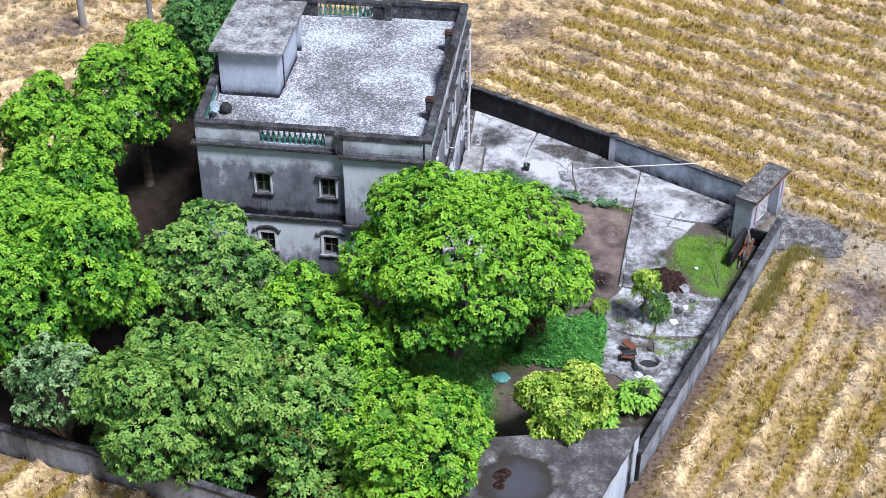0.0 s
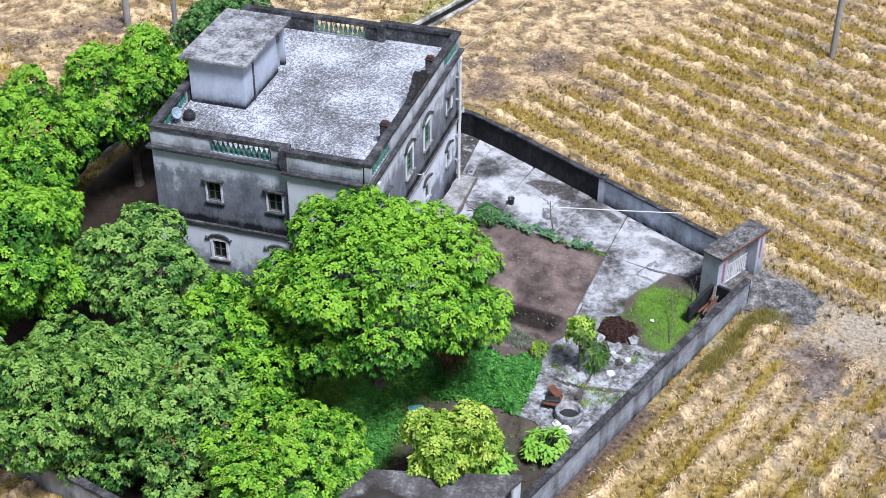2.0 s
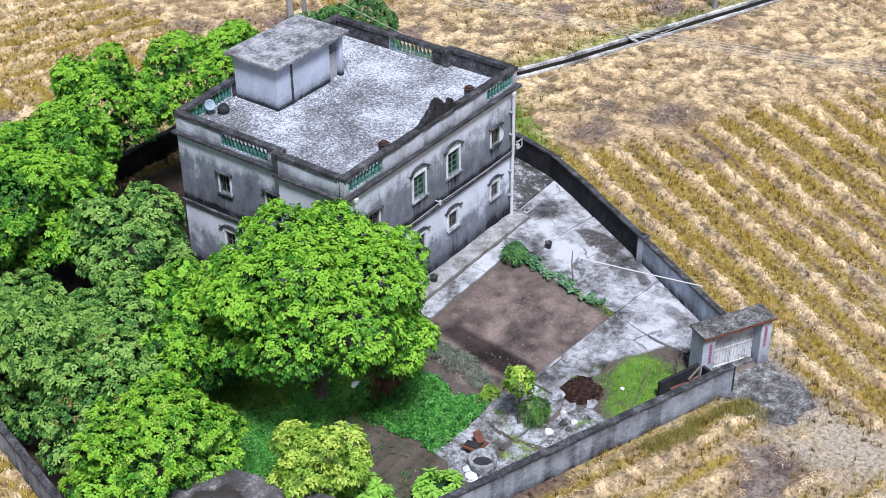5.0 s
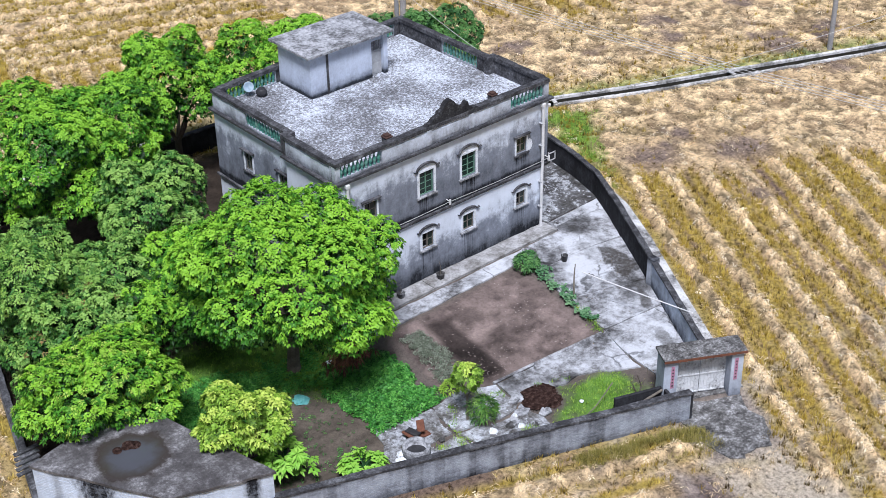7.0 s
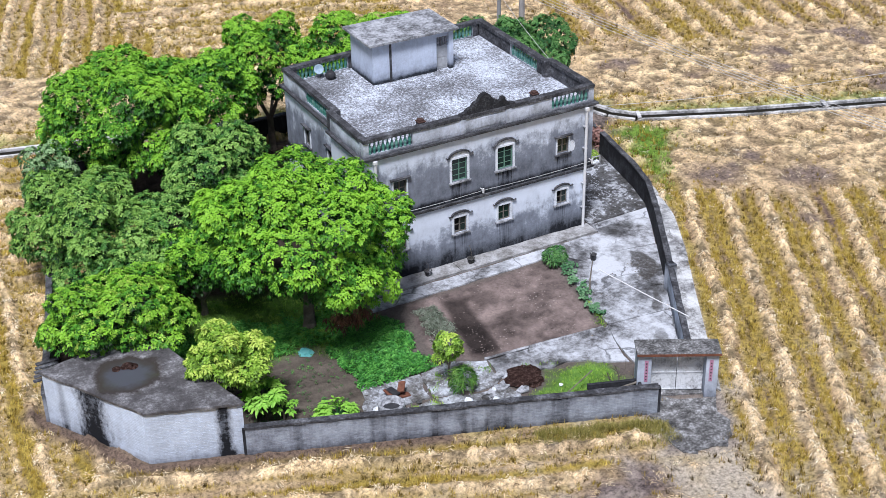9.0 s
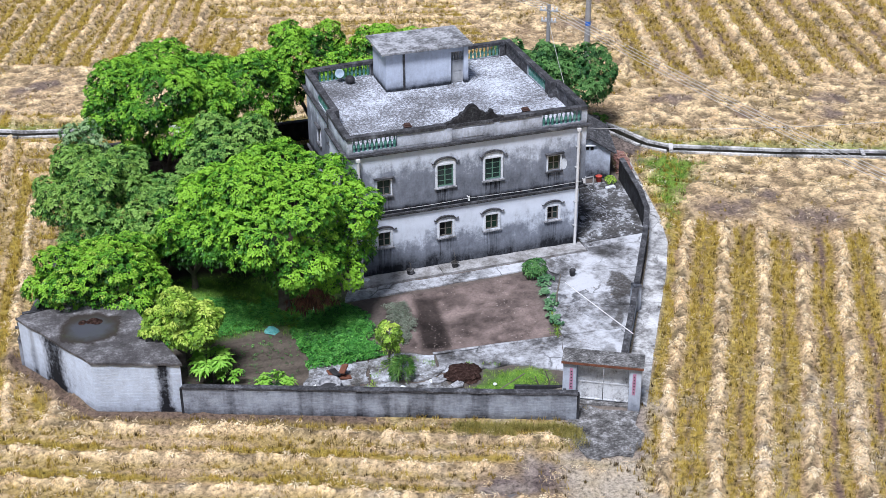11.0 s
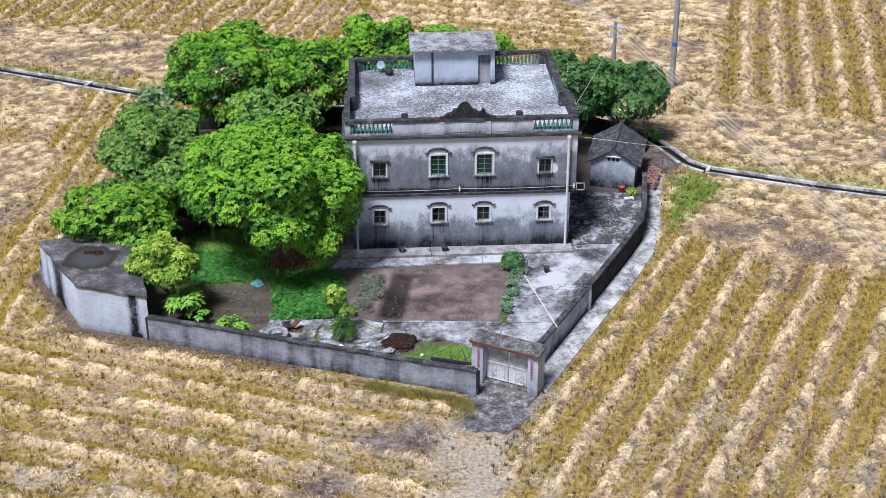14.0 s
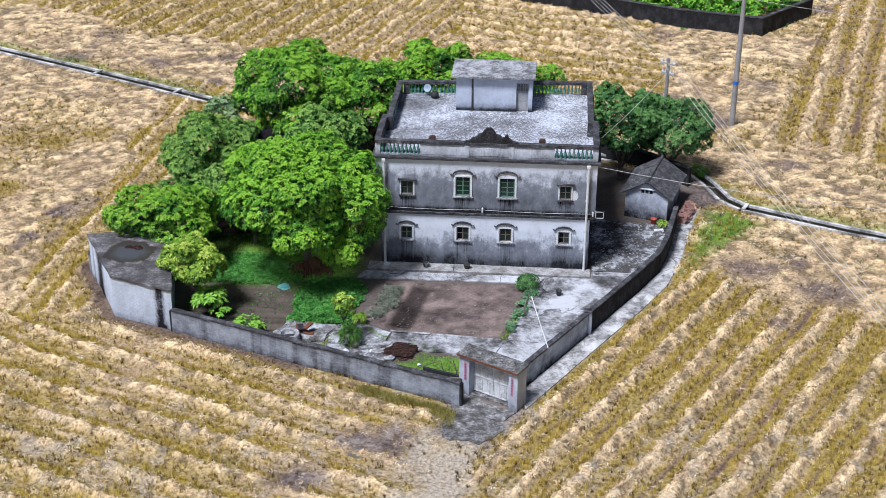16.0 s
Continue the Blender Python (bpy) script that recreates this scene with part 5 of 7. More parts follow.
# near-black colour standing in for the shade inside openings
UNLIT_BLACK = mottled("unlit_opening_black", [(0.3, (0.010, 0.010, 0.011)), (0.7, (0.04, 0.04, 0.042))], 1.5, 6)
k = 0
for u0, u1, z0, z1, st in FRONT_UP + FRONT_LOW:
    window(pose(u0, 0, z0), u1 - u0, z1 - z0, st, k)
    k += 1
for u0, u1, z0, z1, st in LEFT_UP + LEFT_LOW:
    window(ml @ pose(u0, 0, z0), u1 - u0, z1 - z0, st, k)
    k += 1
for z0 in (1.7, 4.6):
    window(mr @ pose(5.0, 0, z0), 0.7, 0.9, "hood", 2)

patch = [(11.1, 4.55), (11.35, 4.62), (11.42, 4.85), (11.36, 5.1), (11.22, 5.22), (11.1, 5.15)]
bm = bmesh.new()
lo, hi = [bm.verts.new((x, -0.004, z)) for x, z in patch], [bm.verts.new((x, -0.0, z)) for x, z in patch]
bm.faces.new(lo)
for i in range(6):
    bm.faces.new((lo[i], hi[i], hi[(i + 1) % 6], lo[(i + 1) % 6]))
part("lime_patch", bm, WHITEWASH, house, "fresh white lime patch beside the window")

# downpipes at the front corners
for x, s in ((0.06, 1), (11.94, -1)):
    part("downpipe", tube(bmesh.new(), [(x, -0.19, 0.02), (x, -0.19, 3.3), (x, -0.21, 3.6), (x, -0.19, 6.8)], 0.075, 10), PIPE, house, "white plastic downpipe")
    part("pipe_hopper", boxes((x - 0.11, x + 0.11, -0.28, -0.1, 6.72, 6.9), bevel=0.02), PIPE, house)
    for z in (1.2, 2.6, 4.6, 5.8):
        part("pipe_clip", boxes((x - 0.1, x + 0.1, -0.24, -0.002, z, z + 0.04)), GALV, house)

# stair hut on the roof
hut = part("stair_hut", pierced(pose(3.72, 7.3, 0), 0.0, 3.55, ROOF, 9.33, 0.2, []), HUTWALL, house, "blue-white plastered stair hut on the roof")
part("hut_wall", boxes((3.72, 3.92, 7.5, 9.9, ROOF, 9.33), (8.25, 8.45, 7.75, 9.9, ROOF, 9.33), (3.92, 8.25, 9.7, 9.9, ROOF, 9.33)), HUTWALL, hut)
part("hut_wall", boxes((7.27, 7.45, 7.3, 7.5, ROOF, 9.33), (8.2, 8.45, 7.3, 7.75, ROOF, 9.33), (7.45, 8.2, 7.42, 7.6, 8.95, 9.33), bevel=0.004), HUTWALL, hut)
part("hut_pilaster", boxes((4.68, 4.80, 7.26, 7.3, ROOF, 9.33)), CAP, hut, "black water-stained pilaster")
part("hut_door", boxes((7.45, 8.2, 7.52, 7.57, ROOF + 0.03, 8.4), (7.55, 7.8, 7.50, 7.52, ROOF + 0.15, 7.7), (7.85, 8.1, 7.50, 7.52, ROOF + 0.15, 7.7), (7.55, 8.1, 7.50, 7.52, 7.8, 8.32)), mottled("grey_door_paint", [(0.3, (0.30, 0.305, 0.315)), (0.7, (0.56, 0.575, 0.59))], 2, 12), hut, "faded grey panelled door")
bm = bmesh.new()
for i in range(5):
    box(bm, 7.45 + 0.15 * i, 7.50 + 0.15 * i + 0.03, 7.46, 7.52, 8.43, 8.93)
for i in range(4):
    box(bm, 7.45, 8.2, 7.45, 7.465, 8.43 + 0.16 * i, 8.46 + 0.16 * i)
part("vent_grille", bm, SLAB, hut, "pierced block grille above the door")
bm = bmesh.new()
box(bm, 3.42, 8.62, 6.98, 10.22, 9.33, 9.47, 0.02)
part("hut_roof", bm, SLAB, hut, "mottled grey concrete roof slab")

# line along the front with insulators
for x in (0.3, 5.85, 12.3):
    part("bracket", boxes((x - 0.02, x + 0.02, -0.30, 0.0, 3.86, 3.90), (x - 0.045, x + 0.045, -0.32, -0.25, 3.72, 3.98), bevel=0.006), PIPE, house, "white insulator bracket")
pts = [(0.3 + (5.55 * i / 8), -0.29, 3.88 - 0.06 * math.sin(math.pi * i / 8)) for i in range(9)] + [(5.85 + (6.45 * i / 8), -0.29, 3.88 - 0.06 * math.sin(math.pi * i / 8)) for i in range(1, 9)]
part("service_cable", tube(bmesh.new(), pts, 0.014, 5), WIRE, house)
part("cable_bracket", boxes((12.5, 12.95, -0.1, -0.05, 3.5, 3.54), (12.9, 12.95, -0.1, -0.05, 3.5, 3.95), (12.5, 12.95, -0.1, -0.05, 3.9, 3.94), (12.45, 12.5, -0.1, -0.05, 3.4, 4.0)), GALV, house, "grey steel wire bracket at the corner")

# black runs down the shed walls: (x, y, half width, how dark)
def black_runs(material, places):
    nt = material.node_tree
    ramp_node = nt.nodes["Principled BSDF"].inputs["Base Color"].links[0].from_node
    total = ramp_node.inputs[0].links[0].from_socket
    edge = tex(nt, pos(nt, 1.0, 1.0, 0.45), 2.8, 9, 0.8)
    for x, y, half, dark in places:
        gap = nt.nodes.new("ShaderNodeVectorMath")
        gap.operation = "DISTANCE"
        nt.links.new(pos(nt, 1, 1, 0), gap.inputs[0])
        gap.inputs[1].default_value = (x, y, 0)
        d = calc(nt, "ADD", calc(nt, "DIVIDE", gap.outputs["Value"], half), calc(nt, "MULTIPLY", calc(nt, "SUBTRACT", edge, 0.5), 2.2))
        total = calc(nt, "ADD", total, calc(nt, "MULTIPLY", calc(nt, "MULTIPLY", calc(nt, "SUBTRACT", 1.25, d), 1.1, True), dark), True)
    nt.links.new(total, ramp_node.inputs[0])


black_runs(SHEDWALL, ((-15.75, -5.3, 0.85, 0.85), (-11.35, -8.9, 0.34, 0.8), (-16.6, -3.8, 0.25, 0.35)))

# ---- corner shed with a flat roof ----
shed = thing("shed", "low whitewashed corner shed with a flat cement roof", "shed")
SH = [(-17.1, -2.95), (-14.3, -7.85), (-10.6, -9.17), (-11.9, -3.9), (-13.8, -2.3)]
bm = prism(bmesh.new(), SH, -0.3, 2.48)
part("wall", bm, SHEDWALL, shed, "washed white brick wall with black runs")
brick_face(SH[0], SH[1], 0.0, 2.45, shed, SHEDWALL, 21, 0.03)
brick_face(SH[1], SH[2], 0.0, 2.45, shed, SHEDWALL, 22, 0.03)
cx, cy = sum(p[0] for p in SH) / 5, sum(p[1] for p in SH) / 5
bm = bmesh.new()
out = []
r = random.Random(4)
big = [(cx + (x - cx) * 1.025, cy + (y - cy) * 1.03) for x, y in SH]
for (ax, ay), (bx, by) in zip(big, big[1:] + big[:1]):
    for i in range(9):
        s = i / 9
        j = 0.03 if i else 0
        out.append((ax + (bx - ax) * s + r.uniform(-j, j), ay + (by - ay) * s + r.uniform(-j, j)))
prism(bm, out, 2.483, 2.6)
SHEDROOF, nt, b = mat("stained_shed_roof", 0.9, 0.3)
big_n, small_n = tex(nt, pos(nt), 0.9, 6, 0.65), tex(nt, pos(nt), 9, 5, 0.7)
base = ramp(nt, calc(nt, "ADD", calc(nt, "MULTIPLY", big_n, 0.65), calc(nt, "MULTIPLY", small_n, 0.35)), [(0.36, (0.04, 0.037, 0.038)), (0.5, (0.09, 0.085, 0.087)), (0.58, (0.18, 0.175, 0.18)), (0.68, (0.45, 0.445, 0.46))])
dist = nt.nodes.new("ShaderNodeVectorMath")
dist.operation = "DISTANCE"
sc = pos(nt, 1.0, 1.0, 0.0)
nt.links.new(sc, dist.inputs[0])
dist.inputs[1].default_value = (-14.0, -4.95, 0)
d = calc(nt, "ADD", dist.outputs["Value"], calc(nt, "MULTIPLY", calc(nt, "SUBTRACT", big_n, 0.5), 1.2))
pool = calc(nt, "LESS_THAN", d, 1.4)
rim = ramp(nt, calc(nt, "DIVIDE", d, 2.0), [(0.0, (0.085, 0.09, 0.105)), (0.36, (0.08, 0.083, 0.095)), (0.55, (0.06, 0.055, 0.05)), (0.68, (0.050, 0.040, 0.034)), (0.80, (0.07, 0.06, 0.052)), (0.9, (0.16, 0.15, 0.145))])
wet = calc(nt, "SUBTRACT", 1.0, calc(nt, "MULTIPLY", calc(nt, "SUBTRACT", d, 1.25), 3.0), True)
nt.links.new(mixc(nt, wet, base, rim), b.inputs["Base Color"])
nt.links.new(calc(nt, "SUBTRACT", 0.9, calc(nt, "MULTIPLY", pool, 0.84)), b.inputs["Roughness"])
part("roof", bm, SHEDROOF, shed, "dark flat cement roof with a round puddle")
bm = bmesh.new()
for i in range(9):
    rr = random.Random(i)
    lathe(bm, [(0.02, 0), (0.22 * rr.uniform(0.7, 1.2), 0.015), (0.05, 0.04)], 9, (-14.0 + rr.uniform(-0.4, 0.4), -4.35 + rr.uniform(-0.14, 0.14), 2.6))
solo("leaf_heap", bm, MANURE, "small heap of dark rotted leaves on the shed roof", "debris")
part("old_tiles", boxes(*[(-17.3 + 0.1 * i, -16.3 + 0.1 * i, -1.9 + 0.26 * i, -1.7 + 0.26 * i, 1.45 + 0.03 * i, 1.52 + 0.03 * i) for i in range(5)], bevel=0.01), TILE, shed, "stacked grey roof tiles")

# ---- gateway ----
gate = thing("gateway", "whitewashed gateway with a flat rust-edged concrete canopy", "gateway")
ga = math.degrees(math.atan2(-1.72, 3.1))
mg = pose(5.42, -14.1, 0, 0, 0, ga)
gate.matrix_world = mg
L = 3.5
part("canopy", boxes((-0.05, L + 0.05, -0.02, 1.12, 2.26, 2.38), bevel=0.015), DARKCONCRETE, gate, "mottled concrete canopy slab")
part("canopy_edge", boxes((-0.055, L + 0.055, -0.035, -0.022, 2.24, 2.36)), RUST, gate, "rust-brown canopy edge")
part("pillar", boxes((0.02, 0.62, 0.12, 1.0, -0.3, 2.257), bevel=0.012), GATEWALL, gate)
part("pillar", boxes((L - 0.55, L - 0.02, 0.12, 1.0, -0.3, 2.257), bevel=0.012), GATEWALL, gate)
part("lintel", boxes((0.63, L - 0.56, 0.5, 0.8, 2.05, 2.255)), GATEWALL, gate)
GATEMETAL = mottled("flaking_pale_gate_paint", [(0.35, (0.16, 0.16, 0.165)), (0.43, (0.50, 0.51, 0.525)), (0.54, (0.76, 0.78, 0.80))], 2.5, 12, 0.6, 0.4)
for a, b2 in ((0.65, 1.77), (1.80, L - 0.58)):
    leaf = part("gate_leaf", boxes((a, b2, 0.60, 0.63, 0.1, 2.0)), GATEMETAL, gate, "flaking pale steel gate leaf")
    for i in range(8):
        u = a + 0.06 + (b2 - a - 0.12) * i / 7
        part("gate_bar", tube(bmesh.new(), [(u, 0.585, 0.1), (u, 0.585, 2.0)], 0.013, 5), GATEMETAL, leaf)
    for z in (0.12, 1.0, 1.93):
        part("gate_rail", boxes((a, b2, 0.565, 0.598, z, z + 0.05)), GATEMETAL, leaf)
for u in (0.40, L - 0.33):
    c = part("couplet_strip", boxes((u - 0.075, u + 0.075, 0.105, 0.116, 0.85, 1.95)), RED, gate, "faded pink-red paper couplet")
    for i in range(6):
        part("writing_bar", boxes((u - 0.03, u + 0.03, 0.101, 0.1045, 0.95 + 0.16 * i, 1.02 + 0.16 * i)), BLACKPLASTIC, c, "dark writing mark")

# pen by the gate: low walls with rusty scrap
pen = thing("pen", "low brick pen with dark coping by the gate", "pen")
part("pen_wall", boxes((0, 2.3, 0, 0.14, -0.1, 0.85), bevel=0.01), WALLDARK, pen)
part("pen_wall", boxes((2.16, 2.3, -1.0, -0.003, -0.1, 0.85), bevel=0.01), WALLDARK, pen)
pen.matrix_world = pose(3.55, -13.15, 0, 0, 0, -20)
for i in range(7):
    rr = random.Random(40 + i)
    bm = bmesh.new()
    a = rr.uniform(-25, 5)
    box(bm, -rr.uniform(0.4, 0.9), rr.uniform(0.4, 0.9), -0.05, 0.05, -0.03, 0.03, 0.01, pose(4.5 + rr.uniform(-0.6, 0.7), -13.85 + rr.uniform(-0.2, 0.2), 0.2 + 0.1 * i, rr.uniform(-20, 20), rr.uniform(-12, 12), a))
    solo("scrap_bar", bm, RUST if i % 2 else WOOD, "rusty scrap piled in the pen", "scrap", "scrap in the pen")

# ---- tiled outbuilding behind the house ----
annex = thing("outbuilding", "small whitewashed outbuilding with a grey tiled gable roof", "outbuilding")
annex.matrix_world = pose(14.6, 7.85, 0, 0, 0, -16)
AW, AD, AE, AR = 2.75, 3.9, 1.8, 2.65
bm = bmesh.new()
pts = [(0, -0.2), (AW, -0.2), (AW, AE), (AW / 2, AR), (0, AE)]
fr, bk = [bm.verts.new((x, 0, z)) for x, z in pts], [bm.verts.new((x, AD, z)) for x, z in pts]
bm.faces.new(fr)
bm.faces.new(bk[::-1])
for i in range(5):
    j = (i + 1) % 5
    bm.faces.new((fr[j], fr[i], bk[i], bk[j]))
part("wall", bm, mouldy("outbuilding_wash", 0.0, 3.0, [(0.0, 0.95), (0.2, 0.62), (0.45, 0.36), (0.7, 0.2), (1.0, 0.3)], (0.68, 0.75, 0.87), (0.27, 0.295, 0.35), (0.03, 0.032, 0.038), 0.7, 1.4), annex, "blue-white washed gable wall")
# dark blocks on the wall paint the shade of three vent openings
for i in range(3):
    part("vent_dark_patch", boxes((AW / 2 - 0.36 + 0.27 * i, AW / 2 - 0.18 + 0.27 * i, -0.012, 0.0, 1.82, 2.02)), UNLIT_BLACK, annex, "near-black block painted for the shaded vent opening")
part("vent_hood", boxes((AW / 2 - 0.5, AW / 2 + 0.5, -0.12, 0.0, 2.10, 2.16), bevel=0.01), WHITEWASH, annex)
slope = math.atan2(AR - AE, AW / 2)
for s in (-1, 1):
    bm = bmesh.new()
    run = (AW / 2 + 0.28) / math.cos(slope)
    base = Matrix.Translation((AW / 2, 0, AR + 0.03)) @ Matrix.Rotation(s * slope, 4, "Y") if s > 0 else Matrix.Translation((AW / 2, 0, AR + 0.03)) @ Matrix.Rotation(math.pi - slope, 4, "Y") @ Matrix.Diagonal((1, 1, -1, 1))
    deck = bmesh.new()
    box(deck, 0, run, -0.22, AD + 0.15, -0.04, 0.0, 0.0, base)
    part("roof_deck", deck, TILE, annex)
    n = 19
    for i in range(n):
        y = -0.18 + (AD + 0.3) * i / (n - 1)
        rr = random.Random(i * 3 + s)
        for q in range(7):
            a, e = run * q / 7, run * (q + 1) / 7 + 0.04
            lift = 0.02 + rr.uniform(-0.008, 0.012)
            pr = [(-0.075, 0.0), (-0.05, 0.045), (0.0, 0.065), (0.05, 0.045), (0.075, 0.0)]
            A = [bm.verts.new(base @ Vector((a, y + u + rr.uniform(-0.006, 0.006), v + lift * 0.4))) for u, v in pr]
            B = [bm.verts.new(base @ Vector((e, y + u, v + lift))) for u, v in pr]
            for w in range(4):
                bm.faces.new((A[w], A[w + 1], B[w + 1], B[w]))
            bm.faces.new(B)
    part("roof_tiles", bm, TILE, annex, "rows of curved grey clay tiles", kind="stuff")
part("ridge", tube(bmesh.new(), [(AW / 2, -0.24, AR + 0.08), (AW / 2, AD + 0.17, AR + 0.08)], 0.1, 8), TILE, annex, "mortared ridge")

# far wall and green crops behind it
wall_far = wall_run("wall_far", [(4, 55), (11.6, 51.4), (20.6, 47.3), (27.6, 45.5), (32.6, 51.5)], 1.7, 0.3, WALLDARK, "long dark wall at the far field edge")

# ---- trees ----
MANGO = foliage("mango_leaves", (0.006, 0.032, 0.005), (0.068, 0.26, 0.018), (0.31, 0.60, 0.045))
LONGAN = foliage("longan_leaves", (0.006, 0.030, 0.008), (0.070, 0.225, 0.036), (0.31, 0.52, 0.11))
YELLOW = foliage("yellow_green_leaves", (0.08, 0.17, 0.015), (0.29, 0.50, 0.05), (0.60, 0.74, 0.14))
FRESHLONGAN = foliage("yellow_green_longan_leaves", (0.010, 0.042, 0.006), (0.095, 0.255, 0.028), (0.36, 0.57, 0.09))
DARKLEAF = foliage("dark_green_leaves", (0.010, 0.045, 0.014), (0.045, 0.16, 0.042), (0.15, 0.33, 0.09))
PALELEAF = foliage("pale_grey_green_leaves", (0.03, 0.08, 0.025), (0.13, 0.28, 0.10), (0.36, 0.52, 0.25))
SPRAWL = foliage("vine_leaves", (0.012, 0.07, 0.012), (0.055, 0.25, 0.035), (0.17, 0.46, 0.08))
TIPS = foliage("reddish_flower_tips", (0.12, 0.07, 0.02), (0.30, 0.19, 0.07), (0.46, 0.34, 0.14))
DEADLEAF = foliage("dead_brown_leaves", (0.06, 0.02, 0.012), (0.16, 0.06, 0.035), (0.26, 0.13, 0.07))


def crown_points(lobes, density, rng, inner=0.35, floor=0.5):
    """Points and outward axes over a heap of lobes, those buried in other lobes left out."""
    P, A, Q, S = [], [], [], []
    L = np.array(lobes)
    for i, (x, y, z, rx, ry, rz) in enumerate(lobes):
        for shell, dens in ((1.0, density), (0.74, density * inner * (1.4 if i == 0 else 1))):
            n = int(4 * math.pi * ((rx * ry + rx * rz + ry * rz) / 3) * shell ** 2 * dens)
            q = rng.normal(0, 1, (n, 3))
            q /= np.linalg.norm(q, axis=1, keepdims=True)
            r = shell * (1 + rng.normal(0, 0.07, (n, 1)))
            p = np.array((x, y, z)) + q * np.array((rx, ry, rz)) * r
            keep = np.ones(n, bool)
            for j in range(len(lobes)):
                if j != i:
                    keep &= (((p - L[j, :3]) / L[j, 3:]) ** 2).sum(1) > 0.80
            keep &= (q[:, 2] > -0.55) & (p[:, 2] > floor)
            a = q / np.array((rx, ry, rz))
            a[:, 2] += 0.35 / max(rz, 0.5)
            a /= np.linalg.norm(a, axis=1, keepdims=True)
            P.append(p[keep])
            A.append(a[keep])
            Q.append(np.full(keep.sum(), i))
            S.append(np.full(keep.sum(), shell))
    return np.concatenate(P), np.concatenate(A), np.concatenate(Q), np.concatenate(S)


def lobes_for(c, r, n, size, rng):
    """Large limbs' masses heaped into an uneven dome, and small leafy clumps all over them. Returns the lobes, masses first, and the count of masses."""
    masses = [(c[0], c[1], c[2] - 0.08 * r[2], r[0] * 0.80, r[1] * 0.80, r[2] * 0.80)]
    m = 6 + int(max(r) * 1.6)
    for k in range(m):
        a, h = 2.399963 * k + rng.normal(0, 0.25), -0.62 + 1.5 * (k + 0.5) / m
        w, g = math.sqrt(max(0.0, 1 - h * h)), rng.uniform(0.34, 0.48)
        f = 1.10 - g
        masses.append((c[0] + r[0] * w * f * math.cos(a), c[1] + r[1] * w * f * math.sin(a), c[2] + r[2] * h * f, r[0] * g, r[1] * g, r[2] * g * 0.95))
    out = [(x, y, z, a * 0.86, b * 0.86, d * 0.86) for x, y, z, a, b, d in masses]
    tries = 0
    while len(out) < n and tries < 9 * n:
        tries += 1
        x, y, z, a, b, d = masses[int(rng.integers(0, len(masses)))]
        q = rng.normal(0, 1, 3)
        q /= np.linalg.norm(q)
        if q[2] < -0.5:
            continue
        s = size * rng.uniform(0.65, 1.3)
        p = (x + q[0] * (a - 0.55 * s), y + q[1] * (b - 0.55 * s), z + q[2] * (d - 0.55 * s))
        if any(((p[0] - t[0]) / t[3]) ** 2 + ((p[1] - t[1]) / t[4]) ** 2 + ((p[2] - t[2]) / t[5]) ** 2 < 0.62 for t in masses):
            continue
        out.append((*p, s, s, s * 0.85))
    return out, len(masses)


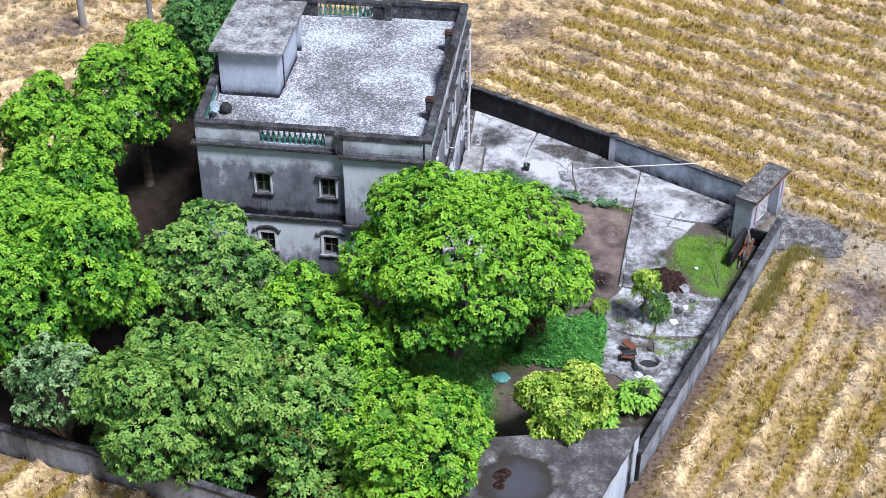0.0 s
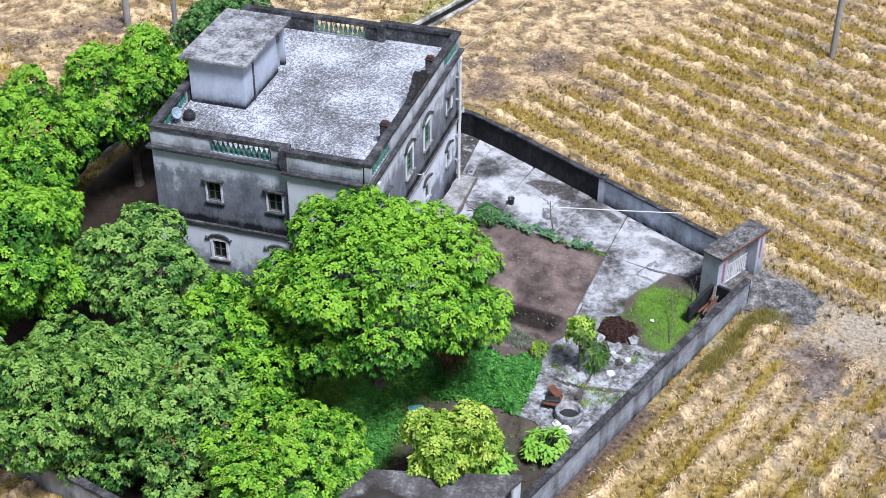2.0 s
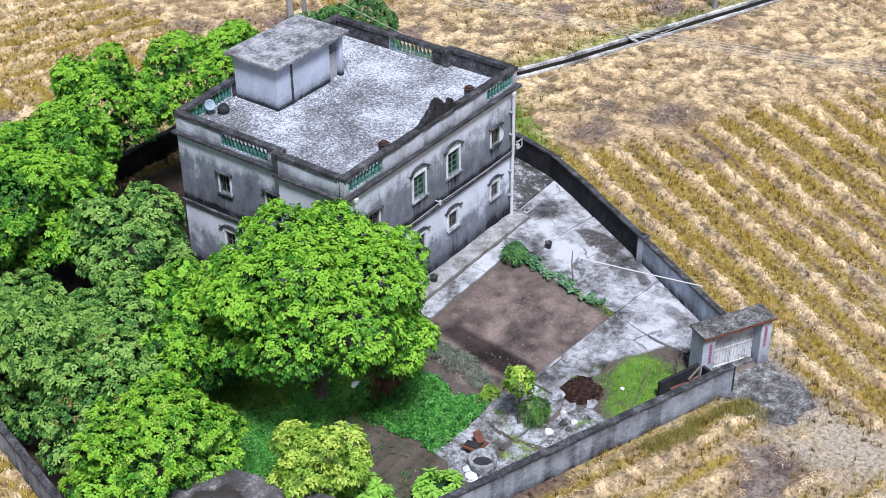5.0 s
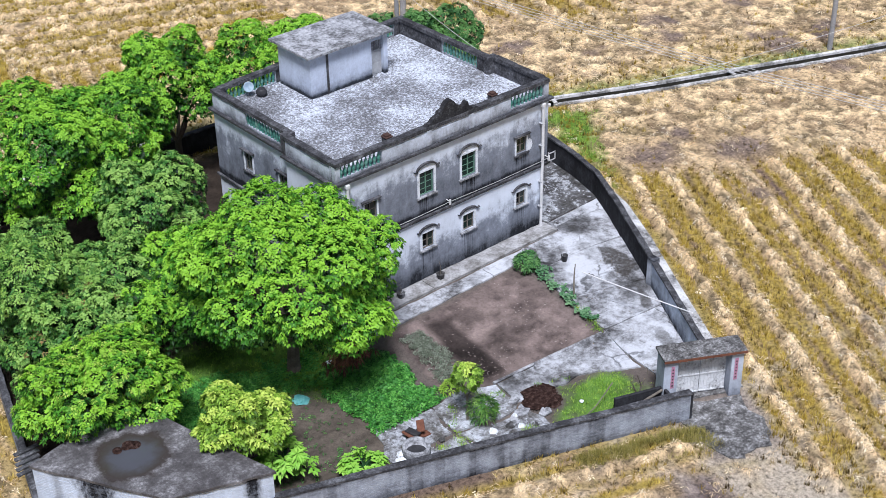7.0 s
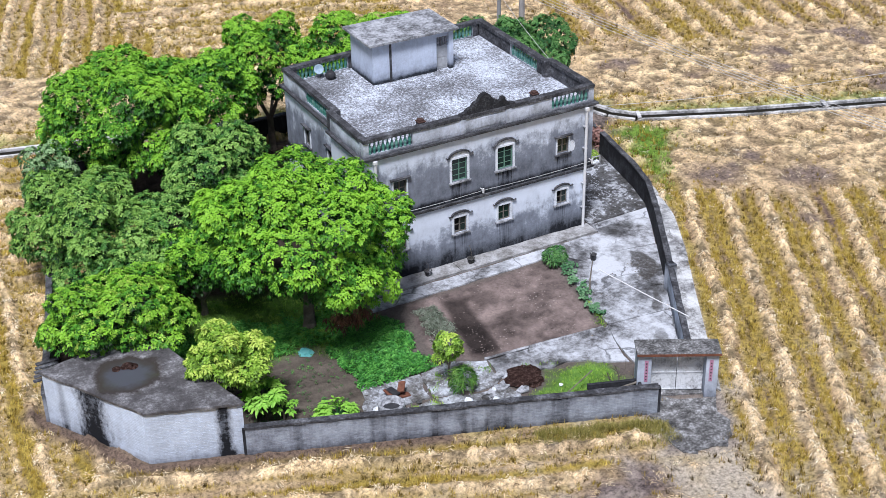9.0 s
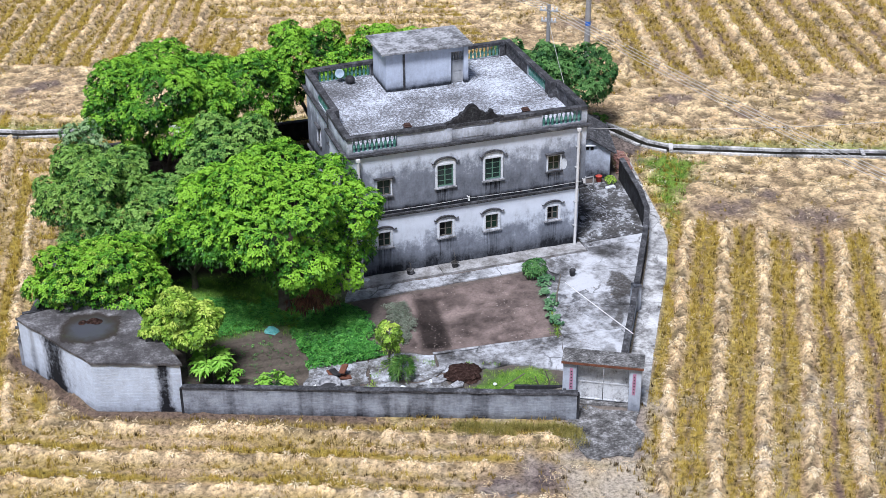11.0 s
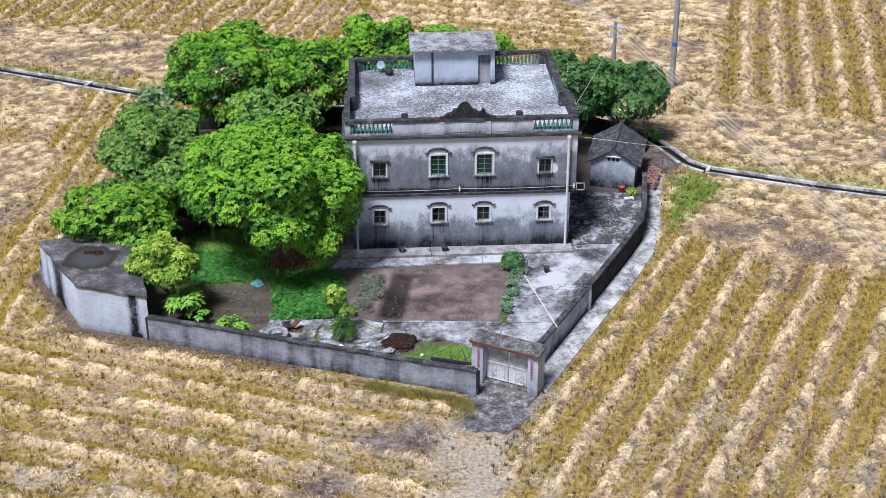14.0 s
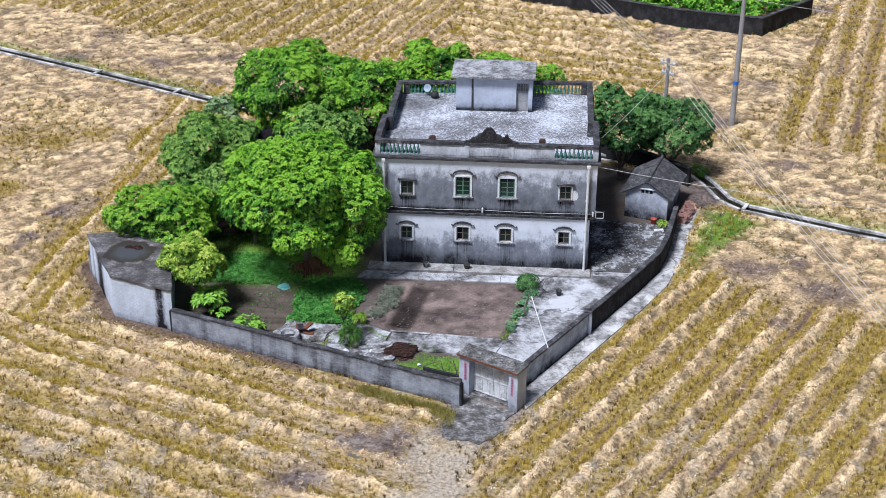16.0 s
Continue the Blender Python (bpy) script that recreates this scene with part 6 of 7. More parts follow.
def tree(label, foot, c, r, material, seed, n=16, size=1.35, density=9.0, count=8, length=0.15, width=0.046, droop=0.30, tone=0.45, trunk=0.2, extra=(), dead=(), floor=0.5, tips=0.0, sprig=None):
    rng = np.random.default_rng(seed)
    t = thing("tree", label, "tree", (foot[0], foot[1], 0), group="trees in the yard")
    n, size, density = int(n * 8), size * 0.34, density * 2.2
    lobes, cores = lobes_for(c, r, n, size, rng)
    lobes += [(*e, e2, e2, e2 * 0.85) for *e, e2 in extra]
    p, a, q, sh = crown_points(lobes, density, rng, 0.5, floor)
    # shade painted into the leaf tone: inner leaves darker, upward-facing ones lighter
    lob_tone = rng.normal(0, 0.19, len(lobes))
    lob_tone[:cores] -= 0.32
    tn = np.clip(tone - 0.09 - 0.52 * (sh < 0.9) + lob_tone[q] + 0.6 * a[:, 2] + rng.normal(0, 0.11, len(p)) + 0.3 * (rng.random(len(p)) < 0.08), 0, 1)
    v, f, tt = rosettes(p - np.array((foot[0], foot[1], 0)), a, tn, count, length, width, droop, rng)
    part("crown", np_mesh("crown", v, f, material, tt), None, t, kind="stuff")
    if tips:
        k = (rng.random(len(p)) < tips) & (a[:, 2] > 0.35) & (sh > 0.9)
        v, f, tt = rosettes(p[k] + 0.1 * a[k] - np.array((foot[0], foot[1], 0)), a[k], rng.random(k.sum()), 7, 0.13, 0.028, 0.4, rng, 0.2)
        part("blossom" if sprig is None else "young_foliage", np_mesh("tips", v, f, sprig or TIPS, tt), None, t, "reddish-brown flower tips" if sprig is None else "yellow-green young shoots", kind="stuff")
    bm = bmesh.new()
    top = Vector((c[0] - foot[0], c[1] - foot[1], c[2] - 0.2 * r[2]))
    fork = Vector((top.x * 0.35, top.y * 0.35, max(0.7, (c[2] - r[2]) * 0.9)))
    tube(bm, [(0, 0, -0.15), (0.03, 0.02, 0.25), fork * 0.6, fork], [trunk * 1.5, trunk * 1.1, trunk, trunk * 0.9], 9)
    part("trunk", bm, BARK, t)
    for i in range(6):
        l = lobes[1 + i % (cores - 1)]
        e = Vector((l[0] - foot[0], l[1] - foot[1], l[2]))
        k1 = fork.lerp(e, 0.35) + Vector((rng.normal(0, 0.15), rng.normal(0, 0.15), 0.15))
        k2 = fork.lerp(e, 0.7) + Vector((rng.normal(0, 0.15), rng.normal(0, 0.15), 0.1))
        bm = bmesh.new()
        tube(bm, [fork - Vector((0, 0, 0.12)), k1, k2, e], [trunk * 0.55, trunk * 0.4, trunk * 0.25, trunk * 0.1], 6)
        for s in range(3):
            w = k2.lerp(e, 0.3 * s) + Vector((0, 0, 0))
            g = w + Vector((rng.normal(0, 0.5), rng.normal(0, 0.5), rng.normal(-0.1, 0.35)))
            tube(bm, [w, w.lerp(g, 0.5) + Vector((0, 0, 0.08)), g], [trunk * 0.15, trunk * 0.1, trunk * 0.04], 5)
        part("limb", bm, BARK, t)
    if dead:
        pts = rng.normal(0, 1, (70, 3)) * np.array(dead[3:]) + np.array(dead[:3]) - np.array((foot[0], foot[1], 0))
        v, f, tt = rosettes(pts, np.tile(np.array([[0.1, -0.3, 0.95]]), (70, 1)), rng.random(70), 8, 0.24, 0.035, 1.0, rng, -0.2)
        part("dead_leaves", np_mesh("dead_leaves", v, f, DEADLEAF, tt), None, t, "withered red-brown leaves", kind="stuff")
    return t


tree("large bright green mango tree with a dense domed crown", (-4.4, -1.6), (-4.4, -2.0, 5.2), (4.6, 4.5, 3.4), MANGO, 11, 26, 1.5, 11, tone=0.55, trunk=0.26,
     extra=((-2.0, -3.9, 2.7, 1.15), (-1.3, -2.6, 3.4, 1.3)), dead=(-3.7, -4.7, 2.05, 0.5, 0.25, 0.22), floor=2.3)
tree("mango tree with fresh light green shoots behind the shed", (-13.0, -0.6), (-13.1, -1.0, 2.95), (3.2, 2.9, 1.95), MANGO, 12, 16, 1.1, 11, tone=0.55, tips=0.16, sprig=YELLOW, trunk=0.18)
tree("slender young tree with yellow-green leaves beside the shed", (-9.9, -6.3), (-10.0, -6.4, 2.9), (1.75, 1.75, 1.5), YELLOW, 13, 12, 0.6, 19, 8, 0.15, 0.042, 0.3, 0.5, 0.09)
tree("grey-green longan tree with a rounded crown", (-4.8, 8.6), (-4.9, 8.3, 4.1), (2.8, 2.8, 2.4), LONGAN, 14, 18, 1.25, 11, tone=0.55)
tree("tall broad mango tree with deep green leaves", (-7.7, 14.5), (-7.7, 14.2, 5.1), (4.0, 4.0, 3.6), MANGO, 15, 26, 1.4, 13, tone=0.46, trunk=0.28)
tree("spreading grey-green longan tree with reddish fruit tips", (-12.0, 7.6), (-12.2, 7.6, 3.3), (3.1, 3.5, 2.8), LONGAN, 16, 22, 1.3, 11, tone=0.58, tips=0.34, sprig=FRESHLONGAN, extra=((-13.4, 7.0, 1.6, 0.95), (-13.5, 5.4, 1.5, 0.85), (-12.6, 10.0, 1.6, 0.9)))
tree("longan tree with drooping grey-green leaves", (-11.2, 3.2), (-11.6, 3.2, 2.7), (2.7, 2.6, 2.2), LONGAN, 17, 16, 1.1, 11, tone=0.6, tips=0.03, extra=((-14.0, 3.0, 1.5, 0.9), (-14.2, 1.4, 1.5, 0.8)))
tree("small bright green mango tree beside the house", (-5.7, 4.4), (-6.3, 4.0, 3.2), (1.8, 1.9, 2.0), MANGO, 18, 14, 0.95, 11, tone=0.62, trunk=0.14)
tree("low spreading mango tree between its neighbours", (-8.3, 1.9), (-8.3, 1.8, 2.9), (2.3, 2.0, 1.9), MANGO, 26, 12, 0.95, 10, tone=0.5, trunk=0.14)
tree("low grey-green longan tree among the others", (-8.6, 6.0), (-8.6, 5.7, 3.0), (2.3, 2.2, 2.0), LONGAN, 19, 14, 1.1, 9, tone=0.48, trunk=0.16)
tree("tall green mango tree behind the house", (1.6, 17.0), (1.6, 17.0, 5.3), (2.8, 2.7, 3.1), MANGO, 20, 18, 1.25, 12, tone=0.55)
tree("green mango tree behind the house", (-3.0, 15.5), (-3.0, 15.5, 4.7), (3.2, 2.8, 2.9), MANGO, 21, 16, 1.25, 12, tone=0.5)
tree("full green mango tree close behind the house", (6.8, 15.0), (6.8, 15.0, 5.2), (3.6, 2.7, 3.1), MANGO, 22, 16, 1.2, 12, tone=0.6)
tree("dark green tree behind the tiled outbuilding", (17.7, 14.4), (17.6, 14.4, 3.5), (2.8, 2.3, 2.4), DARKLEAF, 23, 18, 1.1, 11, tone=0.68, length=0.15)
tree("dark green tree between the house and the outbuilding", (14.5, 13.7), (14.4, 13.7, 3.95), (2.5, 2.2, 2.9), DARKLEAF, 24, 14, 1.0, 11, tone=0.68, length=0.15)
tree("thin pale tree over the west wall", (-12.6, 12.0), (-12.5, 12.2, 3.6), (1.5, 1.7, 2.1), PALELEAF, 25, 12, 0.9, 8, tone=0.6)


# ---- low plants ----
def papaya(foot, h, n, leaf, seed, label):
    rng = np.random.default_rng(seed)
    t = thing("papaya_plant", label, "plant", (foot[0], foot[1], 0))
    bm = tube(bmesh.new(), [(0, 0, -0.1), (0.02, 0.0, h * 0.5), (0, 0, h)], [0.06, 0.05, 0.035], 7)
    part("stem", bm, BARK, t)
    for i in range(n):
        a, e = i * 2.4 + rng.normal(0, 0.2), rng.uniform(0.0, 0.7)
        d = Vector((math.cos(a) * math.cos(e), math.sin(a) * math.cos(e), math.sin(e)))
        tip = Vector((0, 0, h)) + d * leaf * rng.uniform(0.7, 1.1)
        bm = tube(bmesh.new(), [(0, 0, h), Vector((0, 0, h)).lerp(tip, 0.5) + Vector((0, 0, 0.06)), tip], [0.015, 0.012, 0.008], 5)
        pt, ax = np.array([tip]), np.array([[d.x * 0.3, d.y * 0.3, 0.95]])
        st = part("leaf_stalk", bm, SPRAWL, t)
        v, f, tt = rosettes(pt, ax / np.linalg.norm(ax), np.array([rng.uniform(0.6, 1.0)]), 11, 0.34 * leaf / 0.8, 0.07, 0.3, rng, 0.1)
        part("leaf", np_mesh("leaf", v, f, PAPAYA, tt), None, st)
    return t


PAPAYA = foliage("papaya_leaves", (0.06, 0.19, 0.015), (0.18, 0.46, 0.04), (0.34, 0.62, 0.09))
papaya((-9.0, -7.4), 1.1, 40, 0.85, 31, "young papaya plant with bright green fingered leaves")
papaya((-6.5, -9.2), 0.45, 30, 0.75, 32, "low papaya seedling by the front wall")
papaya((-8.4, -7.9), 0.6, 7, 0.55, 33, "small papaya plant under the yellow-green tree")


def bush(name, label, foot, r, h, material, seed, density=30, count=8, length=0.2, width=0.03, tone=0.5, low=0.03):
    rng = np.random.default_rng(seed)
    t = thing(name, label, "bush", (foot[0], foot[1], 0))
    lobes = [(0, 0, h * 0.55, r * 0.8, r * 0.8, h * 0.42)] + [(r * 0.5 * math.cos(a), r * 0.5 * math.sin(a), h * rng.uniform(0.35, 0.8), r * 0.5, r * 0.5, h * 0.25) for a in rng.uniform(0, 6.28, 5)]
    p, a, q, sh = crown_points([(x, y, z + 10, a1, b1, c1) for x, y, z, a1, b1, c1 in lobes], density, rng)
    p = p - np.array((0, 0, 10))
    k = p[:, 2] > low
    v, f, tt = rosettes(p[k], a[k], np.clip(tone + rng.normal(0, 0.18, k.sum()), 0, 1), count, length, width, 0.4, rng)
    part("leaves", np_mesh("leaves", v, f, material, tt), None, t, kind="stuff")
    for i in range(4):
        e = Vector((rng.normal(0, r * 0.35), rng.normal(0, r * 0.35), h * 0.75))
        part("stem", tube(bmesh.new(), [(0.04 * i - 0.06, 0.03 * i, -0.05), e * 0.5 + Vector((0, 0, 0.05)), e], [0.03, 0.02, 0.01], 5), BARK, t)
    return t


tree("thin young tree with clumps of yellow-green shoots", (-1.15, -9.3), (-1.1, -9.25, 2.15), (0.62, 0.62, 0.72), YELLOW, 41, 3, 0.75, 13, 8, 0.15, 0.045, 0.35, 0.42, 0.05)
bush("shrub", "clump of narrow dark green leaves", (-0.75, -9.75), 0.5, 1.15, LONGAN, 42, 30, 9, 0.34, 0.018, 0.6)
bush("shrub", "low dark green bush at the plot corner", (8.65, -2.55), 0.6, 0.85, DARKLEAF, 43, 40, tone=0.7)
bush("shrub", "small yellow-green weed by the bed", (-0.55, -7.5), 0.35, 0.6, YELLOW, 44, 45, 7, 0.16)
bush("shrub", "leafy sapling against the house wall", (-1.3, 6.0), 0.7, 1.9, LONGAN, 45, 14, 7, 0.24, tone=0.7)
bush("shrub", "low green weeds by the channel", (19.9, 14.9), 0.6, 0.55, PAPAYA, 46, 22, tone=0.3)
for i, (x, y) in enumerate(((9.0, -3.4), (8.75, -3.9), (8.6, -4.5), (8.45, -5.1), (8.3, -5.7), (8.2, -6.1), (7.95, -7.1), (7.85, -7.5))):
    rng = np.random.default_rng(60 + i)
    n = 9
    p = np.c_[rng.normal(0, 0.17, n), rng.normal(0, 0.2, n), rng.uniform(0.12, 0.26, n)]
    v, f, tt = rosettes(p, np.tile(np.array([[0, 0, 1.0]]), (n, 1)), rng.uniform(0.4, 1, n), 6, 0.15, 0.075, 0.2, rng, 0.05)
    pl = thing("squash_plant", "blue-green squash plant at the edge of the plot", "plant", (x, y, 0), group="squash plants along the plot")
    part("leaves", np_mesh("leaves", v, f, foliage("squash_leaves_%d" % i, (0.03, 0.10, 0.04), (0.08, 0.21, 0.09), (0.20, 0.36, 0.18)) if i == 0 else bpy.data.materials["squash_leaves_0"], tt), None, pl, kind="stuff")
    part("stem", tube(bmesh.new(), [(0, 0, -0.02), (0.05, 0.08, 0.1), (0.1, 0.2, 0.06)], 0.012, 5), SPRAWL, pl)


def carpet(name, label, poly, n, hgt, material, seed, length=0.13, width=0.055, count=6, tone=0.5, ragged=1.6):
    rng = np.random.default_rng(seed)
    xs_, ys_ = [q[0] for q in poly], [q[1] for q in poly]
    x, y = rng.uniform(min(xs_), max(xs_), n), rng.uniform(min(ys_), max(ys_), n)
    s = np.clip(soft(x, y, poly, ragged) * 1.15 + 2.6 * (fbm(x, y, 1.3, seed) - 0.52), 0, 1) * soft(x, y, poly, ragged * 1.6)
    k = rng.random(n) < s
    p = np.c_[x[k], y[k], 0.06 + hgt * s[k] * rng.uniform(0.4, 1.0, k.sum())]
    ax = np.c_[rng.normal(0, 0.4, (k.sum(), 2)), np.ones(k.sum())]
    v, f, tt = rosettes(p, ax / np.linalg.norm(ax, axis=1, keepdims=True), np.clip(tone + rng.normal(0, 0.25, k.sum()), 0, 1), count, length, width, 0.3, rng, 0.1)
    return solo(name, np_mesh(name, v, f, material, tt), None, label, "plants", kind="stuff")


SEEDLING = foliage("dusty_seedling_leaves", (0.05, 0.06, 0.04), (0.15, 0.18, 0.125), (0.30, 0.33, 0.26))
carpet("sweet_potato_vines", "dense green sweet potato vines sprawling over the soil", [(-4.6, -4.0), (-3.2, -2.6), (-1.6, -2.6), (-0.6, -3.6), (-0.6, -4.9), (-1.5, -7.3), (-2.5, -7.7), (-4.1, -7.1), (-4.4, -5.4)], 8500, 0.5, SPRAWL, 51, 0.12, 0.045, 6, 0.55, 1.1)
carpet("shade_weeds", "low dark weeds under the mango tree", [(-12.0, -3.3), (-7.5, -3.4), (-5.0, -3.0), (-3.0, -1.0), (-8, 0.5), (-12, 0)], 6500, 0.15, SPRAWL, 52, 0.10, 0.04, 5, 0.6)
carpet("soil_weeds", "sparse small weeds on the bare front soil", [(-10.2, -8.4), (-10.4, -4.4), (-6.0, -2.8), (-4.4, -4.4), (-4.4, -7.2), (-5.2, -9.8)], 420, 0.05, SPRAWL, 56, 0.06, 0.025, 5, 0.4)
carpet("bean_bed", "strip of small grey-green seedlings in the plot", [(0.35, -3.0), (1.5, -3.2), (1.25, -5.5), (0.5, -7.0), (-0.35, -6.8), (0.05, -4.8)], 1500, 0.16, SEEDLING, 53, 0.08, 0.03, 6, 0.6, 0.35)
carpet("far_crops", "bright green crops behind the far wall", [(4, 56), (12, 52), (21, 48), (27.5, 46.3), (32, 52), (34, 64), (4, 66)], 4500, 1.9, MANGO, 54, 0.5, 0.12, 7, 0.6)

# ---- small things in the yard and on the roof ----
ring = thing("well_ring", "round concrete well ring lying in the yard", "well ring", (-4.1, -9.55, 0.04))
bm = bmesh.new()
seg = 24
prof = [(0.55, 0.0), (0.58, 0.1), (0.58, 0.36), (0.55, 0.42), (0.46, 0.42), (0.43, 0.36), (0.43, 0.05)]
rings = [[bm.verts.new((q * math.cos(2 * math.pi * k / seg), q * math.sin(2 * math.pi * k / seg), z)) for k in range(seg)] for q, z in prof]
for a, b in zip(rings, rings[1:]):
    for k in range(seg):
        bm.faces.new((a[k], a[(k + 1) % seg], b[(k + 1) % seg], b[k]))
bm.faces.new(rings[-1])
part("ring_body", bm, SLAB, ring, smooth=True)
# black disc stands in for the unlit hole of the ring
part("water", lathe(bmesh.new(), [(0.425, 0.07), (0.425, 0.09)], 24), BLACKPLASTIC, ring, "black disc painted for the unlit hole")
for i in range(5):
    rr = random.Random(70 + i)
    bm = bmesh.new()
    box(bm, -0.3, 0.3, -0.16, 0.16, -0.05, 0.05, 0.02, pose(-3.45 + rr.uniform(-0.35, 0.35), -8.75 + rr.uniform(-0.3, 0.3), 0.1 + 0.09 * i, rr.uniform(-18, 18), rr.uniform(-18, 18), rr.uniform(0, 180)))
    solo("scrap_sheet", bm, RUST if i % 2 == 0 else BLACKPLASTIC, "rusty scrap sheet by the well ring", "scrap", "scrap by the well ring")


def lump(name, label, category, at, r, flat, material, seed, group=""):
    rng_ = random.Random(seed)
    bm = bmesh.new()
    bmesh.ops.create_icosphere(bm, subdivisions=4 if r > 0.3 else 2, radius=1.0)
    for v in bm.verts:
        n = noise.noise(v.co * 1.3 + Vector((seed, 0, 0))) * 0.45 + noise.noise(v.co * 3.1 + Vector((seed, 2, 0))) * 0.2 + noise.noise(v.co * 9.0 + Vector((seed, 2, 5))) * 0.16
        v.co = Vector((v.co.x * r * (1 + n), v.co.y * r * (1 + n) * rng_.uniform(0.9, 1.0), max(v.co.z, -0.25) * r * flat * (1 + n)))
    return solo(name, bm, material, label, category, group, smooth=False, at=pose(*at, 0, 0, rng_.uniform(0, 360)))


rng = np.random.default_rng(71)
heap = lump("compost", "heap of dark brown compost on the concrete", "compost", (2.15, -10.2, 0.03), 0.85, 0.17, MANURE, 3)
for i, (x, y, s) in enumerate(((-0.1, -10.8, 0.22), (0.2, -11.1, 0.16), (-0.9, -10.6, 0.2), (0.7, -11.4, 0.14), (-4.6, -9.2, 0.2), (-4.9, -9.6, 0.26), (-2.8, -9.6, 0.14), (0.5, -10.4, 0.12), (3.2, -11.6, 0.1), (12.9, 1.9, 0.16), (13.6, 2.6, 0.2), (14.4, 1.4, 0.15), (13.2, 4.2, 0.24), (14.9, 3.4, 0.2), (15.6, 2.2, 0.14), (12.7, -0.5, 0.2), (15.9, 5.2, 0.22), (14.2, 5.6, 0.25))):
    lump("stone", "pale broken concrete lump in the yard", "stone", (x, y, 0.05), s, 0.6, (SLAB if i > 8 else WHITEWASH) if i % 3 else OLDCONCRETE, 100 + i, "broken lumps in the yard")

bucket = thing("bucket", "black plastic bucket with a wire handle", "bucket", (10.5, -3.3, 0.05))
part("bucket_body", lathe(bmesh.new(), [(0.13, 0.0), (0.17, 0.32), (0.18, 0.33), (0.16, 0.33), (0.12, 0.03)], 14), BLACKPLASTIC, bucket, smooth=True)
part("handle", tube(bmesh.new(), [(0.17, 0, 0.32), (0.12, 0, 0.45), (0, 0, 0.5), (-0.12, 0, 0.45), (-0.17, 0, 0.32)], 0.01, 5), GALV, bucket)
solo("dead_branch", tube(bmesh.new(), [(8.55, -5.9, 0.0), (8.6, -5.8, 0.6), (8.75, -5.65, 1.1), (8.85, -5.6, 1.65)], [0.05, 0.045, 0.035, 0.02], 6), WOOD, "grey dead branch standing at the plot edge", "branch")
solo("pipe", tube(bmesh.new(), [(8.97, -5.92, 1.3), (9.5, -9.0, 1.38), (9.98, -11.7, 1.46)], 0.028, 8), PIPE, "long white plastic pipe laid from the branch to the wall", "pipe")
solo("pole", tube(bmesh.new(), [(1.9, -12.6, 0.05), (3.1, -12.5, 0.35), (4.4, -12.2, 0.75)], 0.025, 6), WOOD, "pale bamboo pole leaning by the pen", "pole")
for i, (x, y) in enumerate(((4.6, -13.3), (5.2, -13.0))):
    bm = tube(bmesh.new(), [(x, y, -0.05), (x + 0.1, y, 0.6), (x - 0.1, y + 0.1, 1.2)], [0.04, 0.035, 0.02], 6)
    tube(bm, [(x + 0.1, y, 0.6), (x + 0.35, y - 0.1, 1.0), (x + 0.4, y, 1.4)], [0.025, 0.018, 0.008], 5)
    tube(bm, [(x, y, 0.9), (x - 0.35, y + 0.1, 1.2)], [0.02, 0.008], 5)
    solo("bare_sapling", bm, BARK, "leafless grey sapling by the gate", "tree")
bag = lump("plastic_sheet", "crumpled teal plastic sheet on the soil", "sheet", (-5.5, -3.6, 0.02), 0.35, 0.3, TEAL, 9)
lump("plastic_sheet", "small white plastic scrap under the trees", "sheet", (-3.0, -2.3, 0.02), 0.2, 0.4, WHITEWASH, 10)
for i, x in enumerate((2.55, 5.0)):
    pot = thing("flower_pot", "small clay pot against the house wall", "pot", (x, -0.5, 0.1))
    part("pot_body", lathe(bmesh.new(), [(0.14, 0.0), (0.2, 0.26), (0.22, 0.27), (0.19, 0.27), (0.17, 0.2)], 14), OLDCONCRETE, pot, smooth=True)
    part("plant_stem", tube(bmesh.new(), [(0, 0, 0.15), (0.02, 0, 0.6), (-0.05, 0.05, 1.0 if i else 0.7)], 0.012, 5), WOOD, pot)
lump("rubble", "crumbled plaster along the wall foot", "rubble", (0.2, -0.4, 0.1), 0.18, 0.4, WHITEWASH, 20)
hose = solo("hose", tube(bmesh.new(), [(9.2, -1.4, 0.07), (9.6, -2.0, 0.07), (9.5, -2.6, 0.08), (9.9, -3.1, 0.07)], 0.02, 6), BLACKPLASTIC, "dark hose lying on the concrete", "hose")
drain = solo("drain_slab", boxes((12.5, 14.6, -0.75, -0.45, 0.03, 0.10), bevel=0.01), SLAB, "pale drain cover strip across the yard", "drain cover")

# roof: dish and pot
dish = thing("satellite_dish", "small white satellite dish on the roof terrace", "satellite dish", (1.75, 9.75, ROOF))
part("dish_stand", tube(bmesh.new(), [(0, 0, 0), (0, 0, 0.45)], 0.03, 7), GALV, dish)
bm = bmesh.new()
lathe(bm, [(0.02, 0.0), (0.12, 0.03), (0.21, 0.08), (0.26, 0.14), (0.255, 0.15), (0.2, 0.1), (0.11, 0.05), (0.02, 0.02)], 18)
bmesh.ops.transform(bm, matrix=pose(0, 0, 0.45, 60, 0, -20), verts=bm.verts)
part("reflector", bm, mottled("pale_blue_enamel", [(0.3, (0.26, 0.36, 0.44)), (0.7, (0.42, 0.52, 0.60))], 3, 14, 0.5), dish, smooth=True)
part("feed_arm", tube(bmesh.new(), [(0, 0, 0.45), (-0.1, -0.3, 0.6)], 0.015, 5), GALV, dish)
jar = thing("clay_jar", "squat dark clay jar on the roof terrace", "jar", (2.2, 9.3, ROOF))
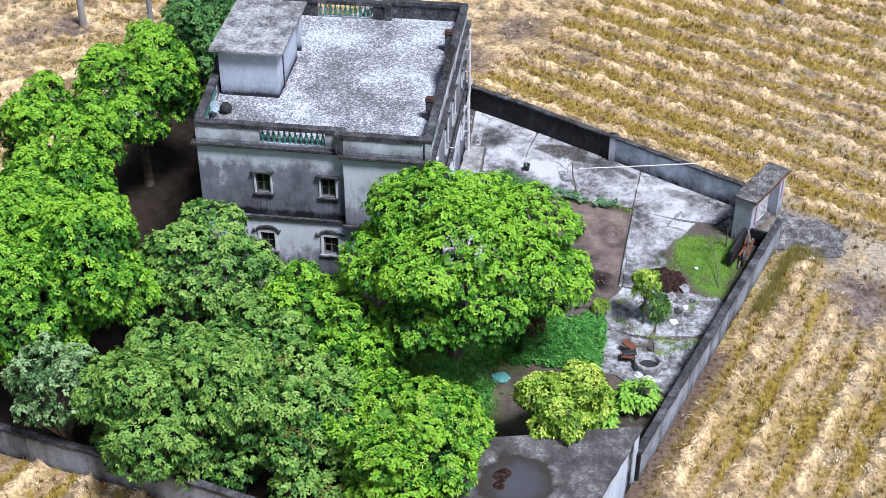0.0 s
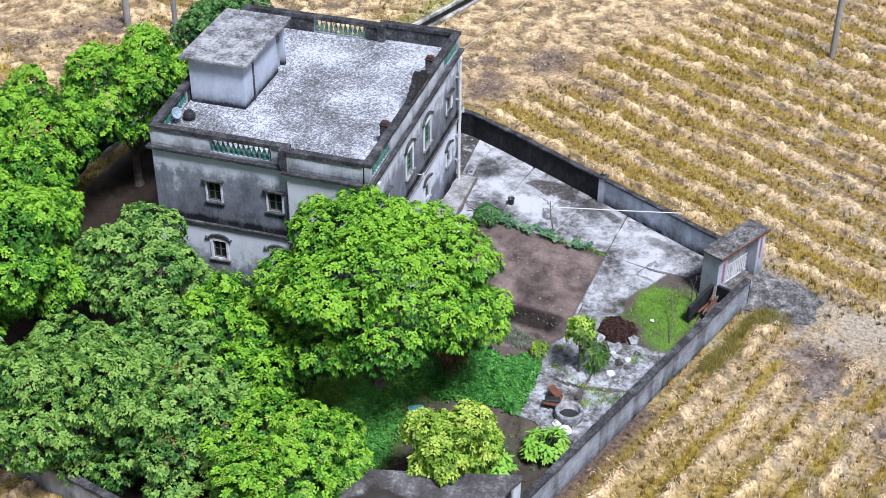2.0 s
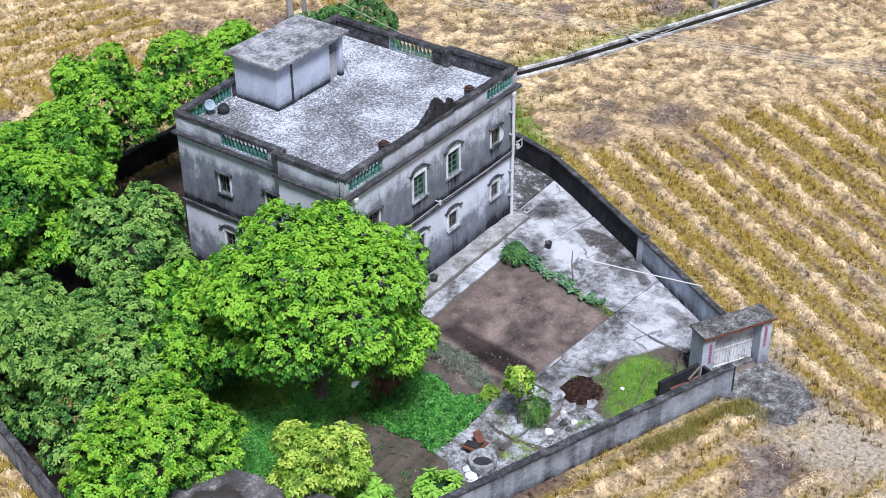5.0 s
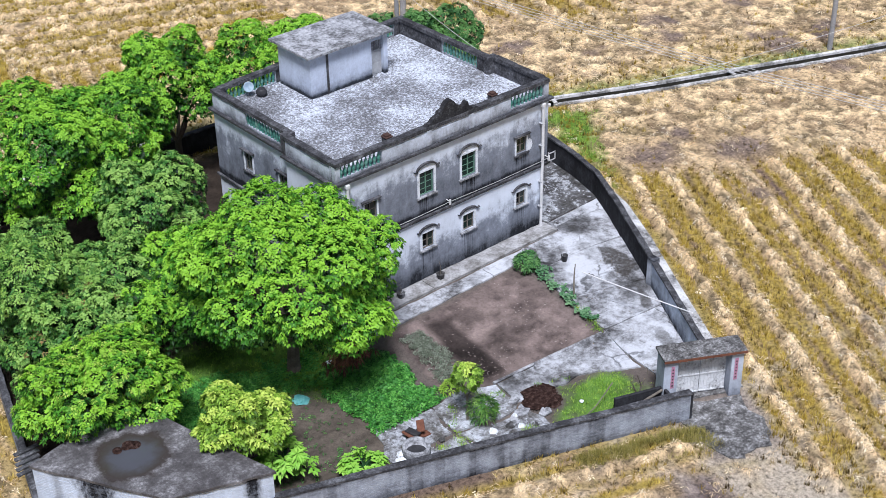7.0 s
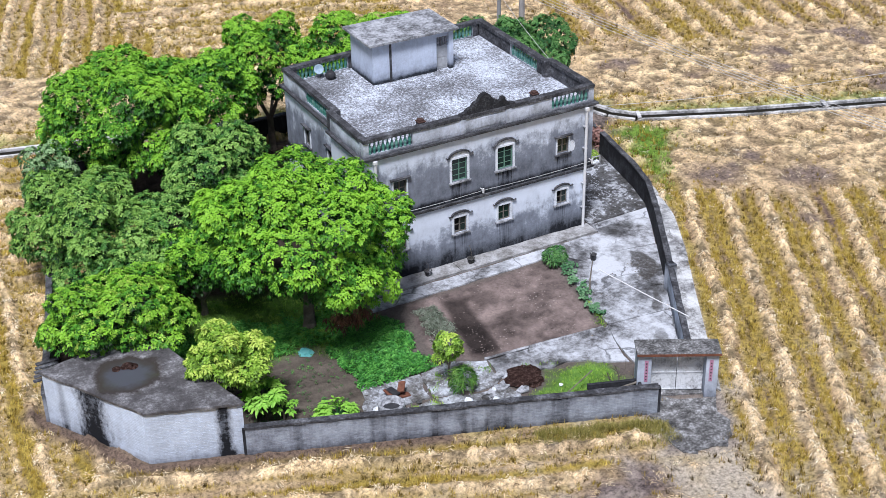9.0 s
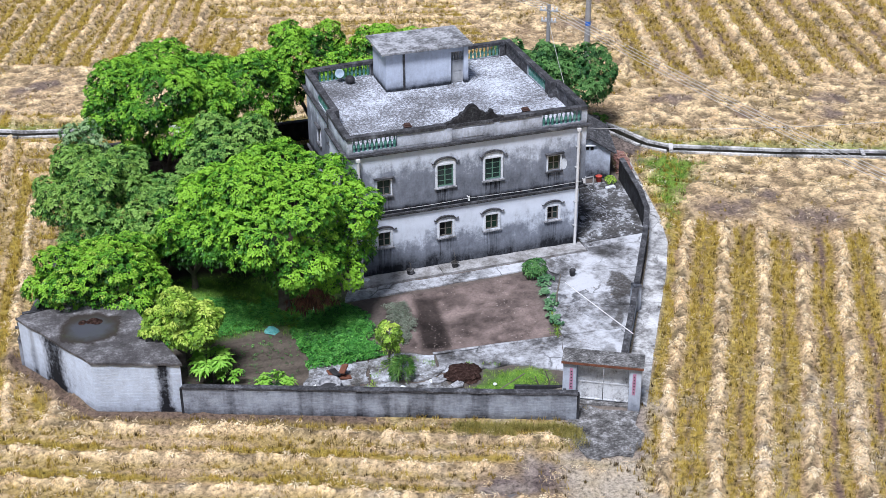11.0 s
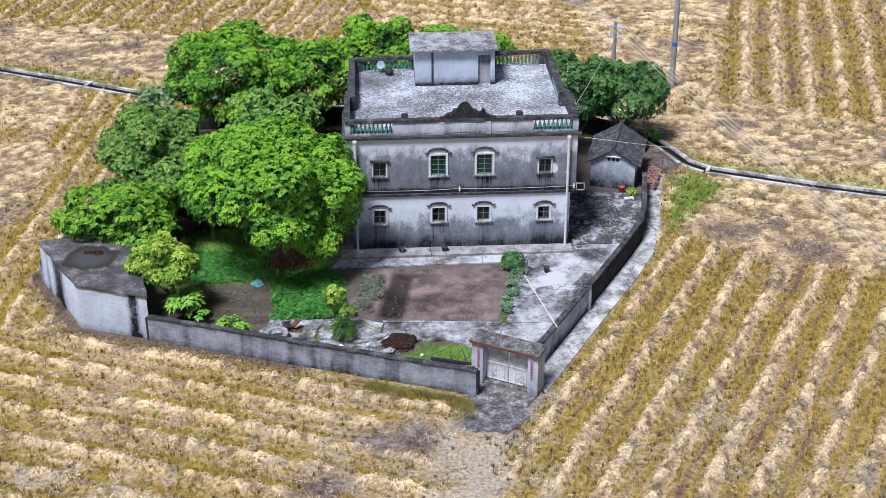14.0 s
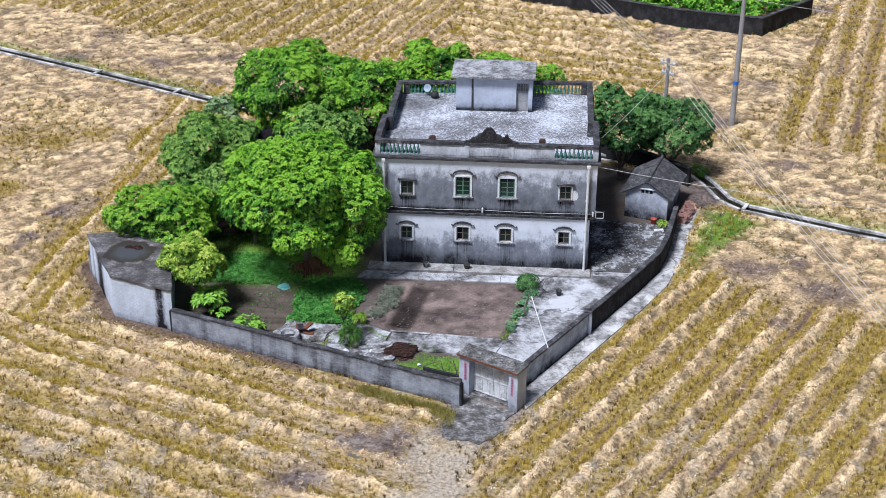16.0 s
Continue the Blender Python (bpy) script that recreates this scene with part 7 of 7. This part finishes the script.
part("jar_body", lathe(bmesh.new(), [(0.16, 0.0), (0.27, 0.14), (0.28, 0.26), (0.2, 0.38), (0.17, 0.42), (0.14, 0.4)], 14), BLACKPLASTIC, jar, smooth=True)

# ---- power lines ----
def power_pole(foot, h, label, arms=(), band=None, r=0.15):
    p = thing("utility_pole", label, "utility pole", (*foot, 0), group="utility poles in the fields")
    part("pole_shaft", tube(bmesh.new(), [(0, 0, -0.4), (0, 0, h * 0.5), (0, 0, h)], [r * 1.15, r, r * 0.75], 10), POLE, p)
    for z, w, a in arms:
        arm = part("crossarm", boxes((-w, w, -0.05, 0.05, z - 0.05, z + 0.05), bevel=0.01), GALV, p)
        arm.matrix_local = pose(0, 0, 0, 0, 0, a)
        for u in (-w + 0.08, -w * 0.4, w * 0.4, w - 0.08):
            part("insulator", lathe(bmesh.new(), [(0.05, z + 0.05), (0.07, z + 0.1), (0.03, z + 0.15), (0.06, z + 0.2), (0.03, z + 0.24)], 8, (u, 0, 0)), WHITEWASH, arm)
    if band:
        part("band", lathe(bmesh.new(), [(r * 1.08, band), (r * 1.08, band + 0.28)], 12), BLUE, p, "blue painted number band")
    return p


power_pole((23.0, 24.0), 11.0, "tall grey concrete utility pole with a blue band", ((9.7, 0.8, 20), (10.5, 0.6, 20)), 3.3, 0.19)
power_pole((17.5, 17.8), 7.3, "short concrete pole with crossarms and insulators", ((6.9, 0.6, -35), (6.2, 0.5, -35)))
power_pole((31.5, -17.1), 9.0, "lone concrete utility pole in the stubble field", ((8.4, 0.7, -60),))
power_pole((40.6, 3.2), 9.0, "concrete utility pole beside the channel", ((8.4, 0.7, -60),))


def cable(a, b, sag, label="thin sagging power cable", r=0.014):
    a, b = Vector(a), Vector(b)
    pts = [a.lerp(b, i / 14) - Vector((0, 0, sag * 4 * (i / 14) * (1 - i / 14))) for i in range(15)]
    solo("power_cable", tube(bmesh.new(), pts, r, 5), WIRE, label, "cable", "power cables")


for k in range(4):
    o = -0.48 + 0.32 * k
    cable((17.5 + o, 17.8 + 0.25 * o, 7.1), (33 + o, -46, 8.4), 1.3)
    cable((17.5 + o, 17.8 + 0.25 * o, 7.1), (4 + o, 62, 8.4), 1.0)
cable((17.5, 17.8, 6.3), (12.3, 2.0, 7.4), 0.2, "thin service cable to the house")
cable((12.4, 0.4, 6.6), (46, -6, 7.0), 0.9, "thin service cable from the house")
cable((23.0, 24.0, 9.8), (70, 16, 9.5), 1.2)
cable((23.0, 24.0, 10.5), (70, 18, 10.2), 1.2)
cable((23.0, 24.0, 9.8), (5, 60, 9.5), 1.0)

# heap of old bricks beside the wall end
REDBRICK = mottled("old_red_brick", [(0.3, (0.16, 0.08, 0.065)), (0.5, (0.30, 0.16, 0.13)), (0.7, (0.44, 0.38, 0.36))], 3, 16, 0.95, local=True)
pile = thing("brick_pile", "untidy heap of old red bricks beside the footway", "bricks", (18.45, 7.7, 0.0), -18)
part("pile_core", prism(bmesh.new(), [(-0.28, -0.9), (0.25, -0.9), (0.3, 1.6), (-0.25, 1.6)], -0.05, 0.42), REDBRICK, pile)
BRICKM = finish(boxes((-0.12, 0.12, -0.057, 0.057, -0.03, 0.03), bevel=0.006), "brick", REDBRICK)
rr = random.Random(77)
for i in range(120):
    u, w = rr.uniform(-0.95, 1.7), rr.uniform(-0.42, 0.42)
    z = 0.46 - 0.9 * max(0, abs(w) - 0.26) / 0.4 + rr.uniform(-0.03, 0.09)
    o = part("brick", BRICKM, None, pile)
    o.matrix_local = pose(w, u, max(z, 0.03), rr.uniform(-18, 18), rr.uniform(-18, 18), rr.choice((0, 90)) + rr.uniform(-25, 25))


# loose chips and leaf litter on the hard ground
def litter(name, label, poly, n, size, material, seed, z=0.055, spread=0.6):
    rng = np.random.default_rng(seed)
    qx, qy = [q[0] for q in poly], [q[1] for q in poly]
    x, y = rng.uniform(min(qx), max(qx), n), rng.uniform(min(qy), max(qy), n)
    k = inside(x, y, poly) & (rng.random(n) < np.clip((fbm(x, y, 1.2, seed) - 0.5) * 4 + spread, 0, 1))
    x, y = x[k], y[k]
    m = len(x)
    az, s = rng.uniform(0, 6.283, m), size * rng.uniform(0.3, 1.0, m) ** 1.5
    pts = []
    for i in range(5):
        a = az + i * 6.283 / 4
        q = s * rng.uniform(0.5, 1.1, m) if i < 4 else 0 * s
        pts.append(np.stack([x + q * np.cos(a), y + q * np.sin(a), np.full(m, z) + (0.3 * s if i == 4 else 0)], -1))
    v = np.stack(pts, 1).reshape(-1, 3)
    o = 5 * np.arange(m)[:, None]
    f = np.concatenate([o + np.array([[i, (i + 1) % 4, 4]]) for i in range(4)], 0)
    return solo(name, np_mesh(name, v, f, material, np.repeat(rng.random(m), 5)), None, label, "debris", kind="stuff")


CHIP = foliage("broken_plaster_chips", (0.10, 0.10, 0.105), (0.36, 0.37, 0.40), (0.72, 0.75, 0.80), 0.0, 0.9)
CLOD = foliage("pale_soil_clods", (0.10, 0.078, 0.07), (0.24, 0.19, 0.17), (0.42, 0.36, 0.33), 0.0, 0.95)
LEAFBITS = foliage("fallen_leaves", (0.03, 0.02, 0.012), (0.13, 0.085, 0.045), (0.30, 0.22, 0.12), 0.0, 0.9)
litter("plaster_chips", "white plaster chips strewn over the dark rear yard", [(12.5, 0.1), (16.0, 0.2), (17.6, 6.2), (14.6, 6.8), (12.5, 6.8)], 2000, 0.08, CHIP, 201)
litter("plaster_chips", "pale rubble crumbs on the broken concrete", [(-5.2, -9.4), (-4.0, -7.4), (0.5, -8.2), (1.3, -12.6), (0.4, -12.8), (-5.4, -10.6)], 1200, 0.07, CHIP, 202, spread=0.2)
litter("fallen_leaves", "small brown fallen leaves on the yard concrete", [(-5.2, -9.4), (-4.0, -7.4), (1.4, -8.4), (7.4, -8.8), (8.3, -5.6), (14.0, -3.6), (11.9, -7.6), (8.3, -13.6), (6.9, -12.4), (1.0, -12.6)], 2600, 0.05, LEAFBITS, 203, spread=0.15)
litter("soil_clods", "pale clods on the dug plot", [(0.6, -2.5), (8.0, -2.4), (7.3, -8.4), (1.4, -8.0), (-0.4, -6.9)], 1500, 0.06, CLOD, 204, 0.015, 0.3)


# things against the outbuilding
pail = thing("bucket", "small red plastic bucket by the outbuilding wall", "bucket", (16.4, 6.75, 0.05))
part("bucket_body", lathe(bmesh.new(), [(0.15, 0.0), (0.2, 0.34), (0.21, 0.35), (0.19, 0.35), (0.14, 0.03)], 14), mottled("red_plastic", [(0.3, (0.36, 0.04, 0.03)), (0.7, (0.55, 0.09, 0.06))], 4, 15, 0.5), pail, smooth=True)
bush("shrub", "small yellow-green potted weed by the outbuilding", (16.95, 6.3), 0.28, 0.5, YELLOW, 47, 40, 7, 0.14)
solo("slab", boxes((-0.3, 0.3, -0.12, 0.12, 0.0, 0.08), bevel=0.01), WHITEWASH, "loose pale concrete slab on the rear yard", "slab", at=pose(16.7, 5.75, 0.05, 0, 0, 12))
litter("compost_crumbs", "dark crumbs of compost on and about the heap", [(1.3, -10.2), (1.7, -9.6), (2.5, -9.5), (3.0, -10.1), (2.7, -10.9), (1.7, -10.95)], 900, 0.10, MANURE, 205, 0.12, 0.9)

# shallow puddle in the churned mud outside the front wall
WATER, nt, b = mat("muddy_water", 0.06, 0.5)
b.inputs["Base Color"].default_value = (0.17, 0.16, 0.155, 1)
rr = random.Random(8)
rim = [(1.1 + 0.62 * math.cos(a) * (1 + rr.uniform(-0.25, 0.25)), -19.85 + 0.42 * math.sin(a) * (1 + rr.uniform(-0.3, 0.3))) for a in [i * math.pi / 9 for i in range(18)]]
solo("puddle", prism(bmesh.new(), rim, -0.1, 0.045), WATER, "shallow grey puddle in the churned mud", "puddle")
# broken slabs round the compost and the young tree
for i, (x, y, a, w) in enumerate(((1.2, -9.65, 20, 0.42), (0.85, -10.45, -15, 0.46), (0.2, -10.7, 70, 0.34), (1.6, -11.1, 10, 0.40))):
    rr = random.Random(300 + i)
    o = [(w * math.cos(q) * rr.uniform(0.7, 1.1), 0.62 * w * math.sin(q) * rr.uniform(0.7, 1.1)) for q in [k * math.pi / 2.5 for k in range(5)]]
    solo("slab", prism(bmesh.new(), o, 0.0, 0.06), SLAB, "broken white concrete slab lying beside the compost", "slab", "broken slabs by the compost", at=pose(x, y, 0.047, rr.uniform(-3, 3), rr.uniform(-3, 3), a))
